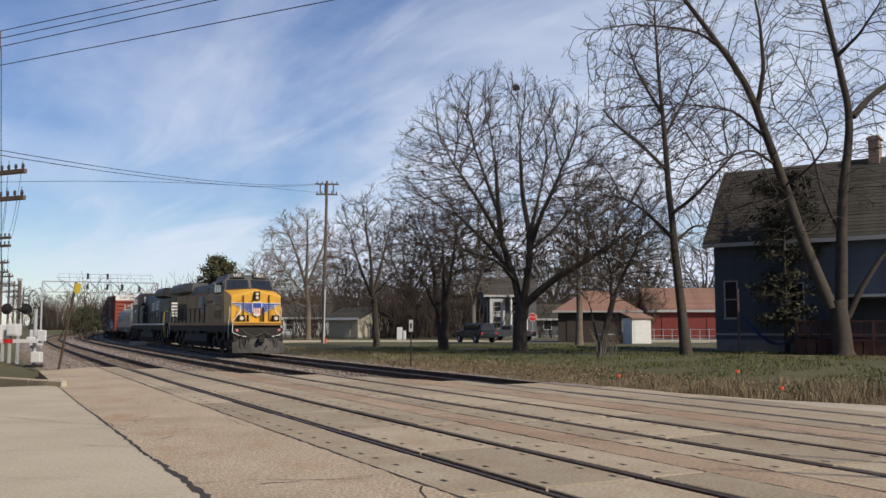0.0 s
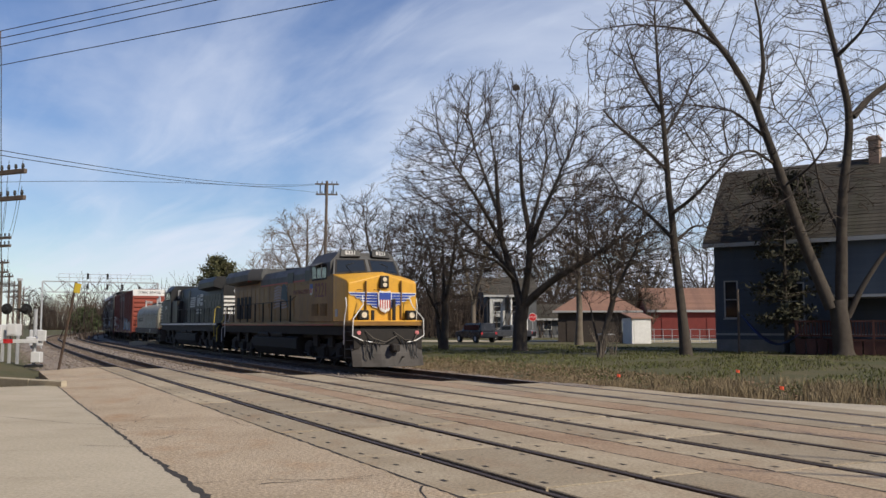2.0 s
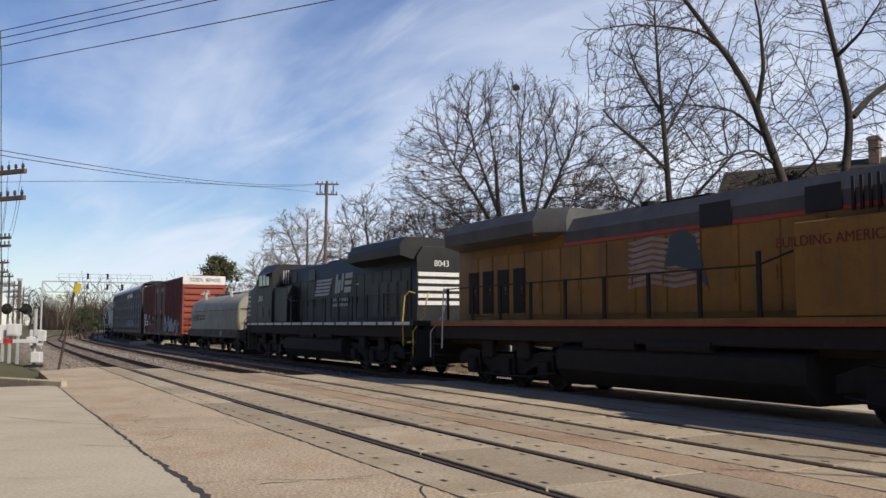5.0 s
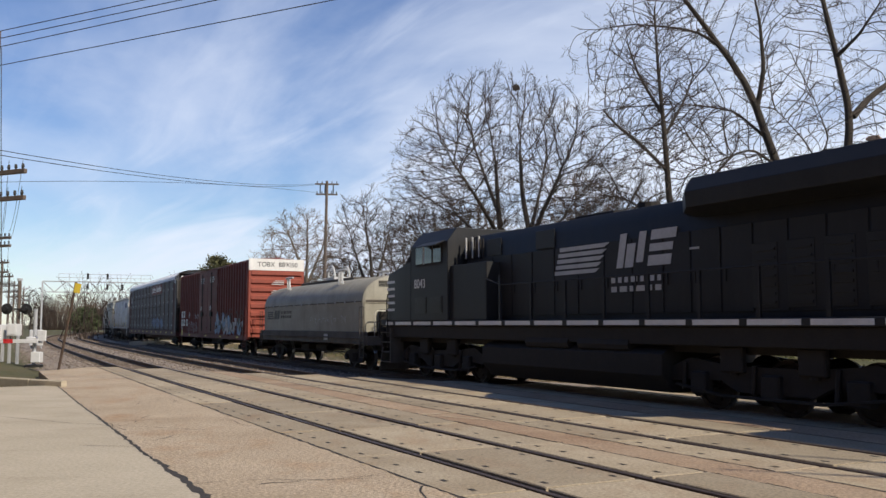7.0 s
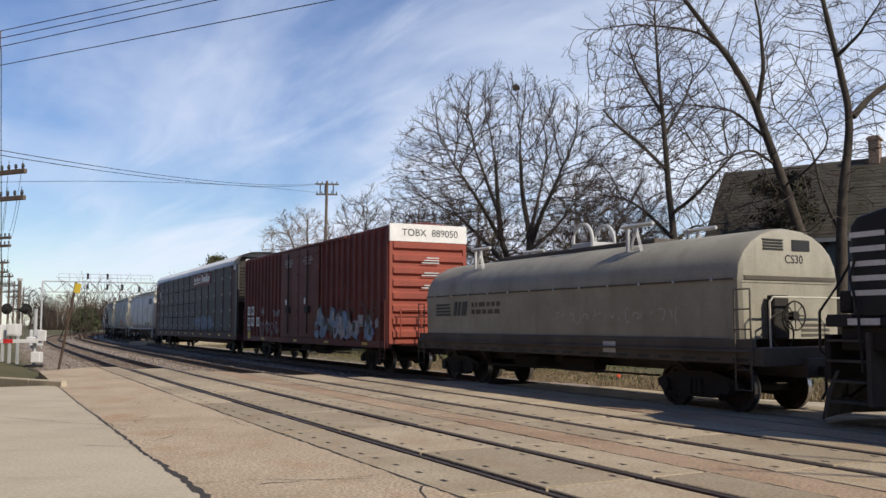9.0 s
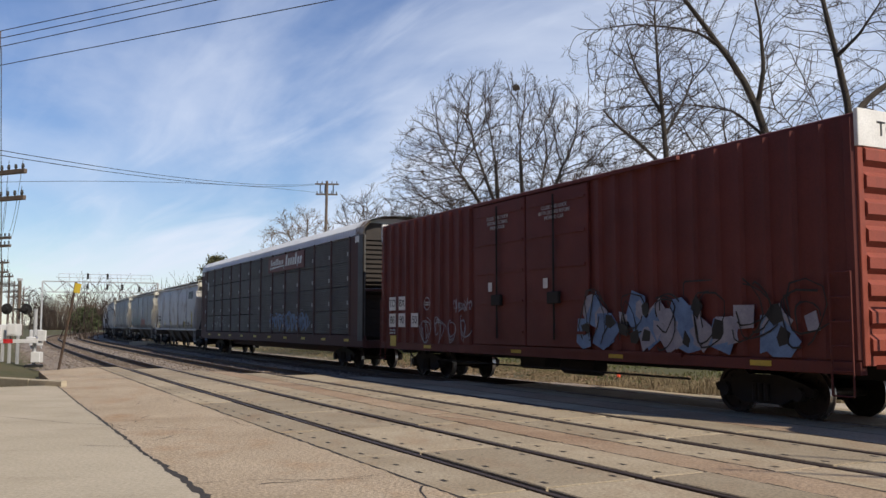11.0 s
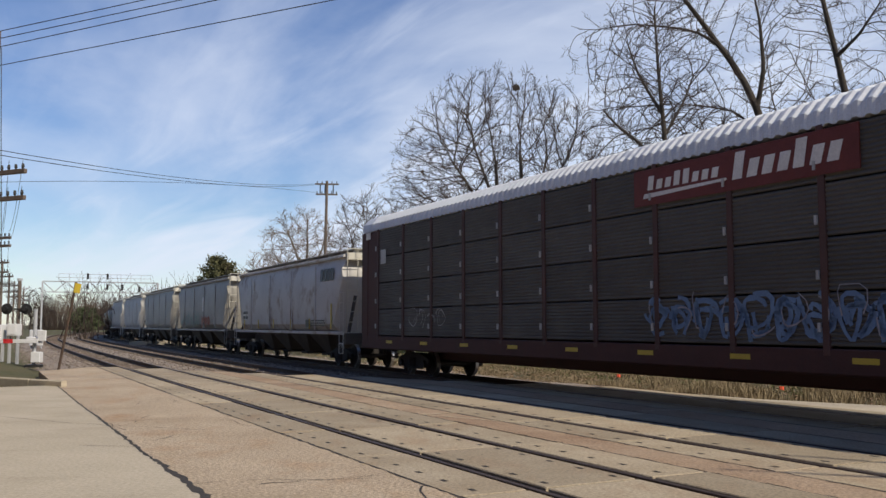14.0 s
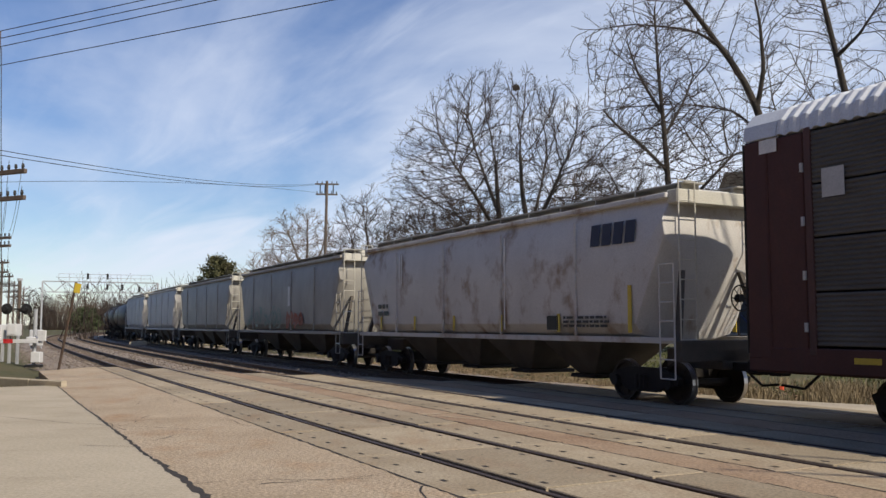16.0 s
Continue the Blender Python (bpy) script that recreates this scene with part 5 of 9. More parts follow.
        m.tube([(-6.05 + 0.2 * math.cos(0.42 * k), sg * (w + 0.08), 2.4 + 0.2 * math.sin(0.42 * k)) for k in range(16)], 0.012, 4)
        part("round_mark", m, M["dirty_white"], root)
        bars(root, "round_mark_text", -6.17, -5.93, 2.33, 2.47, sg * (w + 0.078), sg, M["dirty_white"], 2, 2)
        for k in (-6.3, -1.0, 3.2, 7.4):
            part("reflector", Mesh().box(k, k + 0.5, sg * (w + 0.062), sg * (w + 0.07), 0.98, 1.08), M["yellow_mark"], root)
        scrawl(root, -6.5, -3.2, 1.15, 2.05, sg * (w + 0.08), sg, M["graffiti_white"], 5, 22, 0.035)
        scrawl(root, -4.3, -3.1, 2.1, 2.5, sg * (w + 0.08), sg, M["graffiti_white"], 9, 16, 0.035)
        # blocky white, grey and blue piece near the leading end
        rng = random.Random(31)
        for mt, nn, grow in ((M["graffiti_blue"], 12, 0.8), (M["graffiti_white"], 14, 0.62), (M["black_paint"], 12, 0.35), (M["graffiti_white"], 12, 0.36)):
            m = Mesh()
            for i in range(nn):
                cx, cz = rng.uniform(2.2, 9.0), rng.uniform(1.35, 2.1)
                k = rng.randint(4, 6)
                a0 = rng.uniform(0, 6)
                pts = [(cx + grow * rng.uniform(0.3, 0.7) * math.cos(a0 + 6.283 * j / k), min(2.7, max(1.15, cz + grow * rng.uniform(0.35, 0.75) * math.sin(a0 + 6.283 * j / k)))) for j in range(k)]
                flat_poly(m, pts, sg * (w + 0.078), sg, th=0.004 + 0.004 * i / nn + 0.004 * (grow < 1) + 0.004 * (grow < 0.6))
            tagged(part("graffiti", m, mt, root, "bold spray-painted shapes"), kind="stuff")
        scrawl(root, 2.2, 9.2, 1.2, 2.6, sg * (w + 0.095), sg, M["black_paint"], 15, 24, 0.035)
        for face in (1, -1):
            ladder(root, face * (L - 0.3), sg * (w + 0.12), 0.55, 2.6, 0.42, "x", M["boxcar"])
    # corrugated ends with the white band on top
    for face in (1, -1):
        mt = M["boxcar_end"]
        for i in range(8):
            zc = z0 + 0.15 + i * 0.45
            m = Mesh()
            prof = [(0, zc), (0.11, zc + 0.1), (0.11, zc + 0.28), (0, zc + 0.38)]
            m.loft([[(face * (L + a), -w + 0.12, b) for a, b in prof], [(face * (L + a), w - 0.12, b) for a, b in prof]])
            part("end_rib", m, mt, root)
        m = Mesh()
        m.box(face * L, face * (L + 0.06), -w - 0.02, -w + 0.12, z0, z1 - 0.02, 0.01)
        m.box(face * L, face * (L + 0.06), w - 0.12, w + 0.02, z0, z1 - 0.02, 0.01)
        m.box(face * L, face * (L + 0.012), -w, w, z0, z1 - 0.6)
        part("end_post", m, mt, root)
        p = part("end_band", Mesh().box(face * L, face * (L + 0.09), -w - 0.025, w + 0.025, z1 - 0.62, z1 + 0.02, 0.01), M["white_paint"], root, "white band at the roof")
        lettering("mark", "TOBX  889050", 0.36, M["black_paint"], p, Matrix.Translation((face * (L + 0.094), 0.05, z1 - 0.3)) @ pose(0, 0, 0, 90, 0, 90 * face), "dark painted mark")
        for j, zc in enumerate((z0 + 2.85, z0 + 2.4, z0 + 1.95)):
            m = Mesh()
            for r in range(3 - (j > 0)):
                m.box(face * (L + 0.111), face * (L + 0.118), -0.3 + 0.1 * r, 0.4, zc + 0.02 + r * 0.09, zc + 0.06 + r * 0.09)
            part("stencil", m, M["dirty_white"], root)
        handbrake(root, face * (L + 0.15), 0.55 * 1, z0 + 0.75, face, M["dirty_white"])
        m = Mesh()
        m.tube([(face * (L + 0.3), -1.2, z0 + 1.2), (face * (L + 0.3), 1.3, z0 + 1.2)], 0.03, 5)
        m.tube([(face * (L + 0.3), -1.2, z0 + 0.2), (face * (L + 0.3), -1.2, z0 + 1.2)], 0.03, 5)
        m.tube([(face * (L + 0.3), -0.4, z0), (face * (L + 0.3), -0.4, z0 + 1.2)], 0.03, 5)
        m.box(face * L, face * (L + 0.45), -1.2, 1.3, z0 - 0.05, z0 + 0.02)
        m.box(face * (L + 0.12), face * (L + 0.3), 0.35, 0.75, z0 + 0.1, z0 + 0.5, 0.02)
        part("end_platform", m, mt, root)
        coupler(root, face * (L + 0.1), face)
    m = Mesh()
    m.box(-L, L, -0.4, 0.4, 0.75, 1.06, 0.02)
    m.box(-1.5, -0.2, -1.0, 1.0, 0.55, 0.9, 0.05)
    m.tube([(0.6, -0.9, 0.7), (2.0, -0.9, 0.7)], 0.22, 10)
    m.tube([(-5.5, -1.3, 0.62), (5.5, -1.3, 0.62)], 0.025, 5)
    part("underframe", m, M["under"], root)
    car_truck(root, -7.15)
    car_truck(root, 7.15)
    return root


def auto_rack():
    root = thing("auto_rack", "long enclosed auto rack with grey slatted panels and white roof", "freight car")
    L, w = 14.25, 1.52
    # deck
    m = Mesh()
    m.box(-L, L, -1.4, 1.4, 0.85, 1.15, 0.02)
    for sg in (1, -1):
        part("side_sill", Mesh().box(-L, L, sg * 1.4, sg * 1.56, 0.88, 1.32, 0.02), M["rack_frame"], root, bevel=0.01)
    part("centre_sill", Mesh().box(-10, 10, -0.5, 0.5, 0.55, 0.85, 0.05), M["rack_frame"], root)
    part("deck", m, M["rack_frame"], root, "dark red-brown flat car deck", bevel=0.01)
    part("inner_deck", Mesh().box(-L + 0.1, L - 0.1, -1.4, 1.4, 3.0, 3.08), M["rack_frame"], root)
    zb, zt = 1.35, 5.12
    nb, span = 12, (2 * L - 2.9) / 12
    for sg in (1, -1):
        for i in range(nb + 1):
            x = -L + 1.45 + i * span
            part("post", Mesh().box(x - 0.07, x + 0.07, sg * (w - 0.02), sg * (w + 0.05), 1.2, zt + 0.06, 0.01), M["rack_post"], root)
            for z in (1.6, 2.5, 3.45, 4.4):
                part("post_clip", Mesh().box(x - 0.13, x - 0.08, sg * (w + 0.05), sg * (w + 0.09), z, z + 0.16), M["dirty_white"], root)
        # corrugated panels, four rows
        rows = 4
        h = (zt - zb) / rows
        for j in range(rows):
            m = Mesh()
            n = 11
            pr = []
            for k in range(n):
                zc = zb + h * j + 0.01 + (h - 0.02) * k / n
                dz = (h - 0.02) / n
                pr += [(0.0, zc), (0.022, zc + dz * 0.25), (0.022, zc + dz * 0.6), (0.0, zc + dz * 0.85)]
            wd = span - 0.15
            outer = [(sg * (w + a), b) for a, b in pr]
            inner = [(sg * (w - 0.03), b) for a, b in reversed(pr)]
            m.loft([[(-wd / 2, a, b) for a, b in outer + inner], [(wd / 2, a, b) for a, b in outer + inner]])
            base = None
            for i in range(nb):
                x = -L + 1.45 + (i + 0.5) * span
                if base is None:
                    base = m.obj("panel", M["rack_panel"]); ob = base
                else:
                    ob = new("panel", base.data)
                ob.parent = root
                ob.matrix_local = pose(x, 0, 0)
        # red sign panel with white lettering bars
        x0 = 1.5
        p = part("sign_panel", Mesh().box(x0, x0 + 5.7, sg * (w + 0.03), sg * (w + 0.062), 4.3, 5.08), M["sign_red"], root, "red name panel")
        m = Mesh()
        for k in range(8):
            xx = x0 + 0.45 + k * 0.27
            flat_poly(m, [(xx, 4.62), (xx + 0.17, 4.62), (xx + 0.22, 4.62 + (0.3 if k in (0, 3, 4) else 0.2)), (xx + 0.05, 4.62 + (0.3 if k in (0, 3, 4) else 0.2))], sg * (w + 0.063), sg)
        flat_poly(m, [(x0 + 0.3, 4.45), (x0 + 2.75, 4.52), (x0 + 2.75, 4.57), (x0 + 0.35, 4.55)], sg * (w + 0.063), sg)
        for k in range(7):
            xx = x0 + 2.9 + k * 0.36
            hi = 0.52 if k in (0, 4) else 0.34
            flat_poly(m, [(xx, 4.5), (xx + 0.24, 4.5), (xx + 0.34, 4.5 + hi), (xx + 0.1, 4.5 + hi)], sg * (w + 0.063), sg)
        part("lettering", m, M["white_paint"], p, "slanted white lettering")
        scrawl(root, 1.8, 8.0, 1.45, 2.3, sg * (w + 0.03), sg, M["graffiti_blue"], 41, 60, 0.10)
        scrawl(root, 1.8, 8.0, 1.5, 2.4, sg * (w + 0.042), sg, M["graffiti_white"], 47, 16, 0.03)
        scrawl(root, -10.2, -7.6, 1.6, 2.3, sg * (w + 0.03), sg, M["dirty_white"], 43, 12, 0.018)
        for i in range(10):
            x = -12 + i * 2.7
            part("reflector", Mesh().box(x, x + 0.5, sg * 1.561, sg * 1.568, 1.08, 1.18), M["yellow_mark"], root)
        # end posts and doors
        for face in (1, -1):
            m = Mesh()
            m.box(face * (L - 1.35), face * (L - 0.55), sg * (w - 0.04), sg * (w + 0.03), 1.2, zt, 0.02)
            part("end_wall", m, M["rack_frame"], root, "red-brown end wall")
            m = Mesh()
            m.box(face * (L - 0.55), face * (L - 0.02), sg * (w - 0.08), sg * (w + 0.05), 1.1, zt + 0.02, 0.03)
            part("end_door", m, M["loco_grey"] if face > 0 else M["rack_frame"], root, "folded end door")
            part("top_plate", Mesh().box(face * (L - 0.8), face * (L - 0.4), sg * (w + 0.05), sg * (w + 0.058), zt - 0.25, zt), M["white_paint"], root)
            m = Mesh()
            m.tube([(face * L, sg * (w + 0.02), 1.2), (face * L, sg * (w + 0.02), zt)], 0.03, 6)
            part("door_rod", m, M["under"], root)
        part("white_label", Mesh().box(-L + 1.75, -L + 2.2, sg * (w + 0.05), sg * (w + 0.06), 3.9, 4.4), M["dirty_white"], root)
    # roof: rounded, with cross corrugations
    prof = [(-1.55, 5.14), (-1.5, 5.42), (-1.25, 5.68), (-0.75, 5.84), (0, 5.88), (0.75, 5.84), (1.25, 5.68), (1.5, 5.42), (1.55, 5.14)]
    m = Mesh()
    rings = []
    x = -L + 0.75
    while x < L - 0.75:
        for dx, k in ((0, 0.0), (0.06, 0.03), (0.14, 0.03), (0.2, 0.0)):
            rings.append([(x + dx, y * (1 + k * 0.5), z + k) for y, z in prof])
        x += 0.27
    m.loft(rings)
    part("roof", m, M["rack_roof"], root, "white corrugated roof")
    for face in (1, -1):
        m = Mesh()
        m.loft([[(face * (L - 0.8), y * 1.02, z + 0.02) for y, z in prof], [(face * (L - 0.02), y * 1.02, z + 0.02) for y, z in prof]], caps=False, closed=False)
        m.loft([[(face * (L - 0.8), y * 0.98, z - 0.03) for y, z in prof], [(face * (L - 0.02), y * 0.98, z - 0.03) for y, z in prof]], caps=False, closed=False)
        part("roof_hood", m, M["flaking"] if face > 0 else M["rack_roof"], root, "end roof cap with flaking white paint" if face > 0 else "white end roof cap")
        coupler(root, face * L, face)
        # backing behind the slats, its dark colour standing for interior shade
        part("bulkhead", Mesh().box(face * (L - 1.3), face * (L - 1.2), -1.42, 1.42, 1.15, 5.5), M["rack_screen_shade"], root, "recessed inner end, coloured near-black for the shade inside")
        for i in range(20):
            z = 1.3 + i * 0.18 + (0.25 if i > 9 else 0)
            part("screen_slat", Mesh().box(face * (L - 0.42), face * (L - 0.39), -1.4, 1.4, z, z + 0.12), M["rack_frame"] if face < 0 else M["rack_screen_shade"], root)
        # dark sheet across the roof cap's opening, in place of shade
        part("end_gable", Mesh().box(face * (L - 0.45), face * (L - 0.41), -1.3, 1.3, 5.0, 5.62), M["rack_screen_shade"], root)
        part("deck_bar", Mesh().box(face * (L - 0.38), face * (L - 0.3), -1.4, 1.4, 3.03, 3.1), M["dirty_white"], root)
    car_truck(root, -10.9, 0.42)
    car_truck(root, 10.9, 0.42)
    return root


def hopper(length, paint, label, style):
    root = thing("hopper_car", label, "freight car", group="covered hopper cars")
    L = length / 2
    w = 1.55
    # rounded flanks, sloping ends
    m = Mesh()

    def ring(x, k, zb, cut=1.0):
        pts = [(-0.75, zb), (-1.3, zb + 0.12), (-1.5, 1.75 if zb < 1.5 else zb + 0.35), (-1.55, 2.9 if zb < 2.4 else zb + 0.7), (-1.48, 4.1), (-1.3, 4.48), (-0.6, 4.68), (0.6, 4.68), (1.3, 4.48), (1.48, 4.1), (1.55, 2.9 if zb < 2.4 else zb + 0.7), (1.5, 1.75 if zb < 1.5 else zb + 0.35), (1.3, zb + 0.12), (0.75, zb)]
        return [(x, y * k, z) for y, z in pts]

    m.loft([ring(-L + 0.4, 0.97, 3.3), ring(-L + 1.35, 1, 1.38), ring(L - 1.35, 1, 1.38), ring(L - 0.4, 0.97, 3.3)])
    part("body", m, M[paint], root, "", bevel=0.03)
    # side sill with flat skirt
    for sg in (1, -1):
        m = Mesh().box(-L + 0.1, L - 0.1, sg * 1.46, sg * 1.53, 1.33, 1.46, 0.01)
        part("side_sill", m, M[paint], root)
        part("top_chord", Mesh().box(-L + 0.35, L - 0.35, sg * 1.28, sg * 1.46, 4.42, 4.54, 0.02), M[paint], root)
        for i in range(1, 5):
            x = -L + length * i / 5
            m = Mesh().box(x - 0.03, x + 0.03, sg * 1.53, sg * 1.575, 1.45, 4.2)
            part("side_seam", m, M[paint], root)
        if style == 0:
            for i in range(6):
                x = L - 1.45 - i * 2.75
                part("yellow_bar", Mesh().box(x - 0.06, x + 0.06, sg * 1.552, sg * 1.57, 1.55, 2.6 if i in (0,) else 2.0), M["yellow_mark"], root)
            m = Mesh()
            x0 = L - 2.9
            for k in range(4):
                xx = x0 + k * 0.42
                flat_poly(m, [(xx, 3.55), (xx + 0.34, 3.55), (xx + 0.42, 4.05), (xx + 0.08, 4.05)], sg * 1.535, sg)
            part("monogram", m, M["navy_paint"], root, "dark blue slanted mark")
            part("dark_plate", Mesh().box(L - 4.7, L - 4.2, sg * 1.55, sg * 1.57, 1.6, 1.95), M["black_paint"], root)
            bars(root, "stencil", -L + 1.9, -L + 2.9, 2.0, 2.5, sg * 1.552, sg, M["black_paint"], 2, 6)
            bars(root, "stencil", L - 4.0, L - 2.2, 1.65, 1.95, sg * 1.552, sg, M["tank"], 3, 12)
            for x in (-5.0, -4.85, 1.9):
                m = Mesh().box(x, x + 0.05, sg * 1.545, sg * 1.556, 1.6 if x > 0 else 3.1, 4.1)
                part("spill_streak", m, M["white_paint"], root, "white run-down spill")
        if style == 1:
            scrawl(root, -L + 2.0, 0.2, 1.6, 2.6, sg * 1.56, sg, M["graffiti_green"], 61, 34, 0.09)
            scrawl(root, 0.8, 3.4, 1.6, 2.3, sg * 1.56, sg, M["graffiti_red"], 63, 26, 0.12)
            m = Mesh().box(1.2, 1.5, sg * 1.552, sg * 1.57, 2.6, 3.5)
            part("plate", m, M["white_paint"], root)
    # ends: open frame with ladders and top platform
    for face in (1, -1):
        m = Mesh()
        m.box(face * (L - 1.6), face * (L + 0.1), -0.4, 0.4, 0.78, 1.2, 0.02)
        m.box(face * (L - 0.1), face * (L + 0.1), -1.5, 1.5, 0.95, 1.4, 0.02)
        for sg in (1, -1):
            m.loft([[(face * (L - 0.2), sg * 1.3, 1.3), (face * (L - 0.35), sg * 1.3, 1.3), (face * (L - 0.6), sg * 0.9, 2.9), (face * (L - 0.5), sg * 0.9, 2.9)], [(face * (L - 0.2), sg * 1.2, 1.3), (face * (L - 0.35), sg * 1.2, 1.3), (face * (L - 0.6), sg * 0.8, 2.9), (face * (L - 0.5), sg * 0.8, 2.9)]])
        part("end_frame", m, M["coil_frame"], root)
        m = Mesh().box(face * (L - 0.42), face * (L - 0.1), -1.35, 1.35, 4.3, 4.6, 0.02)
        part("end_cowl", m, M["hopper_light"], root, "pale end plate")
        for sg in (1, -1):
            ladder(root, face * (L + 0.02), sg * 1.2, 1.0, 4.75, 0.45, "y", M["hopper_light"])
            ladder(root, face * (L - 0.25), sg * 1.56, 0.6, 3.0, 0.45, "x", M[paint])
        if face > 0:
            handbrake(root, L - 0.1, 0.3, 2.3, 1, M["under"])
        coupler(root, face * (L + 0.05), face)
    # discharge gates
    n = 4 if style == 0 else 3
    for i in range(n):
        x = -L + 2.9 + (length - 5.8) * (i + 0.5) / n
        hw = (length - 5.8) / n / 2
        m = Mesh().loft([[(x - hw * 0.95, -1.15, 1.4), (x + hw * 0.95, -1.15, 1.4), (x + hw * 0.95, 1.15, 1.4), (x - hw * 0.95, 1.15, 1.4)],
                         [(x - 0.35, -0.6, 0.5), (x + 0.35, -0.6, 0.5), (x + 0.35, 0.6, 0.5), (x - 0.35, 0.6, 0.5)]])
        part("hopper_chute", m, M["coil_frame"], root, "sloping discharge chute", bevel=0.02)
        part("gate", Mesh().box(x - 0.5, x + 0.5, -0.75, 0.75, 0.4, 0.5, 0.01), M["under"], root)
    # roof walk and hatches
    m = Mesh()
    for y in (-0.75, 0.75):
        m.box(-L + 0.3, L - 0.2, y - 0.28, y + 0.28, 4.76, 4.79)
        k = -L + 0.5
        while k < L - 0.3:
            m.box(k, k + 0.05, y - 0.25, y + 0.25, 4.58, 4.77)
            k += 1.5
    part("roof_walk", m, M["hopper_tan"], root, "steel grating roof walk")
    for i in range(10):
        x = -L + 1.4 + i * (length - 2.8) / 9.5
        part("hatch", Mesh().box(x, x + 1.0, -0.3, 0.3, 4.66, 4.84, 0.03), M["hopper_light"], root)
    car_truck(root, -L + 1.7)
    car_truck(root, L - 1.7)
    return root



def tank_car(length):
    root = thing("tank_car", "black cylindrical tank car", "freight car", group="tank cars")
    L = length / 2
    m = Mesh()
    rings = []
    for x, k in ((-L + 0.3, 0.1), (-L + 0.4, 0.6), (-L + 0.65, 0.88), (-L + 1.0, 1), (L - 1.0, 1), (L - 0.65, 0.88), (L - 0.4, 0.6), (L - 0.3, 0.1)):
        rings.append([(x, 1.5 * k * math.cos(2 * math.pi * i / 24), 2.75 + 1.5 * k * math.sin(2 * math.pi * i / 24)) for i in range(24)])
    m.loft(rings)
    part("tank", m, M["tank"], root, smooth=True)
    m = Mesh()
    m.box(-L, L, -0.35, 0.35, 0.8, 1.2, 0.02)
    for face in (1, -1):
        m.box(face * (L - 2.0), face * L, -1.5, 1.5, 1.1, 1.25, 0.02)
        coupler(root, face * L, face)
    part("frame", m, M["under"], root)
    m = Mesh()
    m.tube([(0, 0, 4.1), (0, 0, 4.6)], 0.55, 14)
    m.box(-1.4, 1.4, -1.0, 1.0, 4.2, 4.25)
    part("dome", m, M["tank"], root, "domed fittings housing")
    for sg in (1, -1):
        part("handrail", Mesh().tube([(-L + 0.5, sg * 1.53, 2.4), (L - 0.5, sg * 1.53, 2.4)], 0.025, 5), M["tank"], root)
    ladder(root, 0, -1.55, 0.6, 4.3, 0.5, "x", M["tank"])
    ladder(root, 0, 1.55, 0.6, 4.3, 0.5, "x", M["tank"])
    car_truck(root, -L + 1.8)
    car_truck(root, L - 1.8)
    return root


CONSIST.append((coil_car(), 52.5, 0, 5.15))
CONSIST.append((box_car(), 71.7, 0, 7.15))
CONSIST.append((auto_rack(), 97.45, 0, 11.1))
for u0, u1, paint, style, lab in ((113.0, 130.7, "hopper_rusty", 0, "grey covered hopper car with yellow bars and rusty rubbed patches"),
                                  (132.3, 149.0, "hopper_tan", 1, "dull grey covered hopper car with green and red spray paint"),
                                  (150.7, 167.0, "hopper_tan", 2, "plain dull grey covered hopper car"),
                                  (168.6, 184.2, "hopper", 2, "plain pale grey covered hopper car"),
                                  (185.7, 200.6, "hopper", 2, "plain pale grey covered hopper car")):
    CONSIST.append((hopper(u1 - u0 - 0.3, paint, lab, style), (u0 + u1) / 2 + 0.5, 0, (u1 - u0) / 2 - 1.8))
for k in range(4):
    CONSIST.append((tank_car(14.8), 210.1 + 16.3 * k, 0, 5.6))


# ---- trees: bare limbs grown level by level ----
def np_mesh(name, verts, quads, mats, index=None):
    me = bpy.data.meshes.new(name)
    nq, k = quads.shape
    me.vertices.add(len(verts))
    me.vertices.foreach_set("co", verts.astype(np.float32).ravel())
    me.loops.add(nq * k)
    me.loops.foreach_set("vertex_index", quads.astype(np.int32).ravel())
    me.polygons.add(nq)
    me.polygons.foreach_set("loop_start", np.arange(0, nq * k, k, dtype=np.int32))
    for q in mats:
        me.materials.append(q)
    if index is not None:
        me.polygons.foreach_set("material_index", index.astype(np.int32))
    me.update(calc_edges=True)
    return me


def tubes(P, R, n):
    """Tubes round polylines P (count, points, 3) with radii R (count, points)."""
    B, K, _ = P.shape
    T = np.empty_like(P)
    T[:, 1:-1] = P[:, 2:] - P[:, :-2]
    T[:, 0], T[:, -1] = P[:, 1] - P[:, 0], P[:, -1] - P[:, -2]
    T /= np.linalg.norm(T, axis=2, keepdims=True) + 1e-9
    ref = np.where(np.abs(T[..., 2:3]) < 0.8, np.array([0, 0, 1.0]), np.array([1.0, 0, 0]))
    ref = np.broadcast_to(ref[:, :1], T.shape)
    a = np.cross(T, ref)
    a /= np.linalg.norm(a, axis=2, keepdims=True) + 1e-9
    b = np.cross(T, a)
    ang = 2 * np.pi * np.arange(n) / n
    V = P[:, :, None] + R[:, :, None, None] * (a[:, :, None] * np.cos(ang)[:, None] + b[:, :, None] * np.sin(ang)[:, None])
    i, j, k = np.meshgrid(np.arange(B), np.arange(K - 1), np.arange(n), indexing="ij")
    base = i * K * n + j * n
    Q = np.stack([base + k, base + (k + 1) % n, base + n + (k + 1) % n, base + n + k], -1).reshape(-1, 4)
    return V.reshape(-1, 3), Q


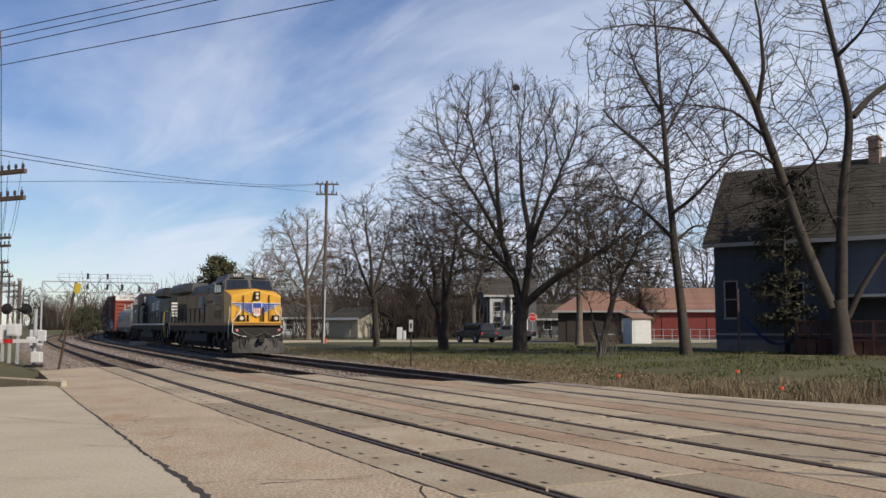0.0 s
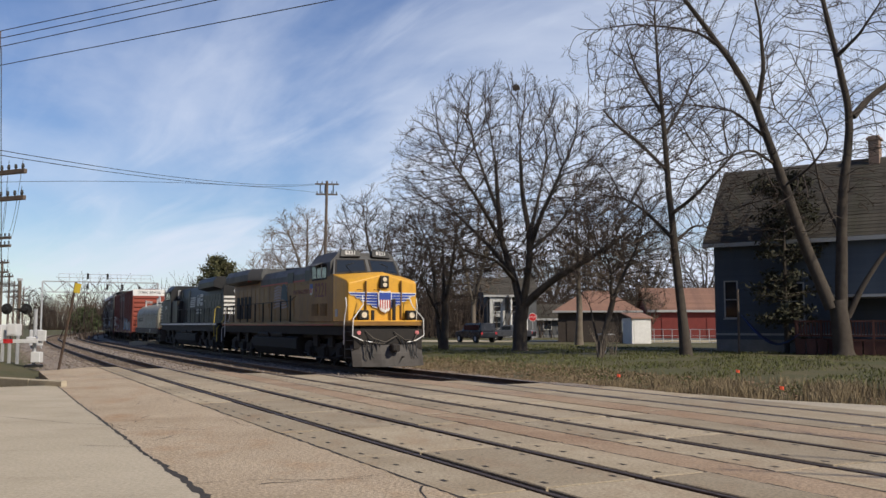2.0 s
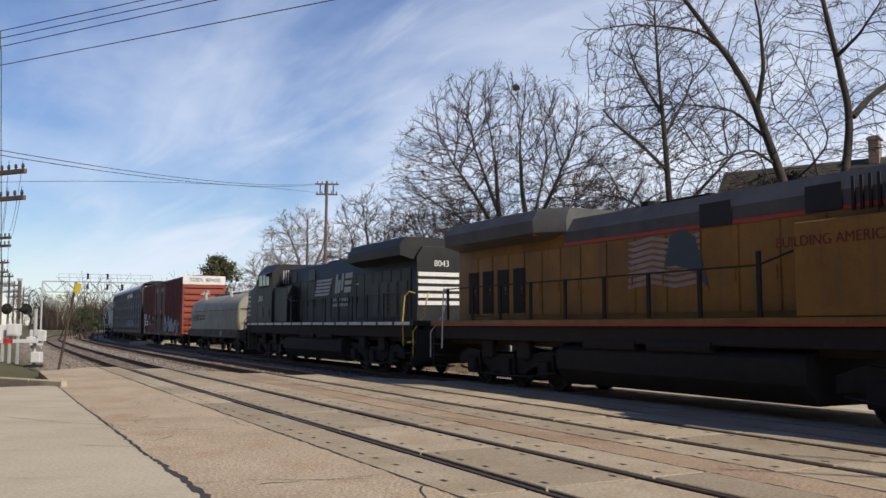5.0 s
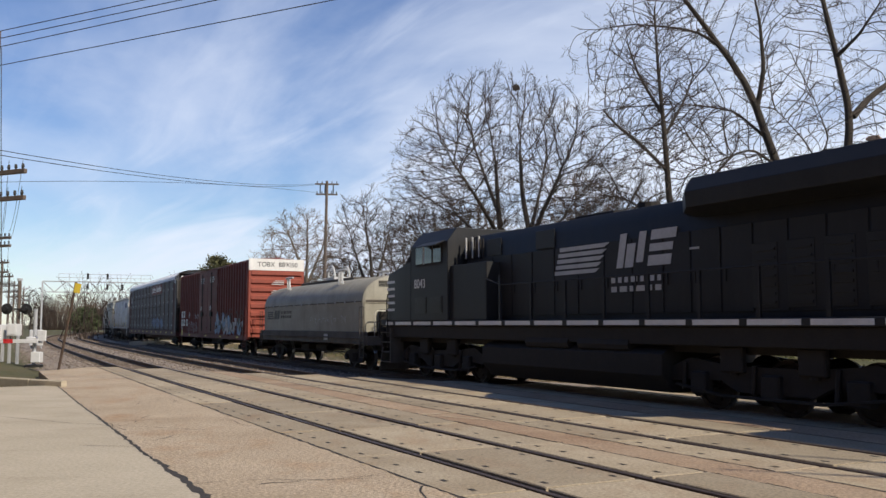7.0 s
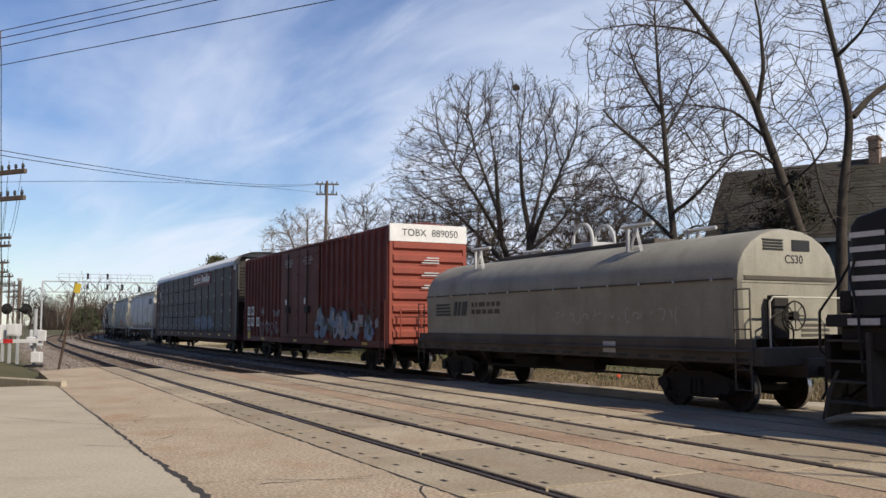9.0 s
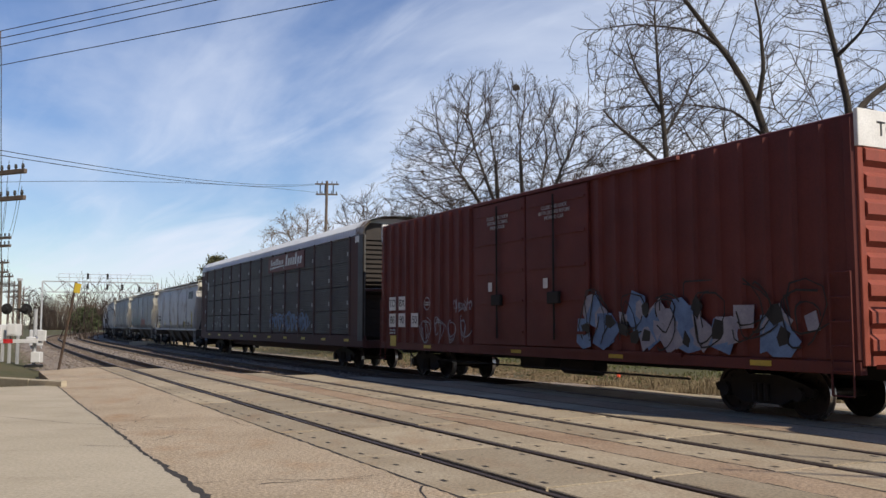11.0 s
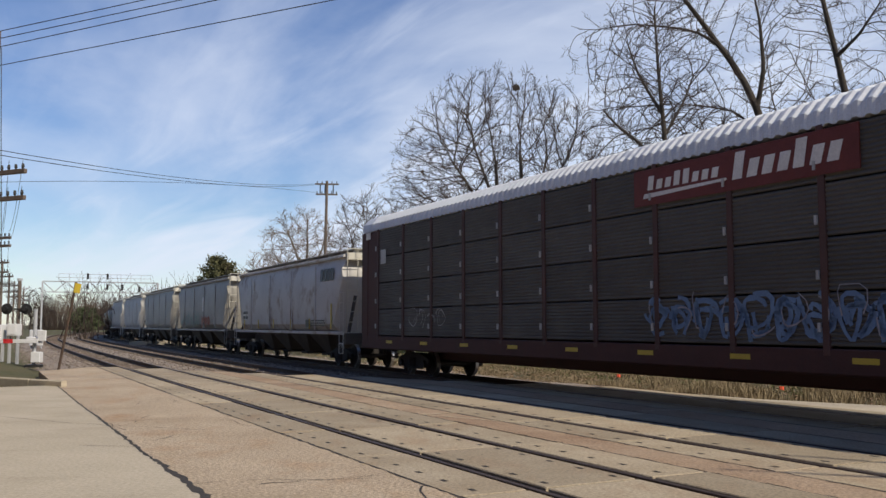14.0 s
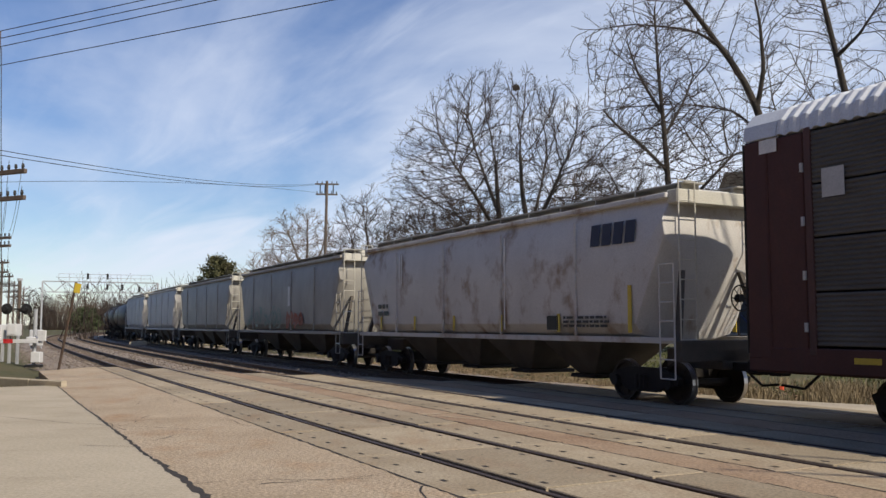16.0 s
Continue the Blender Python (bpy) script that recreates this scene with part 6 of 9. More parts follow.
def resample(pts, K):
    pts = np.array(pts, float)
    d = np.concatenate([[0], np.cumsum(np.linalg.norm(np.diff(pts, axis=0), axis=1))])
    t = np.linspace(0, d[-1], K)
    out = np.stack([np.interp(t, d, pts[:, k]) for k in range(3)], 1)
    sm = out.copy()
    sm[1:-1] = (out[:-2] + 2 * out[1:-1] + out[2:]) / 4
    return sm


def sprout(rng, P, R, per_m, length, spread, up, t0=0.15, K=5, wig=0.18, centre=None, radii=None, shrink=0.6, rmin=0.004, thick=0.62):
    """Children of the polylines P: per_m of them for each metre, of about length metres."""
    B, n, _ = P.shape
    seg = np.linalg.norm(np.diff(P, axis=1), axis=2)
    tot = seg.sum(1)
    cnt = rng.poisson(np.maximum(tot * (1 - t0) * per_m, 0.0))
    who = np.repeat(np.arange(B), cnt)
    if not len(who):
        return None
    t = t0 + (1 - t0) * rng.random(len(who)) ** 0.85
    f = t * (n - 1)
    i = np.minimum(f.astype(int), n - 2)
    fr = (f - i)[:, None]
    start = P[who, i] * (1 - fr) + P[who, i + 1] * fr
    rad = R[who, i] * (1 - fr[:, 0]) + R[who, i + 1] * fr[:, 0]
    tan = P[who, i + 1] - P[who, i]
    tan /= np.linalg.norm(tan, axis=1, keepdims=True) + 1e-9
    side_ = rng.normal(size=(len(who), 3))
    side_ -= tan * (side_ * tan).sum(1, keepdims=True)
    side_ /= np.linalg.norm(side_, axis=1, keepdims=True) + 1e-9
    ang = np.radians(spread) * rng.uniform(0.6, 1.25, len(who))[:, None]
    d = tan * np.cos(ang) + side_ * np.sin(ang)
    d[:, 2] += up * rng.uniform(0.4, 1.3, len(who))
    d /= np.linalg.norm(d, axis=1, keepdims=True)
    ln = length * rng.uniform(0.55, 1.25, len(who)) * (1.15 - shrink * t)
    if centre is not None:
        c, q = np.array(centre), np.array(radii)
        tip = (start + d * ln[:, None] - c) / q
        e = np.linalg.norm(tip, axis=1)
        e0 = np.linalg.norm((start - c) / q, axis=1)
        ln = np.where(e > 1, ln * np.clip((1 - e0) / (e - e0 + 1e-6), 0.12, 1), ln)
        keep = ln > 0.12
        start, rad, d, ln = start[keep], rad[keep], d[keep], ln[keep]
    N = len(ln)
    pts = [start]
    cur = d
    for k in range(K - 1):
        cur = cur + rng.normal(scale=wig, size=(N, 3))
        cur[:, 2] += up * 0.12
        cur /= np.linalg.norm(cur, axis=1, keepdims=True)
        pts.append(pts[-1] + cur * (ln / (K - 1))[:, None])
    Pn = np.stack(pts, 1)
    r0 = np.maximum(np.minimum(rad * thick, ln * 0.022), rmin)
    Rn = r0[:, None] * np.linspace(1, 0.3, K)[None]
    return Pn, np.maximum(Rn, rmin * 0.7)


def colonise(rng, P, R, crown, count, step, low, tip=0.013):
    """Branches that grow from the limbs P towards points spread through the crown, as polylines with radii.
    crown: (centre, radii) of ellipsoids; low: nothing grows towards points under this height; tip: radius at the ends."""
    pts = []
    per = count // len(crown)
    for c, q in crown:
        d = rng.normal(size=(per * 3, 3))
        d /= np.linalg.norm(d, axis=1, keepdims=True)
        d *= rng.random((per * 3, 1)) ** 0.27
        p = np.array(c) + d * np.array(q)
        pts.append(p[p[:, 2] > low][:per])
    A = np.concatenate(pts)
    N, par, cap, head = [], [], [], []
    for k in range(len(P)):
        seg = np.concatenate([[0], np.cumsum(np.linalg.norm(np.diff(P[k], axis=0), axis=1))])
        for u in np.arange(seg[-1] * (0.45 if k == 0 else 0.12), seg[-1], step):
            N.append([np.interp(u, seg, P[k][:, a]) for a in range(3)])
            i = min(np.searchsorted(seg, u), len(seg) - 1)
            head.append((P[k][i] - P[k][i - 1]) / (np.linalg.norm(P[k][i] - P[k][i - 1]) + 1e-9) if i else np.array([0, 0, 1.0]))
            cap.append(np.interp(u, seg, R[k]))
            par.append(-1)
    N, head = np.array(N), np.array(head)
    n0 = len(N)
    heart = np.mean([c for c, _ in crown], axis=0) - np.array([0, 0, 0.55 * crown[0][1][2]])
    dist = np.linalg.norm(A[:, None] - N[None], axis=2)
    near, nd = dist.argmin(1), dist.min(1)
    for _ in range(90):
        if not len(A):
            break
        to = (A - N[near]) / (nd[:, None] + 1e-9)
        total = np.zeros_like(N)
        np.add.at(total, near, to)
        who = np.unique(near)
        d = total[who]
        d /= np.linalg.norm(d, axis=1, keepdims=True) + 1e-9
        out = N[who] - heart
        out /= np.linalg.norm(out, axis=1, keepdims=True) + 1e-9
        d = d + head[who] * 0.8 + out * 0.4 + rng.normal(scale=0.2, size=d.shape)
        d /= np.linalg.norm(d, axis=1, keepdims=True)
        fresh = N[who] + d * step
        base = len(N)
        N, head = np.concatenate([N, fresh]), np.concatenate([head, d])
        par += list(who)
        D = np.linalg.norm(A[:, None] - fresh[None], axis=2)
        j = D.argmin(1)
        dn = D[np.arange(len(A)), j]
        closer = dn < nd
        near = np.where(closer, base + j, near)
        nd = np.where(closer, dn, nd)
        keep = nd > step * 1.7
        A, near, nd = A[keep], near[keep], nd[keep]
    kids = [[] for _ in N]
    for i in range(n0, len(N)):
        kids[par[i]].append(i)
    area = np.zeros(len(N))
    for i in range(len(N) - 1, n0 - 1, -1):
        area[i] = max(area[i], tip ** 2.2)
        area[par[i]] += area[i]
    rad = area ** (1 / 2.2)
    for i in range(n0):
        rad[i] = cap[i] * 0.7
    chains = {}
    todo = [(i, c) for i in range(n0) for c in kids[i]]
    while todo:
        a, c = todo.pop()
        row, rr = [a, c], [min(rad[a], rad[c] * 1.15), rad[c]]
        while kids[c]:
            order = sorted(kids[c], key=lambda q: -rad[q])
            todo += [(c, q) for q in order[1:]]
            c = order[0]
            row.append(c); rr.append(rad[c])
        if len(row) < 3:
            row.insert(1, row[0]); rr.insert(1, rr[0])
            mid = (N[row[0]] + N[row[2]]) / 2
            chains.setdefault(3, []).append((np.stack([N[row[0]], mid, N[row[2]]]), rr))
        else:
            p = N[row].copy()
            p[1:-1] = (p[:-2] + 2 * p[1:-1] + p[2:]) / 4
            chains.setdefault(len(row), []).append((p, rr))
    return [(np.stack([p for p, _ in v]), np.array([r for _, r in v])) for v in chains.values()]


def bare_tree(label, base, limbs, levels, centre=None, radii=None, seed=0, bark="bark", twig="twig", category="tree", name="tree", flare=1.35, rmin=0.006, fill=None, short=0.7):
    """A leafless tree. limbs: (points, start radius, end radius) from the ground up, in metres round the base;
    the first is the trunk. levels: (per metre, length, spread, up) for each order of branches.
    fill: (crown ellipsoids, points, step, lowest height) grows the branches through the crown first."""
    rng = np.random.default_rng(seed)
    x, y = base
    root = thing(name, label, category, pose(x, y, ground_z(x, y) - 0.05))
    first_p, first_r = [], []
    K0 = 14
    for pts, r0, r1 in limbs:
        p = resample(pts, K0)
        w = np.cumsum(rng.normal(scale=0.02, size=(K0, 3)), axis=0)
        w -= np.linspace(0, 1, K0)[:, None] * w[-1]
        p += w * np.linalg.norm(p[-1] - p[0]) * 0.06
        first_p.append(p)
        first_r.append(np.linspace(r0, r1, K0))
    if fill and short < 1:
        for k in range(1, len(first_p)):
            u = np.linspace(0, (K0 - 1) * short, K0)
            first_p[k] = np.stack([np.interp(u, np.arange(K0), first_p[k][:, a]) for a in range(3)], 1)
            first_r[k] = np.linspace(first_r[k][0], max(0.035, first_r[k][0] * 0.4), K0)
    first_r[0][0] *= flare
    first_r[0][1] *= 1 + (flare - 1) * 0.3
    P, R = np.stack(first_p), np.stack(first_r)
    V, Q = tubes(P[:1], R[:1], 14)
    tr = new("trunk", np_mesh("trunk", V, Q, [M[bark]]))
    tr.parent = root
    tr.data.polygons.foreach_set("use_smooth", [True] * len(Q))
    for i in range(1, len(limbs)):
        V, Q = tubes(P[i:i + 1], R[i:i + 1], 10)
        lb = new("limb", np_mesh("limb", V, Q, [M[bark]]))
        lb.parent = root
        lb.data.polygons.foreach_set("use_smooth", [True] * len(Q))
    vs, qs, idx = [], [], []
    off = 0
    gen = [(P, R)]
    if fill:
        gen = colonise(rng, P, R, *fill)
        for p, r in gen:
            V, Q = tubes(p, r, 5)
            vs.append(V); qs.append(Q + off); off += len(V)
            idx.append(np.repeat((r[:, 1:].ravel() < 0.03).astype(int), 5))
        gen = [(p, np.minimum(r, 0.02)) for p, r in gen]
    for li, (per_m, ln, spread, up) in enumerate(levels):
        nxt = []
        for k, (p, r) in enumerate(gen):
            t0 = 0.35 if li == 0 and not fill else 0.12
            got = sprout(rng, p, r, per_m, ln, spread, up, t0, 6 if li == 0 and not fill else (4 if li < 2 else 3), 0.16, centre, radii, rmin=rmin)
            if got:
                nxt.append(got)
        gen = nxt if li else nxt
        for p, r in nxt:
            V, Q = tubes(p, r, 3 if fill else 6 if li == 0 else (4 if li == 1 else 3))
            vs.append(V); qs.append(Q + off); off += len(V)
            idx.append(np.full(len(Q), 0 if li == 0 and not fill else 1))
        if li == 0 and not fill:
            gen = nxt + [(P, R * 0.5)]
    me = np_mesh("crown", np.concatenate(vs), np.concatenate(qs), [M[bark], M[twig]], np.concatenate(idx))
    cr = new("crown", me)
    cr.parent = root
    tagged(cr, "dense bare branches and twigs")
    return root


def vase(rng, h_fork, spread, height, n, r, lean=(0, 0)):
    """A trunk and n limbs that rise and spread from it."""
    top = (lean[0] * 0.4, lean[1] * 0.4, h_fork)
    limbs = [([(0, 0, -0.2), (lean[0] * 0.2, lean[1] * 0.2, h_fork * 0.5), top], r, r * 0.78)]
    for i in range(n):
        a = 2 * math.pi * (i + rng.uniform(-0.3, 0.3)) / n
        q = spread * rng.uniform(0.5, 1.0)
        hh = height * rng.uniform(0.78, 1.0)
        limbs.append(([top, (top[0] + math.cos(a) * q * 0.35 + lean[0] * 0.2, top[1] + math.sin(a) * q * 0.35, h_fork + (hh - h_fork) * 0.35),
                       (top[0] + math.cos(a) * q * 0.7 + lean[0] * 0.5, top[1] + math.sin(a) * q * 0.7, h_fork + (hh - h_fork) * 0.7),
                       (top[0] + math.cos(a) * q + lean[0] * 0.6, top[1] + math.sin(a) * q, hh)], r * 0.55, 0.02))
    return limbs


BACK_TREES = [((-34.97, 176.95), 17, 6, 0.3, 41, 1), ((-18.03, 155.68), 15, 6, 0.28, 42, 0), ((-5.60, 138.98), 19, 7.5, 0.32, 43, 0), ((3.43, 101.05), 17, 5.5, 0.32, 44, 1),
              ((-2.35, 155.68), 15, 6, 0.25, 45, 0), ((9.41, 155.68), 17, 7, 0.3, 46, 0), ((17.14, 138.98), 17, 7, 0.3, 47, 0), ((22.59, 125.51), 16, 6.5, 0.28, 48, 1),
              ((27.57, 119.72), 15, 5, 0.25, 49, 1), ((35.10, 119.72), 14, 5, 0.25, 50, 0), ((-18.58, 204.95), 14, 7, 0.25, 51, 1), ((18.19, 204.95), 19, 8, 0.3, 52, 1),
              ((28.51, 176.95), 17, 8, 0.3, 53, 0), ((-31.39, 222.57), 14, 7, 0.25, 54, 0), ((-13.17, 222.57), 15, 8, 0.25, 55, 0), ((37.42, 176.95), 17, 7, 0.3, 56, 0), ((3.64, 222.57), 17, 8, 0.3, 57, 0),
              ((-60, 238), 11, 6, 0.3, 61, 0), ((-92, 225), 11, 6, 0.3, 62, 1), ((-76, 246), 12, 7, 0.3, 63, 1), ((-108, 235), 12, 6, 0.3, 64, 0)]


def bird_nest(base, at):
    rng = np.random.default_rng(6)
    n = 160
    a = rng.normal(size=(n, 3)); a /= np.linalg.norm(a, axis=1, keepdims=True)
    c = a * np.array([0.17, 0.17, 0.14])
    d = np.cross(a, rng.normal(size=(n, 3))); d /= np.linalg.norm(d, axis=1, keepdims=True)
    V, Q_ = tubes(np.stack([c - d * 0.14, c, c + d * 0.14], 1), np.full((n, 3), 0.02), 4)
    ob = new("bird_nest", np_mesh("bird_nest", V, Q_, [M["twig"]]))
    ob.location = (base[0] + at[0], base[1] + at[1], ground_z(*base) + at[2])
    tagged(ob, "dark squirrel nest of twigs and leaves", "nest")


def build_trees():
    rng = random.Random(11)
    TW = [(3.6, 0.9, 38, 0.2), (3.0, 0.5, 38, 0.12)]
    # broad maple with a long limb reaching out low to one side
    bare_tree("large bare spreading maple with a long low limb", (4.75, 55.60), [
        ([(-0.00, 0.00, -0.14), (0.05, 0.1, 1.8), (0.20, 0.00, 2.86)], 0.48, 0.40),
        ([(0.05, 0.00, 2.68), (-0.22, 0.30, 4.63), (-1.11, 0.60, 6.79), (-1.32, 0.40, 10.00), (-1.50, -0.50, 13.07), (-1.73, -1.00, 16.00)], 0.25, 0.03),
        ([(0.20, 0.00, 2.86), (0.53, -0.40, 4.94), (0.71, -0.50, 7.04), (0.23, -0.20, 9.56), (0.12, 0.30, 12.88), (0.33, 0.30, 16.53)], 0.25, 0.03),
        ([(0.72, -0.40, 6.70), (1.30, -1.00, 8.39), (2.36, -1.60, 10.75), (3.20, -2.00, 13.81)], 0.18, 0.03),
        ([(0.37, 0.00, 2.97), (1.54, -0.60, 4.06), (3.03, -1.20, 5.07), (5.22, -1.60, 6.31), (6.70, -2.00, 7.41), (8.09, -2.00, 8.95)], 0.27, 0.04),
        ([(-0.46, 0.40, 4.99), (-1.92, 1.50, 6.87), (-3.78, 3.00, 8.88), (-6.23, 4.00, 10.54)], 0.16, 0.03),
        ([(-0.97, 0.60, 6.79), (-2.67, -2.00, 9.30), (-4.55, -3.50, 11.77), (-5.71, -4.00, 13.69)], 0.15, 0.03),
        ([(-1.17, 0.60, 8.59), (-2.34, 1.50, 12.01), (-3.41, 2.50, 15.59)], 0.14, 0.03),
        ([(0.65, -0.40, 7.40), (1.84, 3.00, 11.15), (2.62, 4.50, 15.29)], 0.14, 0.03),
        ([(-0.11, 0.40, 4.28), (-1.49, -2.00, 5.53), (-3.57, -4.00, 6.04), (-5.52, -5.00, 6.92)], 0.13, 0.03),
        ([(0.71, -0.40, 6.35), (2.61, 2.00, 8.02), (4.52, 3.50, 10.47), (5.20, 4.00, 12.46)], 0.14, 0.03)],
        [(3.4, 0.9, 36, 0.2), (3.0, 0.5, 36, 0.12)], seed=1, rmin=0.0095,
        fill=([((-1.0, 0.0, 9.9), (7.3, 7.0, 7.9)), ((-1.0, 0.0, 9.9), (7.3, 7.0, 7.9)), ((5.6, -1.6, 8.6), (3.6, 3.0, 3.4))], 9000, 0.32, 4.6))
    nest = (-0.10, 0.30, 16.71)
    bird_nest((4.75, 55.60), nest)
    # street and yard trees
    bare_tree("slender bare multi-stemmed yard tree", (0.04, 60.80), [
        ([(0.04, 0.00, -0.15), (0.12, 0.00, 1.83), (0.04, 0.00, 3.74)], 0.3, 0.2),
        ([(-0.19, 0.00, 0.11), (-0.42, 0.30, 2.21), (-0.66, 0.40, 5.31), (-1.29, 0.60, 8.45), (-1.58, 1.00, 10.47)], 0.17, 0.02),
        ([(0.04, 0.00, 2.98), (0.57, -0.50, 5.25), (0.80, -0.80, 7.52), (1.14, -1.00, 9.80)], 0.16, 0.02),
        ([(0.04, 0.00, 3.55), (-0.04, 0.00, 6.44), (-0.12, 0.00, 9.16)], 0.15, 0.02),
        ([(-0.27, 0.00, 2.21), (-1.32, -1.00, 4.46), (-2.24, -2.00, 5.91)], 0.1, 0.02)],
        TW, seed=2, rmin=0.013, fill=([((-0.39, 0.00, 6.6), (3.5, 3.4, 4.3))], 2600, 0.32, 3.0))
    bare_tree("bare round-headed yard tree", (-5.20, 70.74), [
        ([(0.00, 0.00, -0.18), (-0.15, 0.00, 2.31), (-0.39, 0.00, 4.54)], 0.28, 0.2),
        ([(-0.29, 0.00, 3.64), (-1.29, 0.50, 5.91), (-2.16, 0.80, 8.66), (-2.75, 1.00, 10.97)], 0.14, 0.02),
        ([(-0.39, 0.00, 4.45), (-0.51, -0.30, 7.20), (-1.01, -0.50, 9.88), (-1.24, -0.60, 11.89)], 0.15, 0.02),
        ([(-0.30, 0.00, 4.31), (0.33, 0.40, 6.81), (0.93, 0.80, 9.57), (1.36, 1.00, 11.43)], 0.14, 0.02),
        ([(-0.29, 0.00, 3.64), (-2.03, -1.00, 4.72), (-3.30, -1.50, 5.79)], 0.09, 0.02),
        ([(-0.29, 0.00, 4.09), (1.49, -1.00, 5.82), (2.39, -1.50, 7.11)], 0.09, 0.02)],
        TW, seed=3, rmin=0.013, fill=([((-0.59, 0.00, 7.3), (3.6, 3.5, 5.0))], 2600, 0.32, 3.2))
    bare_tree("tall bare pale tan tree behind the track", (-15.19, 101.05), [
        ([(0.00, 0.00, -0.19), (0.03, 0.00, 2.60), (-0.27, 0.00, 6.42)], 0.34, 0.24),
        ([(-0.20, 0.00, 5.78), (-1.49, 0.50, 9.67), (-2.88, 0.80, 12.94), (-3.60, 1.00, 15.25)], 0.18, 0.02),
        ([(-0.27, 0.00, 6.42), (-0.09, -0.30, 10.89), (-0.44, -0.50, 15.05)], 0.18, 0.02),
        ([(-0.21, 0.00, 6.10), (1.42, 0.40, 10.31), (2.30, 0.80, 13.59)], 0.16, 0.02),
        ([(-0.05, 0.00, 3.55), (-2.12, -1.00, 4.48), (-3.30, -1.50, 5.09)], 0.1, 0.03),
        ([(-0.19, 0.00, 4.51), (-2.63, -2.00, 8.21), (-4.35, -3.00, 10.64)], 0.12, 0.02)],
        TW, seed=4, rmin=0.013, fill=([((-0.8, 0.00, 9.0), (4.9, 4.6, 6.0))], 3000, 0.36, 3.6, 0.018), bark="bark_light", twig="twig_tan")
    bare_tree("straight pale-barked bare tree", (10.72, 70.74), [
        ([(-0.00, 0.00, -0.18), (0.04, 0.00, 3.20), (-0.04, 0.00, 7.23), (-0.17, 0.00, 11.30)], 0.3, 0.06),
        ([(0.02, 0.00, 4.98), (-0.66, 1.00, 7.76), (-1.48, 1.50, 10.11)], 0.1, 0.02),
        ([(-0.01, 0.00, 5.88), (0.84, -1.00, 8.48), (1.54, -1.00, 10.71)], 0.1, 0.02)],
        TW, seed=5, rmin=0.013, fill=([((-0.02, 0.00, 8.58), (4.2, 4.0, 5.2))], 1900, 0.34, 4.2), bark="bark_light", twig="twig_tan")
    bare_tree("leaning bare tree with forked stems", (8.73, 49.28), [
        ([(-0.12, 0.00, -0.06), (0.21, 0.00, 1.48), (0.64, 0.00, 3.03)], 0.2, 0.15),
        ([(0.64, 0.00, 3.03), (1.35, 0.30, 4.61), (2.20, 0.50, 6.20), (2.89, 0.60, 7.80)], 0.12, 0.02),
        ([(0.57, 0.00, 2.87), (0.43, -0.40, 4.56), (0.18, -0.60, 6.41)], 0.1, 0.02),
        ([(-0.06, 0.00, 0.09), (-0.37, 0.60, 1.79), (-0.63, 0.80, 3.69)], 0.09, 0.02)],
        TW, seed=6, rmin=0.013, fill=([((0.99, 0.00, 5.84), (3.4, 3.2, 3.6))], 1600, 0.32, 2.8))
    bare_tree("very tall bare tree with drooping side branches", (12.85, 47.48), [
        ([(-0.00, 0.00, -0.12), (-0.13, 0.00, 2.08), (-0.45, 0.00, 5.08), (-0.74, 0.00, 8.42), (-0.92, 0.00, 11.49), (-1.11, 0.00, 14.28), (-1.28, 0.00, 17.73), (-1.32, 0.00, 19.00)], 0.27, 0.04),
        ([(-0.61, 0.00, 6.29), (-1.56, 1.00, 7.63), (-2.67, 1.50, 8.64), (-3.83, 2.00, 8.87)], 0.12, 0.02),
        ([(-0.70, 0.00, 7.51), (0.22, -1.00, 8.28), (1.19, -1.50, 9.39), (2.47, -2.00, 10.78)], 0.12, 0.02),
        ([(-0.83, 0.00, 9.95), (-2.54, -1.00, 11.28), (-3.96, -1.50, 12.23), (-5.06, -2.00, 13.45)], 0.11, 0.02),
        ([(-0.92, 0.00, 11.80), (0.44, 1.00, 13.91), (1.42, 1.50, 16.29)], 0.1, 0.02),
        ([(-1.01, 0.00, 13.04), (-2.03, 1.00, 15.50), (-2.67, 1.50, 17.91)], 0.1, 0.02),
        ([(-0.56, 0.00, 5.99), (0.74, 1.00, 7.01), (1.82, 1.50, 7.22)], 0.1, 0.02)],
        [(2.6, 0.8, 46, 0.1), (2.2, 0.45, 42, 0.08)], seed=7, rmin=0.0095,
        fill=([((-1.0, 0.0, 9.6), (4.9, 4.6, 4.9)), ((-1.2, 0.0, 15.0), (3.4, 3.3, 5.2))], 3400, 0.32, 5.2), short=0.85)
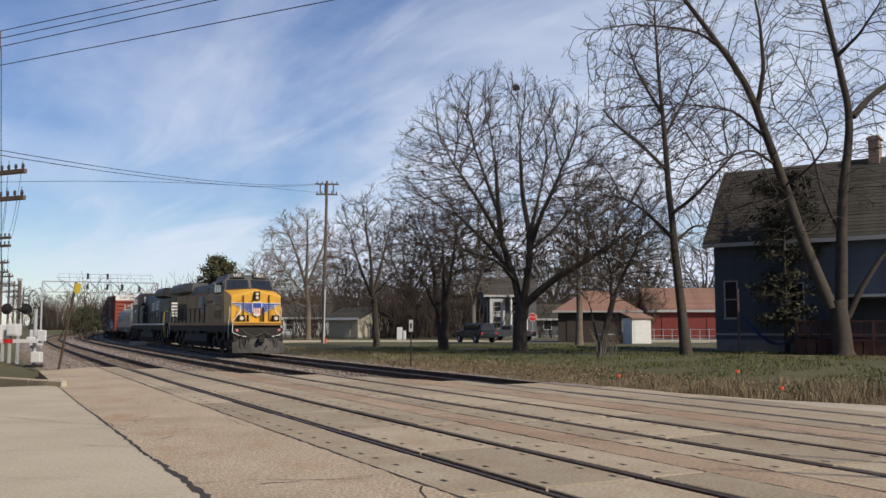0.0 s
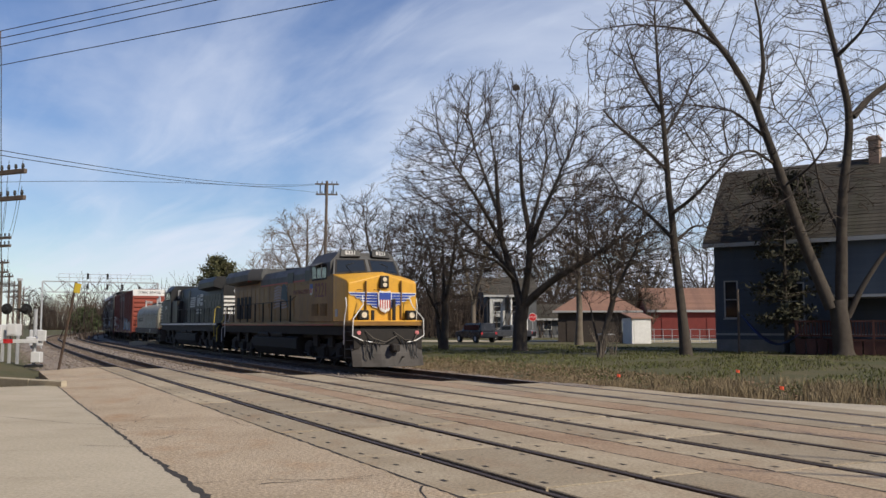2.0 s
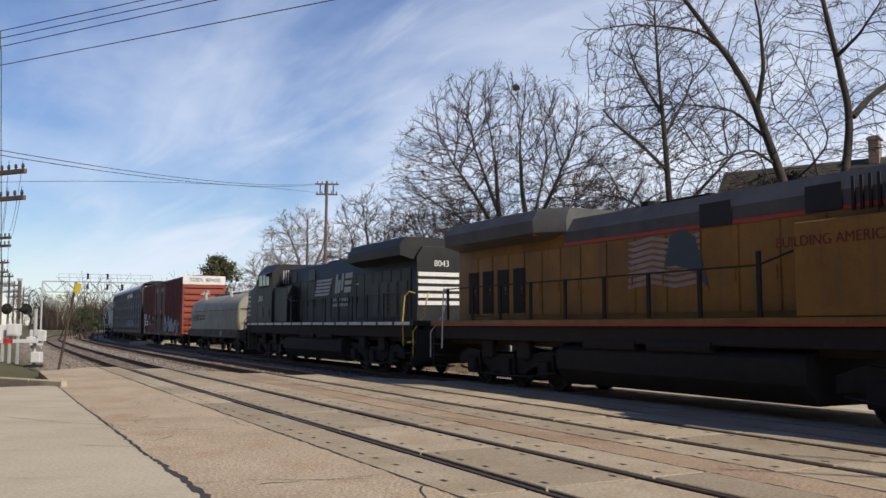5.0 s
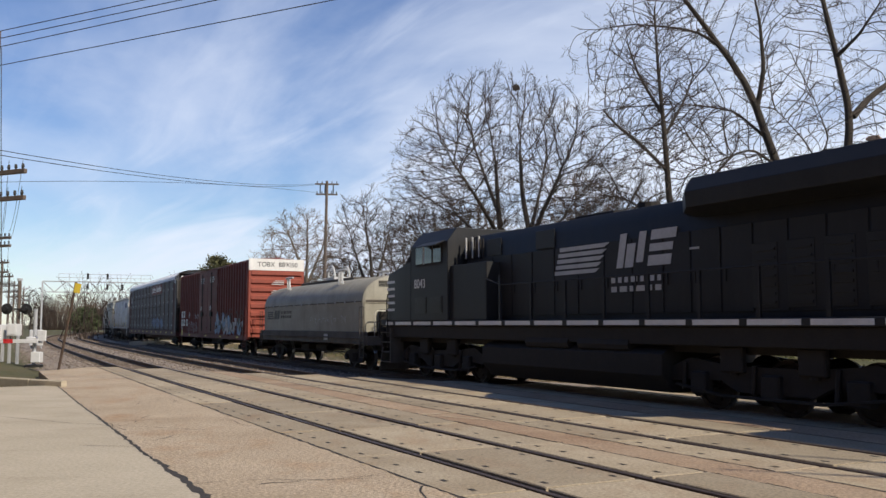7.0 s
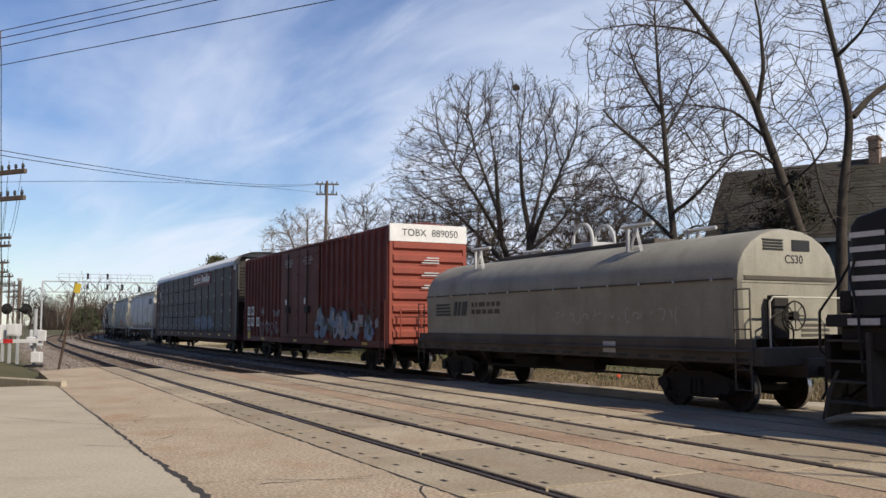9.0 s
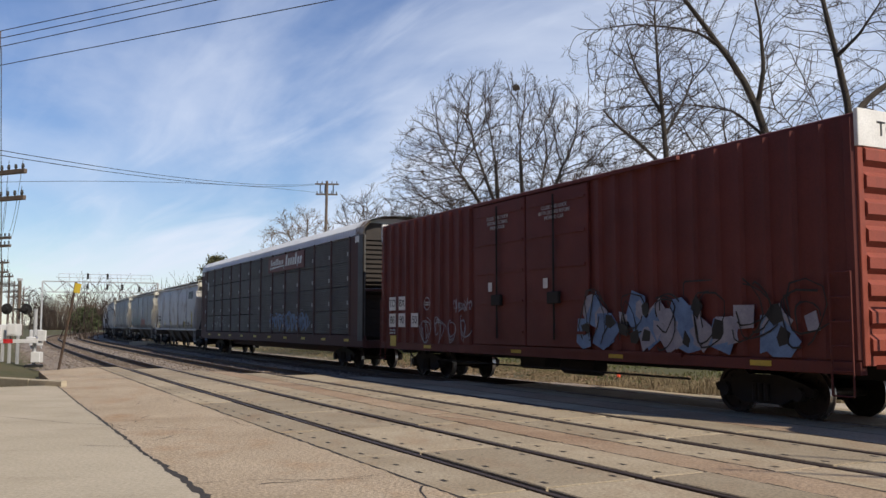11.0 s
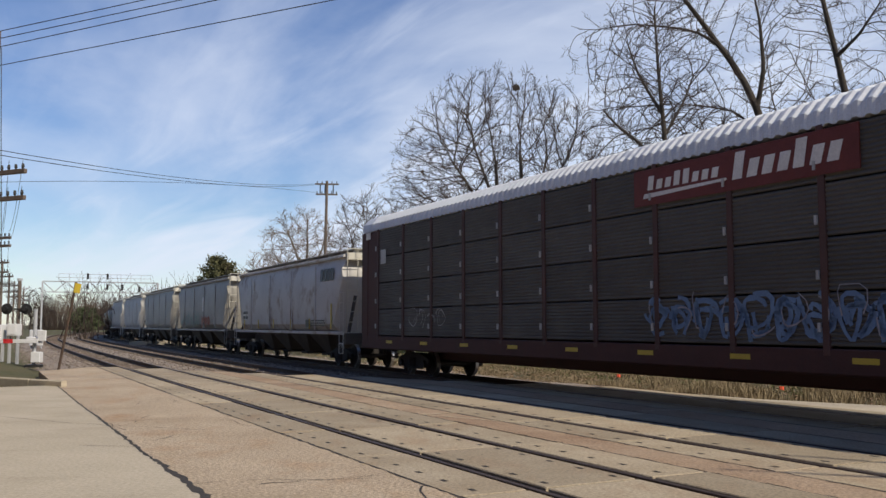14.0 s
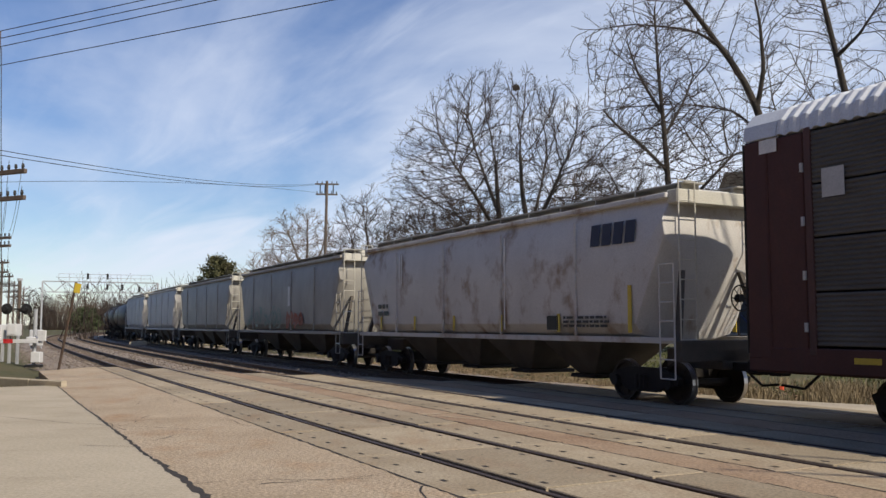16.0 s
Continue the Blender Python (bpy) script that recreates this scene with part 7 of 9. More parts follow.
    bare_tree("massive bare old tree with two great leaders", (21.11, 47.48), [
        ([(0.06, 0.00, -0.12), (-0.01, 0.00, 1.19), (-0.19, 0.00, 2.98)], 0.533, 0.444),
        ([(-0.50, 0.00, 2.53), (-1.16, 0.20, 4.49), (-1.99, 0.40, 7.10), (-2.70, 0.50, 9.42), (-3.46, 0.50, 11.59), (-4.25, 0.30, 14.20), (-5.73, 0.00, 16.47), (-6.87, -0.30, 17.63), (-8.25, -0.50, 19.44)], 0.340, 0.104),
        ([(-0.02, 0.00, 2.68), (0.05, -0.20, 5.37), (0.01, -0.40, 8.06), (0.43, -0.50, 10.78), (0.74, -0.50, 12.76), (0.23, -0.60, 14.74), (-0.37, -0.80, 17.15), (-0.96, -1.00, 19.87)], 0.326, 0.104),
        ([(0.80, -0.50, 12.76), (1.90, -0.20, 13.92), (3.26, 0.00, 14.91), (4.87, 0.50, 17.58)], 0.192, 0.074),
        ([(0.32, 0.00, 2.08), (1.15, -0.30, 3.86), (2.11, -0.60, 5.49), (3.59, -1.00, 6.79)], 0.178, 0.059),
        ([(-4.03, 0.30, 13.42), (-3.81, -0.30, 15.44), (-4.06, -0.60, 17.84), (-4.59, -1.00, 19.87)], 0.148, 0.037),
        ([(-3.63, 0.50, 11.91), (-5.03, 1.00, 13.44), (-6.72, 1.60, 13.90), (-8.51, 2.00, 14.10)], 0.089, 0.015),
        ([(-5.58, 0.00, 16.31), (-6.85, 0.80, 17.84), (-8.57, 1.40, 18.37), (-10.65, 2.00, 18.74), (-12.84, 2.40, 18.38), (-13.78, 2.60, 18.78)], 0.089, 0.011),
        ([(0.04, -0.30, 6.26), (-0.51, 1.00, 9.19), (-0.58, 1.40, 11.15), (-1.54, 2.00, 12.87), (-2.32, 2.40, 13.94)], 0.096, 0.015),
        ([(-3.07, 0.50, 10.35), (-4.86, -1.00, 10.92), (-6.85, -1.60, 10.12), (-8.73, -2.00, 9.45)], 0.089, 0.015),
        ([(-0.12, -0.80, 15.91), (0.57, -2.00, 16.75), (1.32, -3.00, 18.19)], 0.118, 0.030),
        ([(-2.71, 0.50, 9.11), (-1.92, -1.00, 9.78), (-1.11, -2.00, 11.07), (-2.12, -2.50, 13.32)], 0.074, 0.015)],
        [(2.0, 0.8, 52, 0.05), (1.8, 0.4, 46, 0.04)], seed=8, rmin=0.009,
        fill=([((-6.5, 0.5, 15.5), (7.6, 5.5, 6.0)), ((1.0, 0.0, 16.0), (6.0, 5.5, 7.0)), ((-3.0, 0.0, 10.5), (7.0, 4.5, 4.5))], 4200, 0.34, 6.0), short=1.0)
    # trees beyond, between the yards
    rr = random.Random(5)
    for (bx, h, sp, r, seed, tan) in BACK_TREES:
        limbs = vase(rr, h * rr.uniform(0.22, 0.34), sp, h, 6, r)
        bare_tree("bare yard tree among other trees" if not tan else "pale bare tree among other trees", bx, limbs, [(2.0, 1.3, 42, 0.15), (1.6, 0.7, 40, 0.1)], None, None, seed, "bark_light" if tan else "bark", "twig_tan" if tan else "twig", rmin=0.024,
                  fill=([((0, 0, h * 0.62), (sp * 0.95, sp * 0.95, h * 0.35))], 1200, 0.5, h * 0.22, 0.034))
    # a tree beside the road whose shade falls on the crossing
    bare_tree("bare roadside tree beside the crossing", (13.8, 6.0), vase(rng, 3.0, 3.4, 10.5, 6, 0.3), [(1.2, 2.2, 45, 0.15), (2.0, 1.1, 45, 0.12), (2.2, 0.6, 42, 0.1)], (0, 0, 7), (4.2, 4.2, 4.5), 31)


def leafy(label, base, z0, h, spread, mt, seed, count=5000, size=0.16, cone=0.5, name="conifer", category="tree", trunk=0.2):
    """An evergreen: a trunk with tiers of drooping twigs set with small leaf clumps."""
    rng = np.random.default_rng(seed)
    root = thing(name, label, category, pose(base[0], base[1], ground_z(*base)))
    V, Q = tubes(np.array([[(0, 0, -0.1), (0, 0, h * 0.5), (0.1, 0, h * 0.97)]], float), np.array([[trunk, trunk * 0.6, 0.03]]), 8)
    tr = new("trunk", np_mesh("trunk", V, Q, [M["bark"]])); tr.parent = root
    nb = 90
    hz = z0 + (h - z0) * rng.random(nb) ** 0.8
    az = rng.random(nb) * 2 * np.pi
    f = (hz - z0) / (h - z0)
    ln = spread * ((1 - f) ** cone + 0.12) * np.where(f < 0.15, 0.75, 1) * rng.uniform(0.6, 1.12, nb)
    tip = np.stack([np.cos(az) * ln, np.sin(az) * ln, hz + ln * rng.uniform(-0.05, 0.3, nb)], 1)
    st = np.stack([az * 0, az * 0, hz], 1)
    V, Q = tubes(np.stack([st, (st + tip) / 2, tip], 1), np.tile([[0.05, 0.03, 0.012]], (nb, 1)), 4)
    br = new("crown_frame", np_mesh("crown_frame", V, Q, [M["bark"]])); br.parent = root
    who = rng.integers(0, nb, count)
    t = rng.random(count) ** 0.6
    c = st[who] * (1 - t[:, None]) + tip[who] * t[:, None] + rng.normal(scale=spread * 0.075, size=(count, 3))
    s = size * rng.uniform(0.5, 1.4, count)[:, None]
    a, b = rng.normal(size=(count, 3)), rng.normal(size=(count, 3))
    a /= np.linalg.norm(a, axis=1, keepdims=True); b /= np.linalg.norm(b, axis=1, keepdims=True)
    V = np.stack([c - a * s, c - b * s * 0.5, c + a * s, c + b * s * 0.5], 1).reshape(-1, 3)
    cr = new("crown", np_mesh("crown", V, np.arange(count * 4).reshape(-1, 4), [M[mt]])); cr.parent = root
    return root


build_trees()
leafy("dark green conifer with ragged crown", (-29.4, 118), 3, 10.3, 3.7, "needle", 3, 9000, 0.2, 0.42)
leafy("dark rounded evergreen shrub", (-84, 210), 0.2, 5.2, 3.6, "evergreen", 4, 9000, 0.3, 0.25, "evergreen_shrub", "shrub")
leafy("dark evergreen beside the tracks", (-52, 92), 0.2, 4.5, 3.0, "evergreen", 6, 7000, 0.25, 0.25, "evergreen_shrub", "shrub")
leafy("dark evergreen beside the tracks", (-58, 98), 0.2, 5.0, 3.4, "evergreen", 7, 7000, 0.25, 0.25, "evergreen_shrub", "shrub")


# ---- buildings, poles, signals and other things of the place ----
M["siding"] = mat("blue_siding", (0.085, 0.105, 0.13), (0.07, 0.088, 0.11), 0.7, scale=1.2, rand=0.05, bump=0.05)
M["shingle"] = mat("roof_shingle", (0.07, 0.062, 0.05), (0.048, 0.043, 0.035), 0.95, scale=1.5, fine=25, bump=0.5, bump_scale=30, streak=(0.05, 0.06, 0.03), streak_amount=0.5, streak_scale=(1, 1, 0.6), rand=0.16)
M["shingle_red"] = mat("roof_red", (0.26, 0.145, 0.10), (0.20, 0.115, 0.085), 0.95, scale=1.5, fine=20, bump=0.4, rand=0.1)
M["trim"] = mat("pale_trim", (0.42, 0.42, 0.41), (0.35, 0.35, 0.34), 0.6, bump=0.03)
M["foundation"] = mat("foundation", (0.24, 0.24, 0.235), (0.18, 0.18, 0.175), 0.9, scale=2, bump=0.2)
M["deck_wood"] = mat("deck_wood", (0.13, 0.055, 0.04), (0.09, 0.042, 0.033), 0.85, scale=3, rand=0.15, bump=0.2)
M["brick_chimney"] = mat("chimney_brick", (0.33, 0.24, 0.18), (0.26, 0.18, 0.14), 0.9, scale=4, bump=0.4)
M["barn"] = mat("barn_red", (0.20, 0.035, 0.028), (0.15, 0.03, 0.025), 0.8, scale=1.5, bump=0.1)
M["brown_wall"] = mat("brown_wall", (0.055, 0.042, 0.034), (0.04, 0.032, 0.027), 0.85, scale=1.5, bump=0.1)
M["beige"] = mat("beige_siding", (0.44, 0.40, 0.30), (0.38, 0.34, 0.26), 0.8, scale=1.5, bump=0.08)
M["grey_wall"] = mat("grey_wall", (0.11, 0.115, 0.12), (0.085, 0.088, 0.095), 0.8, scale=1.5, bump=0.08)
M["pole_wood"] = mat("pole_wood", (0.15, 0.115, 0.09), (0.10, 0.078, 0.062), 0.9, scale=3, bump=0.4, streak=(0.06, 0.045, 0.035), streak_amount=0.6, streak_scale=(10, 10, 0.6))
M["wire"] = mat("wire", (0.03, 0.03, 0.032), (0.045, 0.045, 0.045), 0.6, bump=0)
M["galvanised"] = mat("galvanised_steel", (0.46, 0.47, 0.48), (0.38, 0.39, 0.40), 0.5, metal=0.15, scale=3, bump=0.03)
M["signal_black"] = mat("signal_black", (0.015, 0.015, 0.016), (0.025, 0.025, 0.025), 0.5, bump=0)
M["cabinet_white"] = mat("cabinet_white", (0.66, 0.66, 0.65), (0.56, 0.56, 0.55), 0.5, scale=2, bump=0.02)
M["stop_red"] = mat("sign_red", (0.55, 0.03, 0.035), (0.5, 0.03, 0.035), 0.4, bump=0)
M["orange"] = mat("orange_flag", (0.80, 0.10, 0.04), (0.7, 0.10, 0.04), 0.6, bump=0)
M["car_dark"] = mat("car_paint", (0.022, 0.024, 0.028), (0.03, 0.03, 0.034), 0.25, bump=0)
M["car_grey"] = mat("car_paint_grey", (0.10, 0.105, 0.115), (0.085, 0.09, 0.10), 0.3, bump=0)
M["tyre"] = mat("tyre", (0.02, 0.02, 0.02), (0.03, 0.03, 0.03), 0.9, bump=0.1)
M["hammock"] = mat("hammock_blue", (0.02, 0.04, 0.14), (0.018, 0.035, 0.11), 0.8, bump=0.1)
M["sky_block_dark"] = mat("unseen_wall_brick", (0.085, 0.055, 0.045), (0.065, 0.045, 0.04), 0.9, scale=1.5, bump=0.3)


def gable_house(root, L, D, H, ridge, wall, roof, over=0.45, zf=0.5, siding=True):
    """Walls L long (x) and D deep (y) with a gable roof whose ridge runs along x. The front faces -y."""
    m = Mesh()
    m.box(0, L, 0, D, -0.3, zf)
    part("foundation", m, M["foundation"], root)
    t = 0.2
    m = Mesh().box(0, L, 0.0, t, zf, H)
    part("wall", m, wall, root)
    part("wall", Mesh().box(0, L, D - t, D, zf, H), wall, root)
    for x0, x1 in ((0, t), (L - t, L)):
        prof = [(t, zf), (D - t, zf), (D - t, H), (D / 2, ridge - 0.12), (t, H)]
        part("wall", Mesh().loft([[(x0, a, b) for a, b in prof], [(x1, a, b) for a, b in prof]]), wall, root)
    if siding:
        z = zf + 0.05
        base = None
        while z < H - 0.05:
            if base is None:
                base = Mesh().loft([[(0, -0.006, 0), (L, -0.006, 0), (L, -0.030, 0.0), (0, -0.030, 0.0)], [(0, -0.002, 0.155), (L, -0.002, 0.155), (L, -0.010, 0.155), (0, -0.010, 0.155)]]).obj("siding_board", wall)
                ob = base
            else:
                ob = new("siding_board", base.data)
            ob.parent = root
            ob.matrix_local = pose(0, 0, z)
            z += 0.16
    slope = (ridge - H) / (D / 2)
    for sg in (0, 1):
        y_e = -over if sg == 0 else D + over
        z_e = H - over * slope
        m = Mesh()
        r0 = [(-over, y_e, z_e), (-over, D / 2, ridge), (-over, D / 2, ridge + 0.16), (-over, y_e, z_e + 0.16)]
        m.loft([r0, [(L + over, b, c) for _, b, c in r0]])
        rf = part("roof", m, roof, root, "shingle roof slope")
        if sg == 0:
            # courses of shingles, each lapping the one below
            n = max(6, int(math.hypot(D / 2 + over, ridge - z_e) / 0.28))
            dy, dz = (D / 2 - y_e) / n, (ridge - z_e) / n
            base = None
            for i in range(n):
                if base is None:
                    nrm = Vector((0, -dz, dy)).normalized()
                    a0, b0 = Vector((0, 0, 0.165)), Vector((0, dy * 1.02, 0.165 + dz * 1.02))
                    u = nrm * 0.022
                    ln = L + 2 * over
                    q = [a0 + u, b0 + u * 0.2, b0, a0]
                    base = Mesh().loft([[(0, p.y, p.z) for p in q], [(ln, p.y, p.z) for p in q]]).obj("shingle_course", roof)
                    ob = base
                else:
                    ob = new("shingle_course", base.data)
                ob.parent = rf
                ob.matrix_local = pose(-over, y_e + dy * i, z_e + dz * i)
        part("fascia", Mesh().box(-over, L + over, y_e - 0.02 if sg == 0 else y_e, y_e if sg == 0 else y_e + 0.02, z_e - 0.08, z_e + 0.16), M["trim"], root)
    return root


def window(root, x, z, w, h, y=0.0, frame_mat=None):
    fm = frame_mat or M["trim"]
    m = Mesh()
    m.box(x, x + w, y - 0.07, y - 0.012, z, z + 0.08); m.box(x, x + w, y - 0.07, y - 0.012, z + h - 0.08, z + h)
    m.box(x, x + 0.08, y - 0.07, y - 0.012, z + 0.08, z + h - 0.08); m.box(x + w - 0.08, x + w, y - 0.07, y - 0.012, z + 0.08, z + h - 0.08)
    m.box(x + 0.08, x + w - 0.08, y - 0.06, y - 0.012, z + h / 2 - 0.025, z + h / 2 + 0.025)
    wn_ = part("window", m, fm, root, "sash window with pale frame")
    part("pane", Mesh().box(x + 0.08, x + w - 0.08, y - 0.035, y - 0.028, z + 0.08, z + h - 0.08), M["glass"], wn_)
    part("sill", Mesh().box(x - 0.06, x + w + 0.06, y - 0.12, y - 0.03, z - 0.05, z), fm, wn_)


def build_blue_house():
    a = math.degrees(math.atan2(-0.593, 0.805))
    x, y = 16.75, 55.0
    g = ground_z(x, y)
    root = thing("house", "blue sided two-storey house with steep shingle roof", "house", pose(x, y, g, 0, 0, a))
    H = 7.15 - g
    gable_house(root, 14.5, 7.6, H, 11.55 - g, M["siding"], M["shingle"], 0.55, 0.75)
    window(root, 0.55, 2.0, 0.85, 2.3)
    window(root, 4.3, 1.9, 0.95, 2.2)
    window(root, 10.2, 4.9, 1.2, 1.9)
    window(root, 12.0, 4.9, 1.2, 1.9)
    part("corner_board", Mesh().box(-0.02, 0.14, -0.05, 0.0, 0.75, H), M["siding"], root)
    part("belt_board", Mesh().box(0, 14.5, -0.06, -0.03, 1.0, 1.12), M["trim"], root)
    m = Mesh()
    m.box(8.3, 8.9, 3.4, 4.2, 10.6 - g, 13.0 - g, 0.02)
    m.box(8.22, 8.98, 3.32, 4.28, 12.75 - g, 12.9 - g)
    part("chimney", m, M["brick_chimney"], root, "narrow buff brick chimney")
    # red-brown deck with railing
    deck = thing("deck", "red-brown wooden deck with slatted railing", "deck", pose(x, y, g, 0, 0, a))
    m = Mesh().box(5.4, 13.5, -3.0, -0.05, 0.75, 0.86)
    part("floorboards", m, M["deck_wood"], deck)
    for i in range(7):
        xx = 5.5 + i * 1.3
        part("post", Mesh().box(xx - 0.06, xx + 0.06, -3.0, -2.88, -0.2, 1.9), M["deck_wood"], deck)
    for z in (1.0, 1.78):
        part("rail", Mesh().box(5.4, 13.5, -2.99, -2.9, z, z + 0.08), M["deck_wood"], deck)
    base = None
    for i in range(52):
        xx = 5.6 + i * 0.152
        if base is None:
            base = Mesh().box(-0.025, 0.025, -2.97, -2.93, 1.08, 1.78).obj("slat", M["deck_wood"]); ob = base
        else:
            ob = new("slat", base.data)
        ob.parent = deck
        ob.matrix_local = pose(xx, 0, 0)
    for i in range(14):
        part("skirt_board", Mesh().box(5.45 + i * 0.575, 5.95 + i * 0.575, -2.98, -2.95, -0.1, 0.74), M["deck_wood"], deck)
    m = Mesh().box(7.4, 13.5, -3.0, 0.0, 3.1, 3.25)
    part("canopy", m, M["trim"], deck, "pale porch roof edge")
    for xx in (7.6, 10.3, 13.2):
        part("porch_post", Mesh().box(xx - 0.05, xx + 0.05, -2.95, -2.85, 0.86, 3.1), M["trim"], deck)
    # hammock
    hm = thing("hammock", "blue hammock slung between post and deck", "hammock", pose(x, y, g, 0, 0, a))
    rows = []
    for k in range(13):
        u = k / 12
        xx = 2.6 + 3.4 * u
        zz = 2.3 - 1.0 * u - 1.35 * math.sin(math.pi * u) * (0.75 + 0.25 * u)
        wd = 0.06 + 0.42 * math.sin(math.pi * u)
        rows.append([(xx, -3.6 - wd, zz + 0.15 * wd), (xx, -3.6, zz - 0.1 * wd), (xx, -3.6 + wd, zz + 0.15 * wd), (xx, -3.6, zz - 0.1 * wd + 0.03)])
    part("cloth", Mesh().loft(rows), M["hammock"], hm, smooth=True)
    part("post", Mesh().tube([(2.55, -3.6, -0.1), (2.55, -3.6, 3.6)], 0.07, 8), M["pole_wood"], hm)


def build_far_buildings():
    x, y = 10.85, 84.58
    g = ground_z(x, y)
    r = thing("garage", "dark brown garage with reddish hipped roof", "garage", pose(x, y, g, 0, 0, -8))
    w = 7.3
    part("wall", Mesh().box(0, w, 0, 6, 0, 3.0), M["brown_wall"], r)
    m = Mesh()
    e = [(-0.5, -0.5, 2.9), (w + 0.5, -0.5, 2.9), (w + 0.5, 6.5, 2.9), (-0.5, 6.5, 2.9)]
    rd = [(2.6, 2.6, 4.9), (w - 2.6, 2.6, 4.9), (w - 2.6, 3.4, 4.9), (2.6, 3.4, 4.9)]
    m.loft([e, rd])
    part("roof", m, M["shingle_red"], r, "weathered reddish hipped roof")
    part("fascia", Mesh().box(-0.52, w + 0.52, -0.54, -0.5, 2.78, 2.95), M["trim"], r)
    window(r, 5.9, 1.0, 0.9, 1.2)
    part("door", Mesh().box(0.8, 4.0, -0.06, 0, 0.05, 2.3), M["brown_wall"], r, "brown garage door")
    x, y = 16.23, 77.04
    sh = thing("shed", "small bright white shed", "shed", pose(x, y, ground_z(x, y), 0, 0, 12))
    part("wall", Mesh().box(0, 1.75, 0, 2.0, 0, 2.2), M["white_paint"], sh)
    part("roof", Mesh().loft([[(-0.1, -0.15, 2.15), (-0.1, 2.1, 2.6), (-0.1, 2.1, 2.7), (-0.1, -0.15, 2.25)], [(1.9, -0.15, 2.15), (1.9, 2.1, 2.6), (1.9, 2.1, 2.7), (1.9, -0.15, 2.25)]]), M["shingle_red"], sh)
    part("door", Mesh().box(0.2, 1.5, -0.03, 0, 0.05, 2.05), M["white_paint"], sh)
    x, y = 22.51, 97.26
    b = thing("barn", "long red barn with faded rusty roof", "barn", pose(x, y, ground_z(x, y), 0, 0, -3))
    gable_house(b, 13.0, 8.0, 3.3, 5.6, M["barn"], M["shingle_red"], 0.4, 0.2, False)
    for k in (1.2, 6.0, 10.2):
        part("sliding_door", Mesh().box(k, k + 1.6, -0.06, 0.0, 0.2, 2.4), M["barn"], b)
    x, y = 5.38, 109.59
    h = thing("house", "grey two-storey house with white columned porch", "house", pose(x, y, ground_z(x, y), 0, 0, 8))
    gable_house(h, 6.2, 7.0, 5.4, 7.4, M["grey_wall"], M["shingle"], 0.5, 0.5, False)
    window(h, 2.9, 3.2, 0.9, 1.4)
    part("bay_wall", Mesh().box(0.3, 2.2, -0.3, -0.02, 0.3, 4.9), M["dirty_white"], h, "pale sunlit bay")
    window(h, 0.75, 1.2, 0.95, 1.5, -0.3); window(h, 0.75, 3.2, 0.95, 1.3, -0.3)
    for k in (2.7, 4.6):
        part("column", Mesh().tube([(k, -1.4, 0.2), (k, -1.4, 5.0)], [0.17, 0.14], 12), M["white_paint"], h, "tall white column")
    part("porch_roof", Mesh().box(2.4, 5.6, -1.7, 0.0, 5.0, 5.25), M["trim"], h)
    x, y = -13.93, 109.59
    gq = thing("garage", "beige garage with pale gable trim", "garage", pose(x, y, ground_z(x, y), 0, 0, -35))
    gable_house(gq, 4.6, 6.0, 2.5, 3.6, M["beige"], M["shingle"], 0.4, 0.15, False)
    part("eave_board", Mesh().box(-0.45, 5.05, -0.5, -0.42, 2.2, 2.4), M["white_paint"], gq)
    part("door", Mesh().box(0.6, 3.4, -0.06, 0.0, 0.1, 2.1), M["beige"], gq)
    x, y = -22.00, 119.72
    hq = thing("house", "small pale bungalow behind the trees", "house", pose(x, y, ground_z(x, y), 0, 0, 5))
    gable_house(hq, 7.0, 6.0, 2.7, 4.3, M["dirty_white"], M["shingle"], 0.4, 0.3, False)
    window(hq, 1.0, 1.0, 1.1, 1.3); window(hq, 4.2, 1.0, 1.1, 1.3)
    x, y = -9.21, 155.68
    hq = thing("house", "low brown bungalow behind the trees", "house", pose(x, y, ground_z(x, y), 0, 0, -4))
    gable_house(hq, 11.0, 6.0, 2.5, 3.9, M["brown_wall"], M["shingle"], 0.4, 0.3, False)
    window(hq, 2.0, 1.0, 1.3, 1.2); window(hq, 8.0, 1.0, 1.3, 1.2)
    x, y = 11.59, 114.43
    hq = thing("house", "low grey house with dark porch", "house", pose(x, y, ground_z(x, y), 0, 0, 4))
    gable_house(hq, 6.0, 6.0, 2.6, 4.2, M["grey_wall"], M["shingle"], 0.6, 0.3, False)
    window(hq, 1.2, 1.0, 1.1, 1.2)
    # plain unseen wall added behind the viewer to cut low sky light
    m = Mesh()
    slab(m, -75, 45, 25, 30, -0.2, 13.5, step=20)
    tagged(m.obj("wall_behind", M["sky_block_dark"]), "unseen plain dark wall added to block low sky light", "wall", kind="structure")


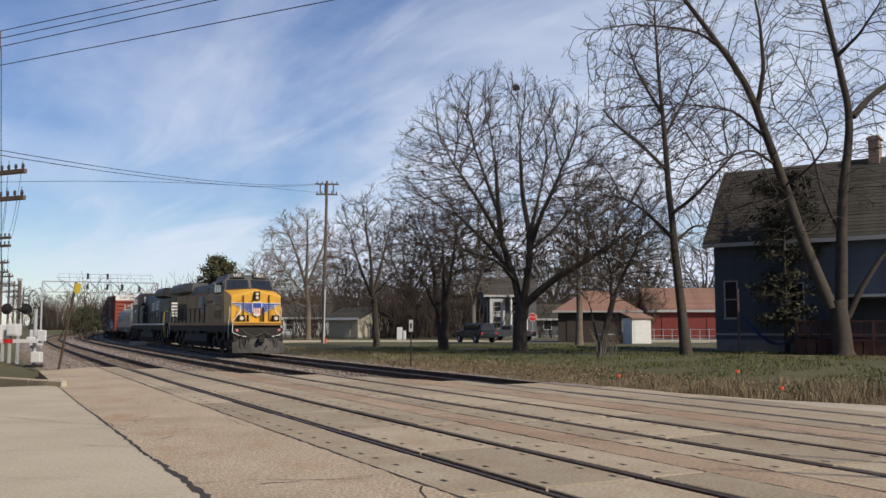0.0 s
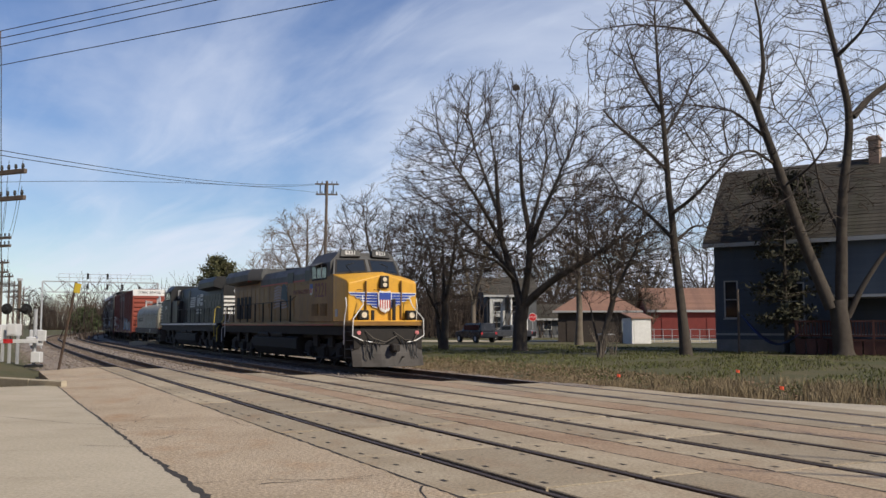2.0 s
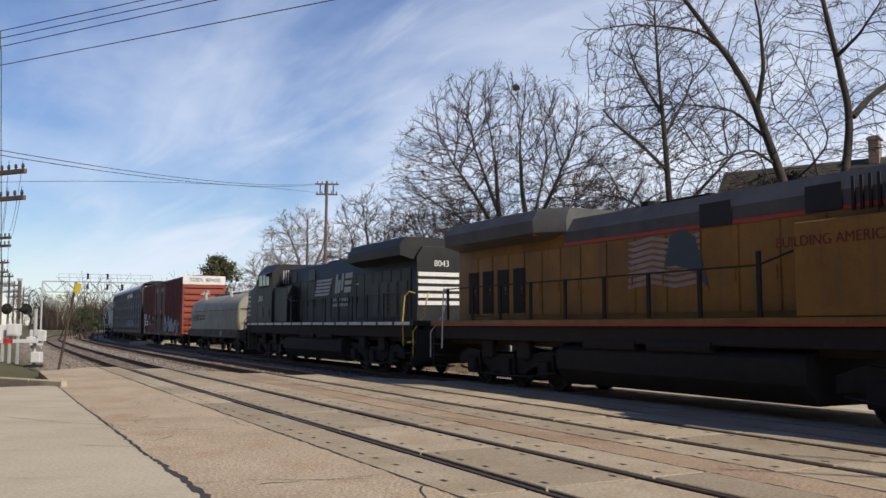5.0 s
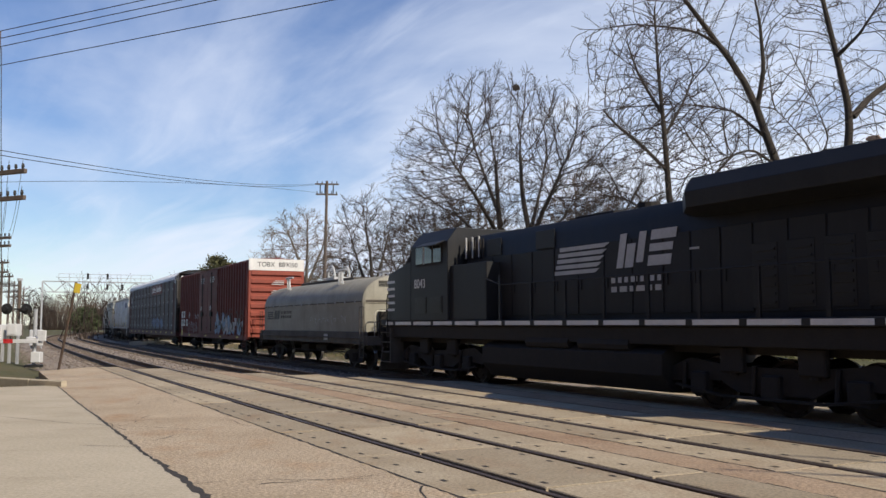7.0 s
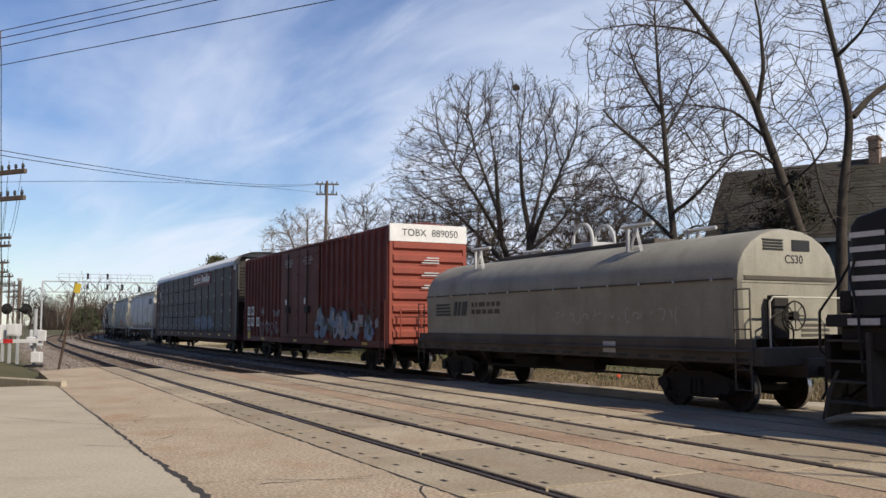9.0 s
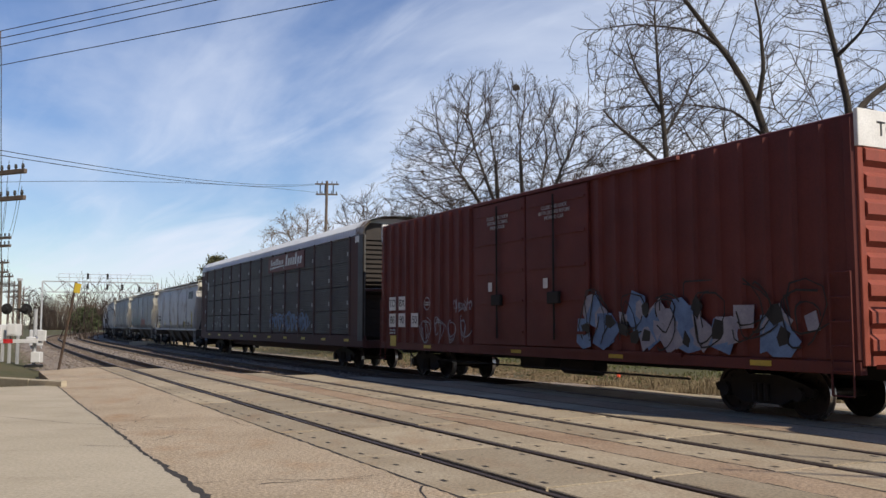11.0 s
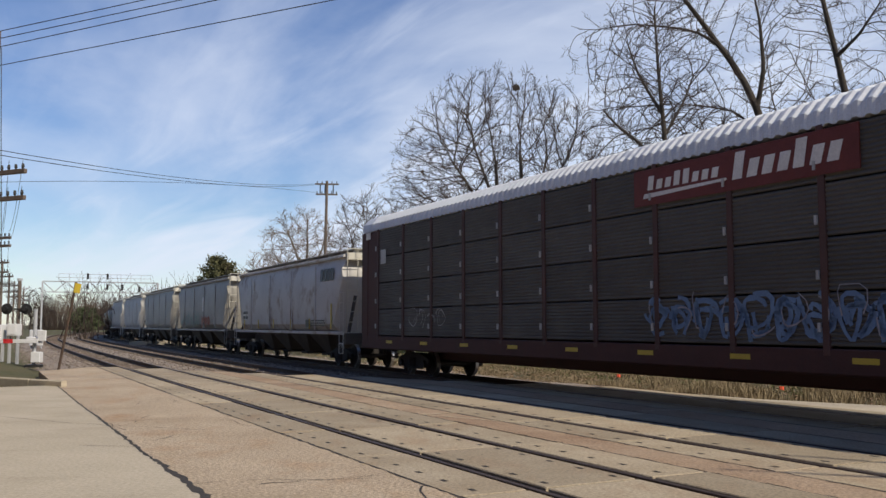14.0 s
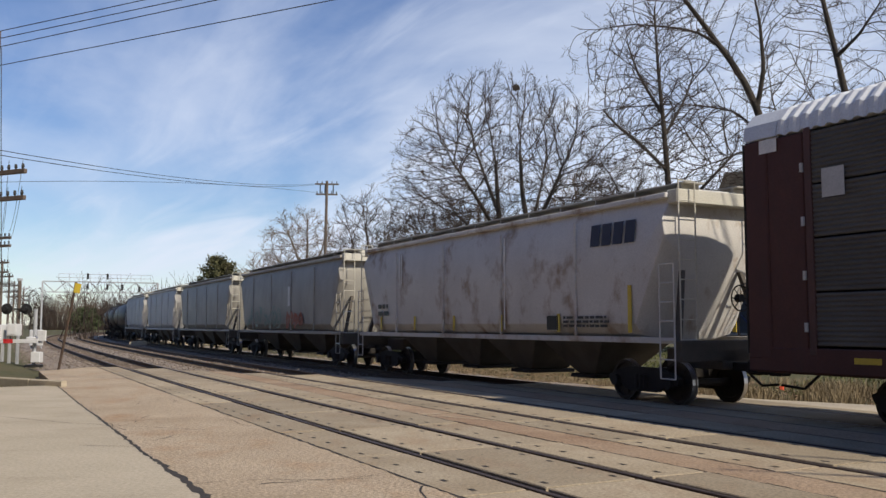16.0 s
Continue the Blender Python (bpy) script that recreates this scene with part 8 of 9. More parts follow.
def build_street():
    m = Mesh()
    v = []
    for x in range(-30, 81, 5):
        y0 = 86.5 + 0.02 * x
        v += [(x, y0, 0.13), (x, y0 + 6.5, 0.13), (x, y0 + 6.5, -0.2), (x, y0, -0.2)]
    n = len(v) // 4
    m.loft([v[4 * i:4 * i + 4] for i in range(n)])
    tagged(m.obj("street", M["concrete"]), "pale concrete side street beyond the lawn", "street", kind="structure")
    m = Mesh()
    m.loft([[track(s, 13.6 + (30 - s) * 0.0, -0.02), track(s, 24, -0.02), track(s, 24, 0.02), track(s, 13.6, 0.02)] for s in (29, 36)])
    tagged(m.obj("sidewalk", M["concrete"]), "pale concrete walk across the verge", "pavement", kind="structure")
    m = Mesh()
    m.loft([[track(s, 14.0, -0.02), track(s, 60, -0.02), track(s, 60, 0.012), track(s, 14.0, 0.012)] for s in (45, 66)])
    tagged(m.obj("side_road", M["concrete"]), "pale side road beside the tracks", "road", kind="structure")


def crossarm(root, z, y0, y1, n=5):
    a = part("crossarm", Mesh().box(-0.06, 0.06, y0, y1, z - 0.07, z + 0.07, 0.01), M["pole_wood"], root)
    for i in range(n):
        y = y0 + 0.12 + (y1 - y0 - 0.24) * i / (n - 1)
        part("insulator", Mesh().tube([(0, y, z + 0.07), (0, y, z + 0.13), (0, y, z + 0.2), (0, y, z + 0.26)], [0.02, 0.055, 0.06, 0.03], 8), M["signal_black"], a)
    return a


def utility_pole(x, y, h, label, arms, lean=0.0, turn=0.0, r=0.15):
    root = thing("utility_pole", label, "utility pole", pose(x, y, ground_z(x, y) - 0.1, 0, lean, turn))
    part("post", Mesh().tube([(0, 0, 0), (0, 0, h * 0.5), (0, 0, h)], [r, r * 0.85, r * 0.7], 12), M["pole_wood"], root)
    for z, a, b, n in arms:
        crossarm(root, z, a, b, n)
    return root


def wire(a, b, sag, r=0.012, label="overhead wire sagging between poles"):
    pts = []
    for k in range(25):
        u = k / 24
        p = Vector(a).lerp(Vector(b), u)
        p.z -= sag * 4 * u * (1 - u)
        pts.append(p)
    tagged(Mesh().tube(pts, r, 5).obj("overhead_wire", M["wire"]), label, "wire", "overhead wires")


def build_poles():
    x, y = -10.97, 81.91
    p = utility_pole(x, y, 15.05, "tall wooden utility pole with double crossarms", [], 0.9, 0, 0.17)
    for z, hw in ((14.75, 1.1), (13.8, 1.0)):
        part("crossarm", Mesh().box(-hw, hw, -0.06, 0.06, z - 0.07, z + 0.07, 0.01), M["pole_wood"], p)
        for k in (-0.9, -0.45, 0.45, 0.9):
            part("insulator", Mesh().tube([(k, 0, z + 0.07), (k, 0, z + 0.28)], [0.05, 0.03], 8), M["signal_black"], p)
    for k in (-0.6, -0.15, 0.6):
        part("fuse", Mesh().box(k - 0.05, k + 0.05, -0.12, -0.05, 13.9, 14.65), M["signal_black"], p)
    part("conduit", Mesh().tube([(0.12, -0.2, 0), (0.12, -0.2, 5.0)], 0.06, 8), M["cabinet_white"], p, "pale conduit")
    part("marker_sleeve", Mesh().tube([(0.3, -0.2, 0), (0.28, -0.2, 0.55)], 0.09, 8), M["orange"], p, "orange base marker")
    # the pole line along the near side of the tracks
    specs = [(-14.3, 28.0, 11.25, (6.62, 5.79)), (-24.4, 48.0, 9.0, (6.5, 6.07)), (-33.7, 67.0, 8.0, (6.5, 5.8)), (-42.0, 85.0, 8.0, (6.5, 5.8)), (-50.5, 104.0, 8.0, (6.5, 5.8)), (-59.5, 124.0, 8.0, (6.5, 5.8)), (-68.0, 145.0, 8.0, (6.5, 5.8))]
    utility_pole(26.0, 7.5, 11.5, "wooden utility pole beside the road", [(10.8, -1.2, 1.2, 4)], 0, 60)
    for i, (px, py, h, arms) in enumerate(specs):
        p = utility_pole(px, py, h, "weathered wooden pole with insulated crossarms", [], 0, -24)
        for z in arms:
            a = part("crossarm", Mesh().box(-1.5, 1.5, -0.06, 0.06, z - 0.07, z + 0.07, 0.01), M["pole_wood"], p)
            for k in range(10):
                xx = -1.38 + k * 0.306
                part("insulator", Mesh().tube([(xx, 0, z + 0.07), (xx, 0, z + 0.14), (xx, 0, z + 0.24)], [0.02, 0.05, 0.035], 7), M["signal_black"], a)
    for i in range(len(specs) - 1):
        a, b = specs[i], specs[i + 1]
        for k in (-1.38, -0.77, 0.15, 0.77, 1.38):
            for z0, z1 in zip(a[3], b[3]):
                wire((a[0] + k * 0.91, a[1] - k * 0.41, z0 + 0.22), (b[0] + k * 0.91, b[1] - k * 0.41, z1 + 0.22), 0.5, 0.008)
    # service wires across the sky
    for (ax, ay, az), (bx, by, bz), sag in WIRES:
        wire((ax, ay, az), (bx, by, bz), sag, 0.014)
    # a thin cable hanging straight down beside the pole line
    tagged(Mesh().tube([(-14.66, 29.0, 10.9), (-14.55, 29.0, 8.0), (-14.33, 29.0, 3.0)], 0.014, 5).obj("hanging_cable", M["wire"]), "thin dark cable hanging from overhead wires", "cable")


def build_gantry():
    c0, c1 = track(115, 9.8), track(115, -5.2)
    d = (c1 - c0)
    L = d.length
    root = thing("signal_bridge", "galvanised steel lattice signal bridge over the tracks", "signal bridge", pose(c0.x, c0.y, -0.1, 0, 0, math.degrees(math.atan2(d.y, d.x))))
    z0, z1 = 6.3, 7.75
    for x in (0, L):
        for yy in (-0.45, 0.45):
            part("leg", Mesh().box(x - 0.1, x + 0.1, yy - 0.1, yy + 0.1, 0, z1), M["galvanised"], root)
        m = Mesh()
        for k in range(8):
            z = 0.4 + k * 0.8
            m.tube([(x, -0.45, z), (x, 0.45, z + 0.8)], 0.04, 4)
        part("leg_lacing", m, M["galvanised"], root)
    for yy in (-0.45, 0.45):
        for z in (z0, z1):
            part("chord", Mesh().box(0, L, yy - 0.05, yy + 0.05, z - 0.05, z + 0.05), M["galvanised"], root)
        n = 10
        for k in range(n):
            xa, xb = L * k / n, L * (k + 1) / n
            part("diagonal", Mesh().tube([(xa, yy, z0 if k % 2 else z1), (xb, yy, z1 if k % 2 else z0)], 0.045, 4), M["galvanised"], root)
    part("walkway", Mesh().box(0, L, -0.35, 0.35, z1 + 0.02, z1 + 0.06), M["galvanised"], root)
    for z in (z1 + 0.55, z1 + 1.05):
        part("handrail", Mesh().tube([(2.0, -0.5, z), (L - 1.0, -0.5, z)], 0.03, 5), M["galvanised"], root)
    for k in range(10):
        part("rail_post", Mesh().tube([(2.0 + (L - 3) * k / 9, -0.5, z1), (2.0 + (L - 3) * k / 9, -0.5, z1 + 1.05)], 0.03, 5), M["galvanised"], root)
    for x, z in ((L * 0.38, z0 + 0.75), (L * 0.55, z0 + 0.75), (L * 0.68, z0 + 0.75), (L * 0.83, z0 + 0.5), (L * 0.38, z1 + 0.75), (L * 0.55, z1 + 0.75)):
        s = part("signal_head", Mesh().box(x - 0.14, x + 0.14, -0.8, -0.55, z - 0.4, z + 0.4, 0.03), M["signal_black"], root, "black signal head")
        part("visor", Mesh().tube([(x, -0.8, z + 0.2), (x, -1.05, z + 0.2)], 0.14, 10), M["signal_black"], s)


def build_signals():
    # gate mechanism with counterweight and lowered arm
    x, y = -19.08, 41.98
    g = thing("crossing_gate", "white crossing gate mechanism with lowered striped arm", "crossing gate", pose(x, y, ground_z(x, y)))
    part("base", Mesh().box(-0.32, 0.32, -0.3, 0.3, 0, 0.16, 0.02), M["signal_black"], g)
    part("mast", Mesh().tube([(0, 0, 0.1), (0, 0, 2.75)], 0.085, 10), M["galvanised"], g)
    part("cabinet", Mesh().box(-0.08, 0.34, -0.2, 0.2, 0.25, 0.75, 0.02), M["cabinet_white"], g, "white junction box", bevel=0.01)
    part("gear_case", Mesh().box(-0.3, 0.32, -0.25, 0.25, 1.15, 1.45, 0.03), M["cabinet_white"], g, "white gear case", bevel=0.02)
    part("counterweight", Mesh().box(0.25, 0.65, -0.32, -0.22, 1.25, 1.75, 0.02), M["cabinet_white"], g, "white counterweight plate")
    arm = part("gate_arm", Mesh().box(-7.5, 0.3, -0.36, -0.30, 1.16, 1.34, 0.01), M["cabinet_white"], g, "striped gate arm")
    for k in range(9):
        part("stripe", Mesh().box(-1.3 - k * 0.8, -0.85 - k * 0.8, -0.366, -0.294, 1.155, 1.345), M["stop_red"], arm)
    # flasher mast behind
    x, y = -23.03, 48.63
    f = thing("crossing_signal", "crossing signal mast with paired black flashers", "railway signal", pose(x, y, ground_z(x, y)))
    part("mast", Mesh().tube([(0, 0, 0), (0, 0, 4.4)], 0.09, 10), M["pole_wood"], f)
    part("cross_bar", Mesh().tube([(-0.75, -0.12, 2.85), (0.75, -0.12, 2.85)], 0.035, 6), M["signal_black"], f)
    for k in (-0.55, 0.5):
        d = part("flasher", Mesh().disc((k, -0.2, 2.85), (0, 1, 0), 0.30, 0.04, 20), M["signal_black"], f, "round black flasher board")
        part("lamp", Mesh().tube([(k, -0.22, 2.85), (k, -0.42, 2.85)], 0.12, 12), M["signal_black"], d)
    part("bell", Mesh().disc((0, 0, 4.45), (0, 0, 1), 0.14, 0.12, 12), M["galvanised"], f)
    part("top_bar", Mesh().tube([(-0.35, 0, 3.95), (0.5, 0, 3.95)], 0.03, 5), M["galvanised"], f)
    # equipment cases
    for (cx, cy, w, h, zz) in CASES:
        c = thing("equipment_case", "white metal signal equipment case on legs", "cabinet", pose(cx, cy, ground_z(cx, cy)), "signal cases")
        part("body", Mesh().box(-w / 2, w / 2, -0.3, 0.3, zz, zz + h, 0.02), M["cabinet_white"], c, bevel=0.015)
        part("door", Mesh().box(-w / 2 + 0.06, w / 2 - 0.06, -0.325, -0.3, zz + 0.08, zz + h - 0.08), M["cabinet_white"], c)
        for k in (-w / 2 + 0.05, w / 2 - 0.05):
            part("leg", Mesh().box(k - 0.04, k + 0.04, -0.1, 0.1, 0, zz), M["galvanised"], c)
    # leaning post with a yellow plate
    x, y = -16.00, 37.43
    p = thing("leaning_post", "leaning dark steel post with small yellow plate", "post", pose(x, y, ground_z(x, y), 0, 9.5, 0))
    part("post", Mesh().tube([(0, 0, -0.1), (0, 0, 3.85)], 0.055, 8), M["rail"], p)
    part("plate", Mesh().box(0.0, 0.26, -0.08, -0.06, 3.4, 3.8), M["yellow_mark"], p, "small yellow plate")
    # kerb on the lot's edge
    k = thing("kerb", "broken pale concrete kerb beside a grass strip", "kerb", kind="structure")
    a = Vector((*(-10.60, 25.42), 0)); b = Vector((*(-14.95, 28.27), 0))
    d = (b - a).normalized(); nn = Vector((-d.y, d.x, 0))
    L = (b - a).length
    pos = 0.0
    rr = random.Random(2)
    while pos < L:
        ln = min(rr.choice((1.6, 2.2, 2.6)), L - pos)
        m = Mesh()
        q0, q1 = a + d * pos, a + d * (pos + ln - 0.04)
        prof = [(0.0, -0.1), (0.0, 0.13), (0.03, 0.16), (0.15, 0.16), (0.18, 0.13), (0.18, -0.1)]
        m.loft([[(q.x + nn.x * u, q.y + nn.y * u, v) for u, v in prof] for q in (q0, q1)])
        part("kerb_stone", m, M["concrete"], k)
        pos += ln
    # signs in the grass
    x, y = -1.51, 42.35
    s = thing("trackside_sign", "small white trackside sign on a dark post", "sign", pose(x, y, ground_z(x, y)))
    part("post", Mesh().tube([(0, 0, 0), (0, 0, 2.2)], 0.035, 6), M["signal_black"], s)
    pl = part("plate", Mesh().box(-0.09, 0.09, -0.05, -0.035, 1.65, 2.2), M["dirty_white"], s, "narrow white plate")
    part("plate_bar", Mesh().box(-0.05, 0.05, -0.056, -0.05, 1.8, 2.05), M["loco_grey"], pl)
    x, y = 9.73, 97.26
    s = thing("stop_sign", "red octagonal stop sign on a post", "sign", pose(x, y, ground_z(x, y)))
    part("post", Mesh().tube([(0, 0.05, 0), (0, 0.05, 3.1)], 0.04, 6), M["galvanised"], s)
    oc = lambda r, yy: [(r * math.cos(math.pi * (k + 0.5) / 4), yy, 2.45 + r * math.sin(math.pi * (k + 0.5) / 4)) for k in range(8)]
    part("rim", Mesh().loft([oc(0.46, 0.0), oc(0.46, -0.02)]), M["white_paint"], s)
    pl = part("plate", Mesh().loft([oc(0.42, -0.02), oc(0.42, -0.03)]), M["stop_red"], s, "red octagon")
    lettering("word", "STOP", 0.3, M["white_paint"], pl, Matrix.Translation((0, -0.034, 2.45)) @ pose(0, 0, 0, 90, 0, 0), "white letters")
    part("street_plate", Mesh().box(-0.35, 0.35, 0.0, 0.02, 2.98, 3.12), M["grey_wall"], s)
    # white utility boxes on the lawn
    x, y = -4.65, 97.26
    u = thing("utility_box", "pair of white utility pedestals on the lawn", "utility box", pose(x, y, ground_z(x, y)))
    part("pedestal", Mesh().box(-0.35, 0.25, -0.25, 0.25, 0, 1.35, 0.03), M["cabinet_white"], u)
    part("pedestal", Mesh().box(0.35, 0.65, -0.25, 0.25, 0, 1.0, 0.03), M["cabinet_white"], u)
    # marker flags by the verge
    for px, py in FLAGS:
        q = thing("marker_flag", "small orange-red marker flag on a wire", "flag", pose(px, py, ground_z(px, py)), "marker flags")
        part("wire", Mesh().tube([(0, 0, 0), (0, 0, 0.34)], 0.006, 4), M["wire"], q)
        part("cloth", Mesh().loft([[(0, 0, 0.25), (0, 0.004, 0.25), (0, 0.004, 0.34), (0, 0, 0.34)], [(0.07, -0.02, 0.24), (0.07, -0.016, 0.24), (0.07, -0.016, 0.33), (0.07, -0.02, 0.33)], [(0.12, 0.01, 0.23), (0.12, 0.014, 0.23), (0.12, 0.014, 0.32), (0.12, 0.01, 0.32)]]), M["orange"], q)
    # bird bath and post near the shrubs
    x, y = 9.16, 50.79
    b = thing("bird_feeder", "weathered pale wooden feeder table on a post", "bird feeder", pose(x, y, ground_z(x, y)))
    part("post", Mesh().box(-0.06, 0.06, -0.06, 0.06, 0, 1.5), M["dirty_white"], b)
    part("tray", Mesh().box(-0.5, 0.5, -0.3, 0.3, 1.05, 1.13), M["dirty_white"], b)
    # chain-link fence
    f = thing("fence", "low grey wire fence with thin posts", "fence")
    x0, y0 = 18.44, 81.91
    x1, y1 = 24.37, 79.40
    for i in range(9):
        xx, yy = x0 + (x1 - x0) * i / 8, y0 + (y1 - y0) * i / 8
        part("post", Mesh().tube([(xx, yy, 0), (xx, yy, 1.35)], 0.035, 6), M["galvanised"], f)
    for z in (0.15, 0.75, 1.32):
        part("rail", Mesh().tube([(x0, y0, z), (x1, y1, z)], 0.022, 5), M["galvanised"], f)
    part("low_wall", Mesh().box(x0, x1, y0 + 0.3, y0 + 0.5, 0, 0.25), M["concrete"], f, "pale low kerb")


def parked_car(px, py, turn, label, tall, paint, pickup=False):
    root = thing("parked_car", label, "car", pose(px, py, 0.13, 0, 0, turn), "parked cars")
    L = 2.35
    m = Mesh()
    low = [(-L, 0.45), (-L, 0.95), (-L + 0.15, 1.05), (L - 1.0, 1.05), (L - 0.15, 0.95), (L, 0.8), (L, 0.45)]
    m.loft([[(a, -0.9, b) for a, b in low], [(a, 0.9, b) for a, b in low]])
    part("body", m, M[paint], root, bevel=0.05)
    m = Mesh()
    back = -L + (1.9 if pickup else 0.1)
    top = [(back, 1.05), (back + 0.12, tall), (L - 1.75, tall), (L - 1.15, 1.05)]
    m.loft([[(a, -0.82 + (b - 1.05) * 0.15, b) for a, b in top], [(a, 0.82 - (b - 1.05) * 0.15, b) for a, b in top]])
    part("cabin", m, M[paint], root, bevel=0.04)
    for sg in (1, -1):
        m = Mesh().box(back + 0.3, L - 1.6, sg * 0.80, sg * 0.825, 1.12, tall - 0.14)
        part("window", m, M["glass"], root)
        for k in (-L + 0.85, L - 0.85):
            w = part("wheel", Mesh().disc((k, sg * 0.82, 0.36), (0, 1, 0), 0.36, 0.24, 16), M["tyre"], root)
            part("rim", Mesh().disc((k, sg * 0.945, 0.36), (0, 1, 0), 0.2, 0.02, 12), M["galvanised"], w)
        part("tail_light", Mesh().box(-L - 0.01, -L + 0.05, sg * 0.65, sg * 0.85, 0.75, 0.95), M["stop_red"], root)
        part("headlight", Mesh().box(L - 0.06, L + 0.01, sg * 0.6, sg * 0.85, 0.7, 0.85), M["lamp_off"], root)


def scatter():
    """Grass, litter and weeds along the verge and on the lawn."""
    rng = np.random.default_rng(9)

    def place(n, s0, s1, l0, l1, dens=1.0):
        s = rng.uniform(s0, s1, n)
        lt = l0 + (l1 - l0) * rng.random(n) ** dens
        q = np.interp(s, TS, T_Q)
        x = np.interp(s, TS, T_X) - lt * np.cos(q)
        y = np.interp(s, TS, T_Y) + lt * np.sin(q)
        z = np.interp(-lt, [0, 3.0, 4.6, 9, 16], [-0.28, -0.28, -0.2, -0.02, 0.1])
        left = lt > 0
        z = np.where(left, np.interp(lt, [12.5, 14, 30], [-0.28, -0.04, -0.02]), z)
        return np.stack([x, y, z], 1), s, lt

    def blades(name, label, c, h, w, lean, mt, cat="grass"):
        n = len(c)
        a = rng.random(n) * 2 * np.pi
        u = np.stack([np.cos(a), np.sin(a), a * 0], 1)
        tip = c + np.stack([rng.normal(scale=lean, size=n) * h, rng.normal(scale=lean, size=n) * h, h], 1)
        mid = c + (tip - c) * 0.55 + np.stack([a * 0, a * 0, h * 0.08], 1)
        V = np.stack([c - u * w[:, None], c + u * w[:, None], mid + u * w[:, None] * 0.7, tip, mid - u * w[:, None] * 0.7], 1).reshape(-1, 3)
        k = np.arange(n)[:, None] * 5
        tri = np.concatenate([k + np.array([[0, 1, 2]]), k + np.array([[0, 2, 4]]), k + np.array([[4, 2, 3]])])
        tagged(new(name, np_mesh(name, V, tri, [M[mt]])), label, cat, kind="stuff")

    # tall dry grass between road edge and lawn: denser in clumps
    c, s, lt = place(70000, -9, 22, -8.5, -3.0, 0.8)
    edge = np.interp(s, [-9, -6, -4.5, -2, 0, 22], [-5.2, -4.0, -3.3, -2.3, -2.6, -3.2])
    cl = np.array([noise.noise((p[0] * 0.8, p[1] * 0.8, 3.0)) for p in c])
    keep = (lt < edge - 0.1) & (cl > -0.12 + 0.4 * rng.random(len(c))) & (lt > -6.0 - 2.5 * rng.random(len(c)))
    c = c[keep]
    near = np.clip((-3.0 - lt[keep]) / 4, 0, 1)
    h = rng.uniform(0.12, 0.42, len(c)) * np.interp(s[keep], [-2, 3, 8], [1.15, 0.7, 0.32])
    blades("tall_dry_grass", "tall dry tan grass along the verge", c, h, rng.uniform(0.006, 0.014, len(c)), 0.28, "blade")
    # shorter green grass on the lawn
    c, s, lt = place(45000, -14, 45, -30, -5.0, 0.75)
    cl = np.array([noise.noise((p[0] * 0.3, p[1] * 0.3, 9.0)) for p in c])
    c = c[cl > -0.3 + 0.3 * rng.random(len(c))]
    blades("lawn_grass", "short green grass on the lawn", c, rng.uniform(0.05, 0.13, len(c)), rng.uniform(0.012, 0.025, len(c)), 0.4, "greenblade")
    # dry grass by the ballast on both sides
    c, s, lt = place(7000, 8, 80, -8, -4.0, 1.2)
    blades("trackside_weeds", "sparse dry weeds beside the ballast", c, rng.uniform(0.05, 0.2, len(c)), rng.uniform(0.008, 0.016, len(c)), 0.35, "blade")
    c, s, lt = place(9000, 12, 16, 14.5, 24, 1.0)
    blades("strip_grass", "short green grass strip behind the kerb", c, rng.uniform(0.05, 0.12, len(c)), rng.uniform(0.01, 0.02, len(c)), 0.4, "greenblade")
    # leaf litter
    c, s, lt = place(16000, -7, 26, -7.5, -2.0, 0.9)
    edge = np.interp(s, [-9, -6, -4.5, -2, 0, 4, 22], [-5.2, -4.0, -3.3, -2.3, -1.9, -1.9, -2.6])
    c = c[lt < edge]
    n = len(c)
    a = rng.random(n) * 6.28
    r = rng.uniform(0.02, 0.055, n)[:, None]
    u = np.stack([np.cos(a), np.sin(a), rng.uniform(-0.5, 0.5, n)], 1) * r
    v = np.stack([-np.sin(a), np.cos(a), rng.uniform(-0.5, 0.5, n)], 1) * r * 0.6
    c = c + np.array([0, 0, 0.05])
    V = np.stack([c - u, c - v, c + u, c + v], 1).reshape(-1, 3)
    tagged(new("leaf_litter", np_mesh("leaf_litter", V, np.arange(n * 4).reshape(-1, 4), [M["leaf_litter"]])), "dry brown leaf litter on the verge", "leaf litter", kind="stuff")


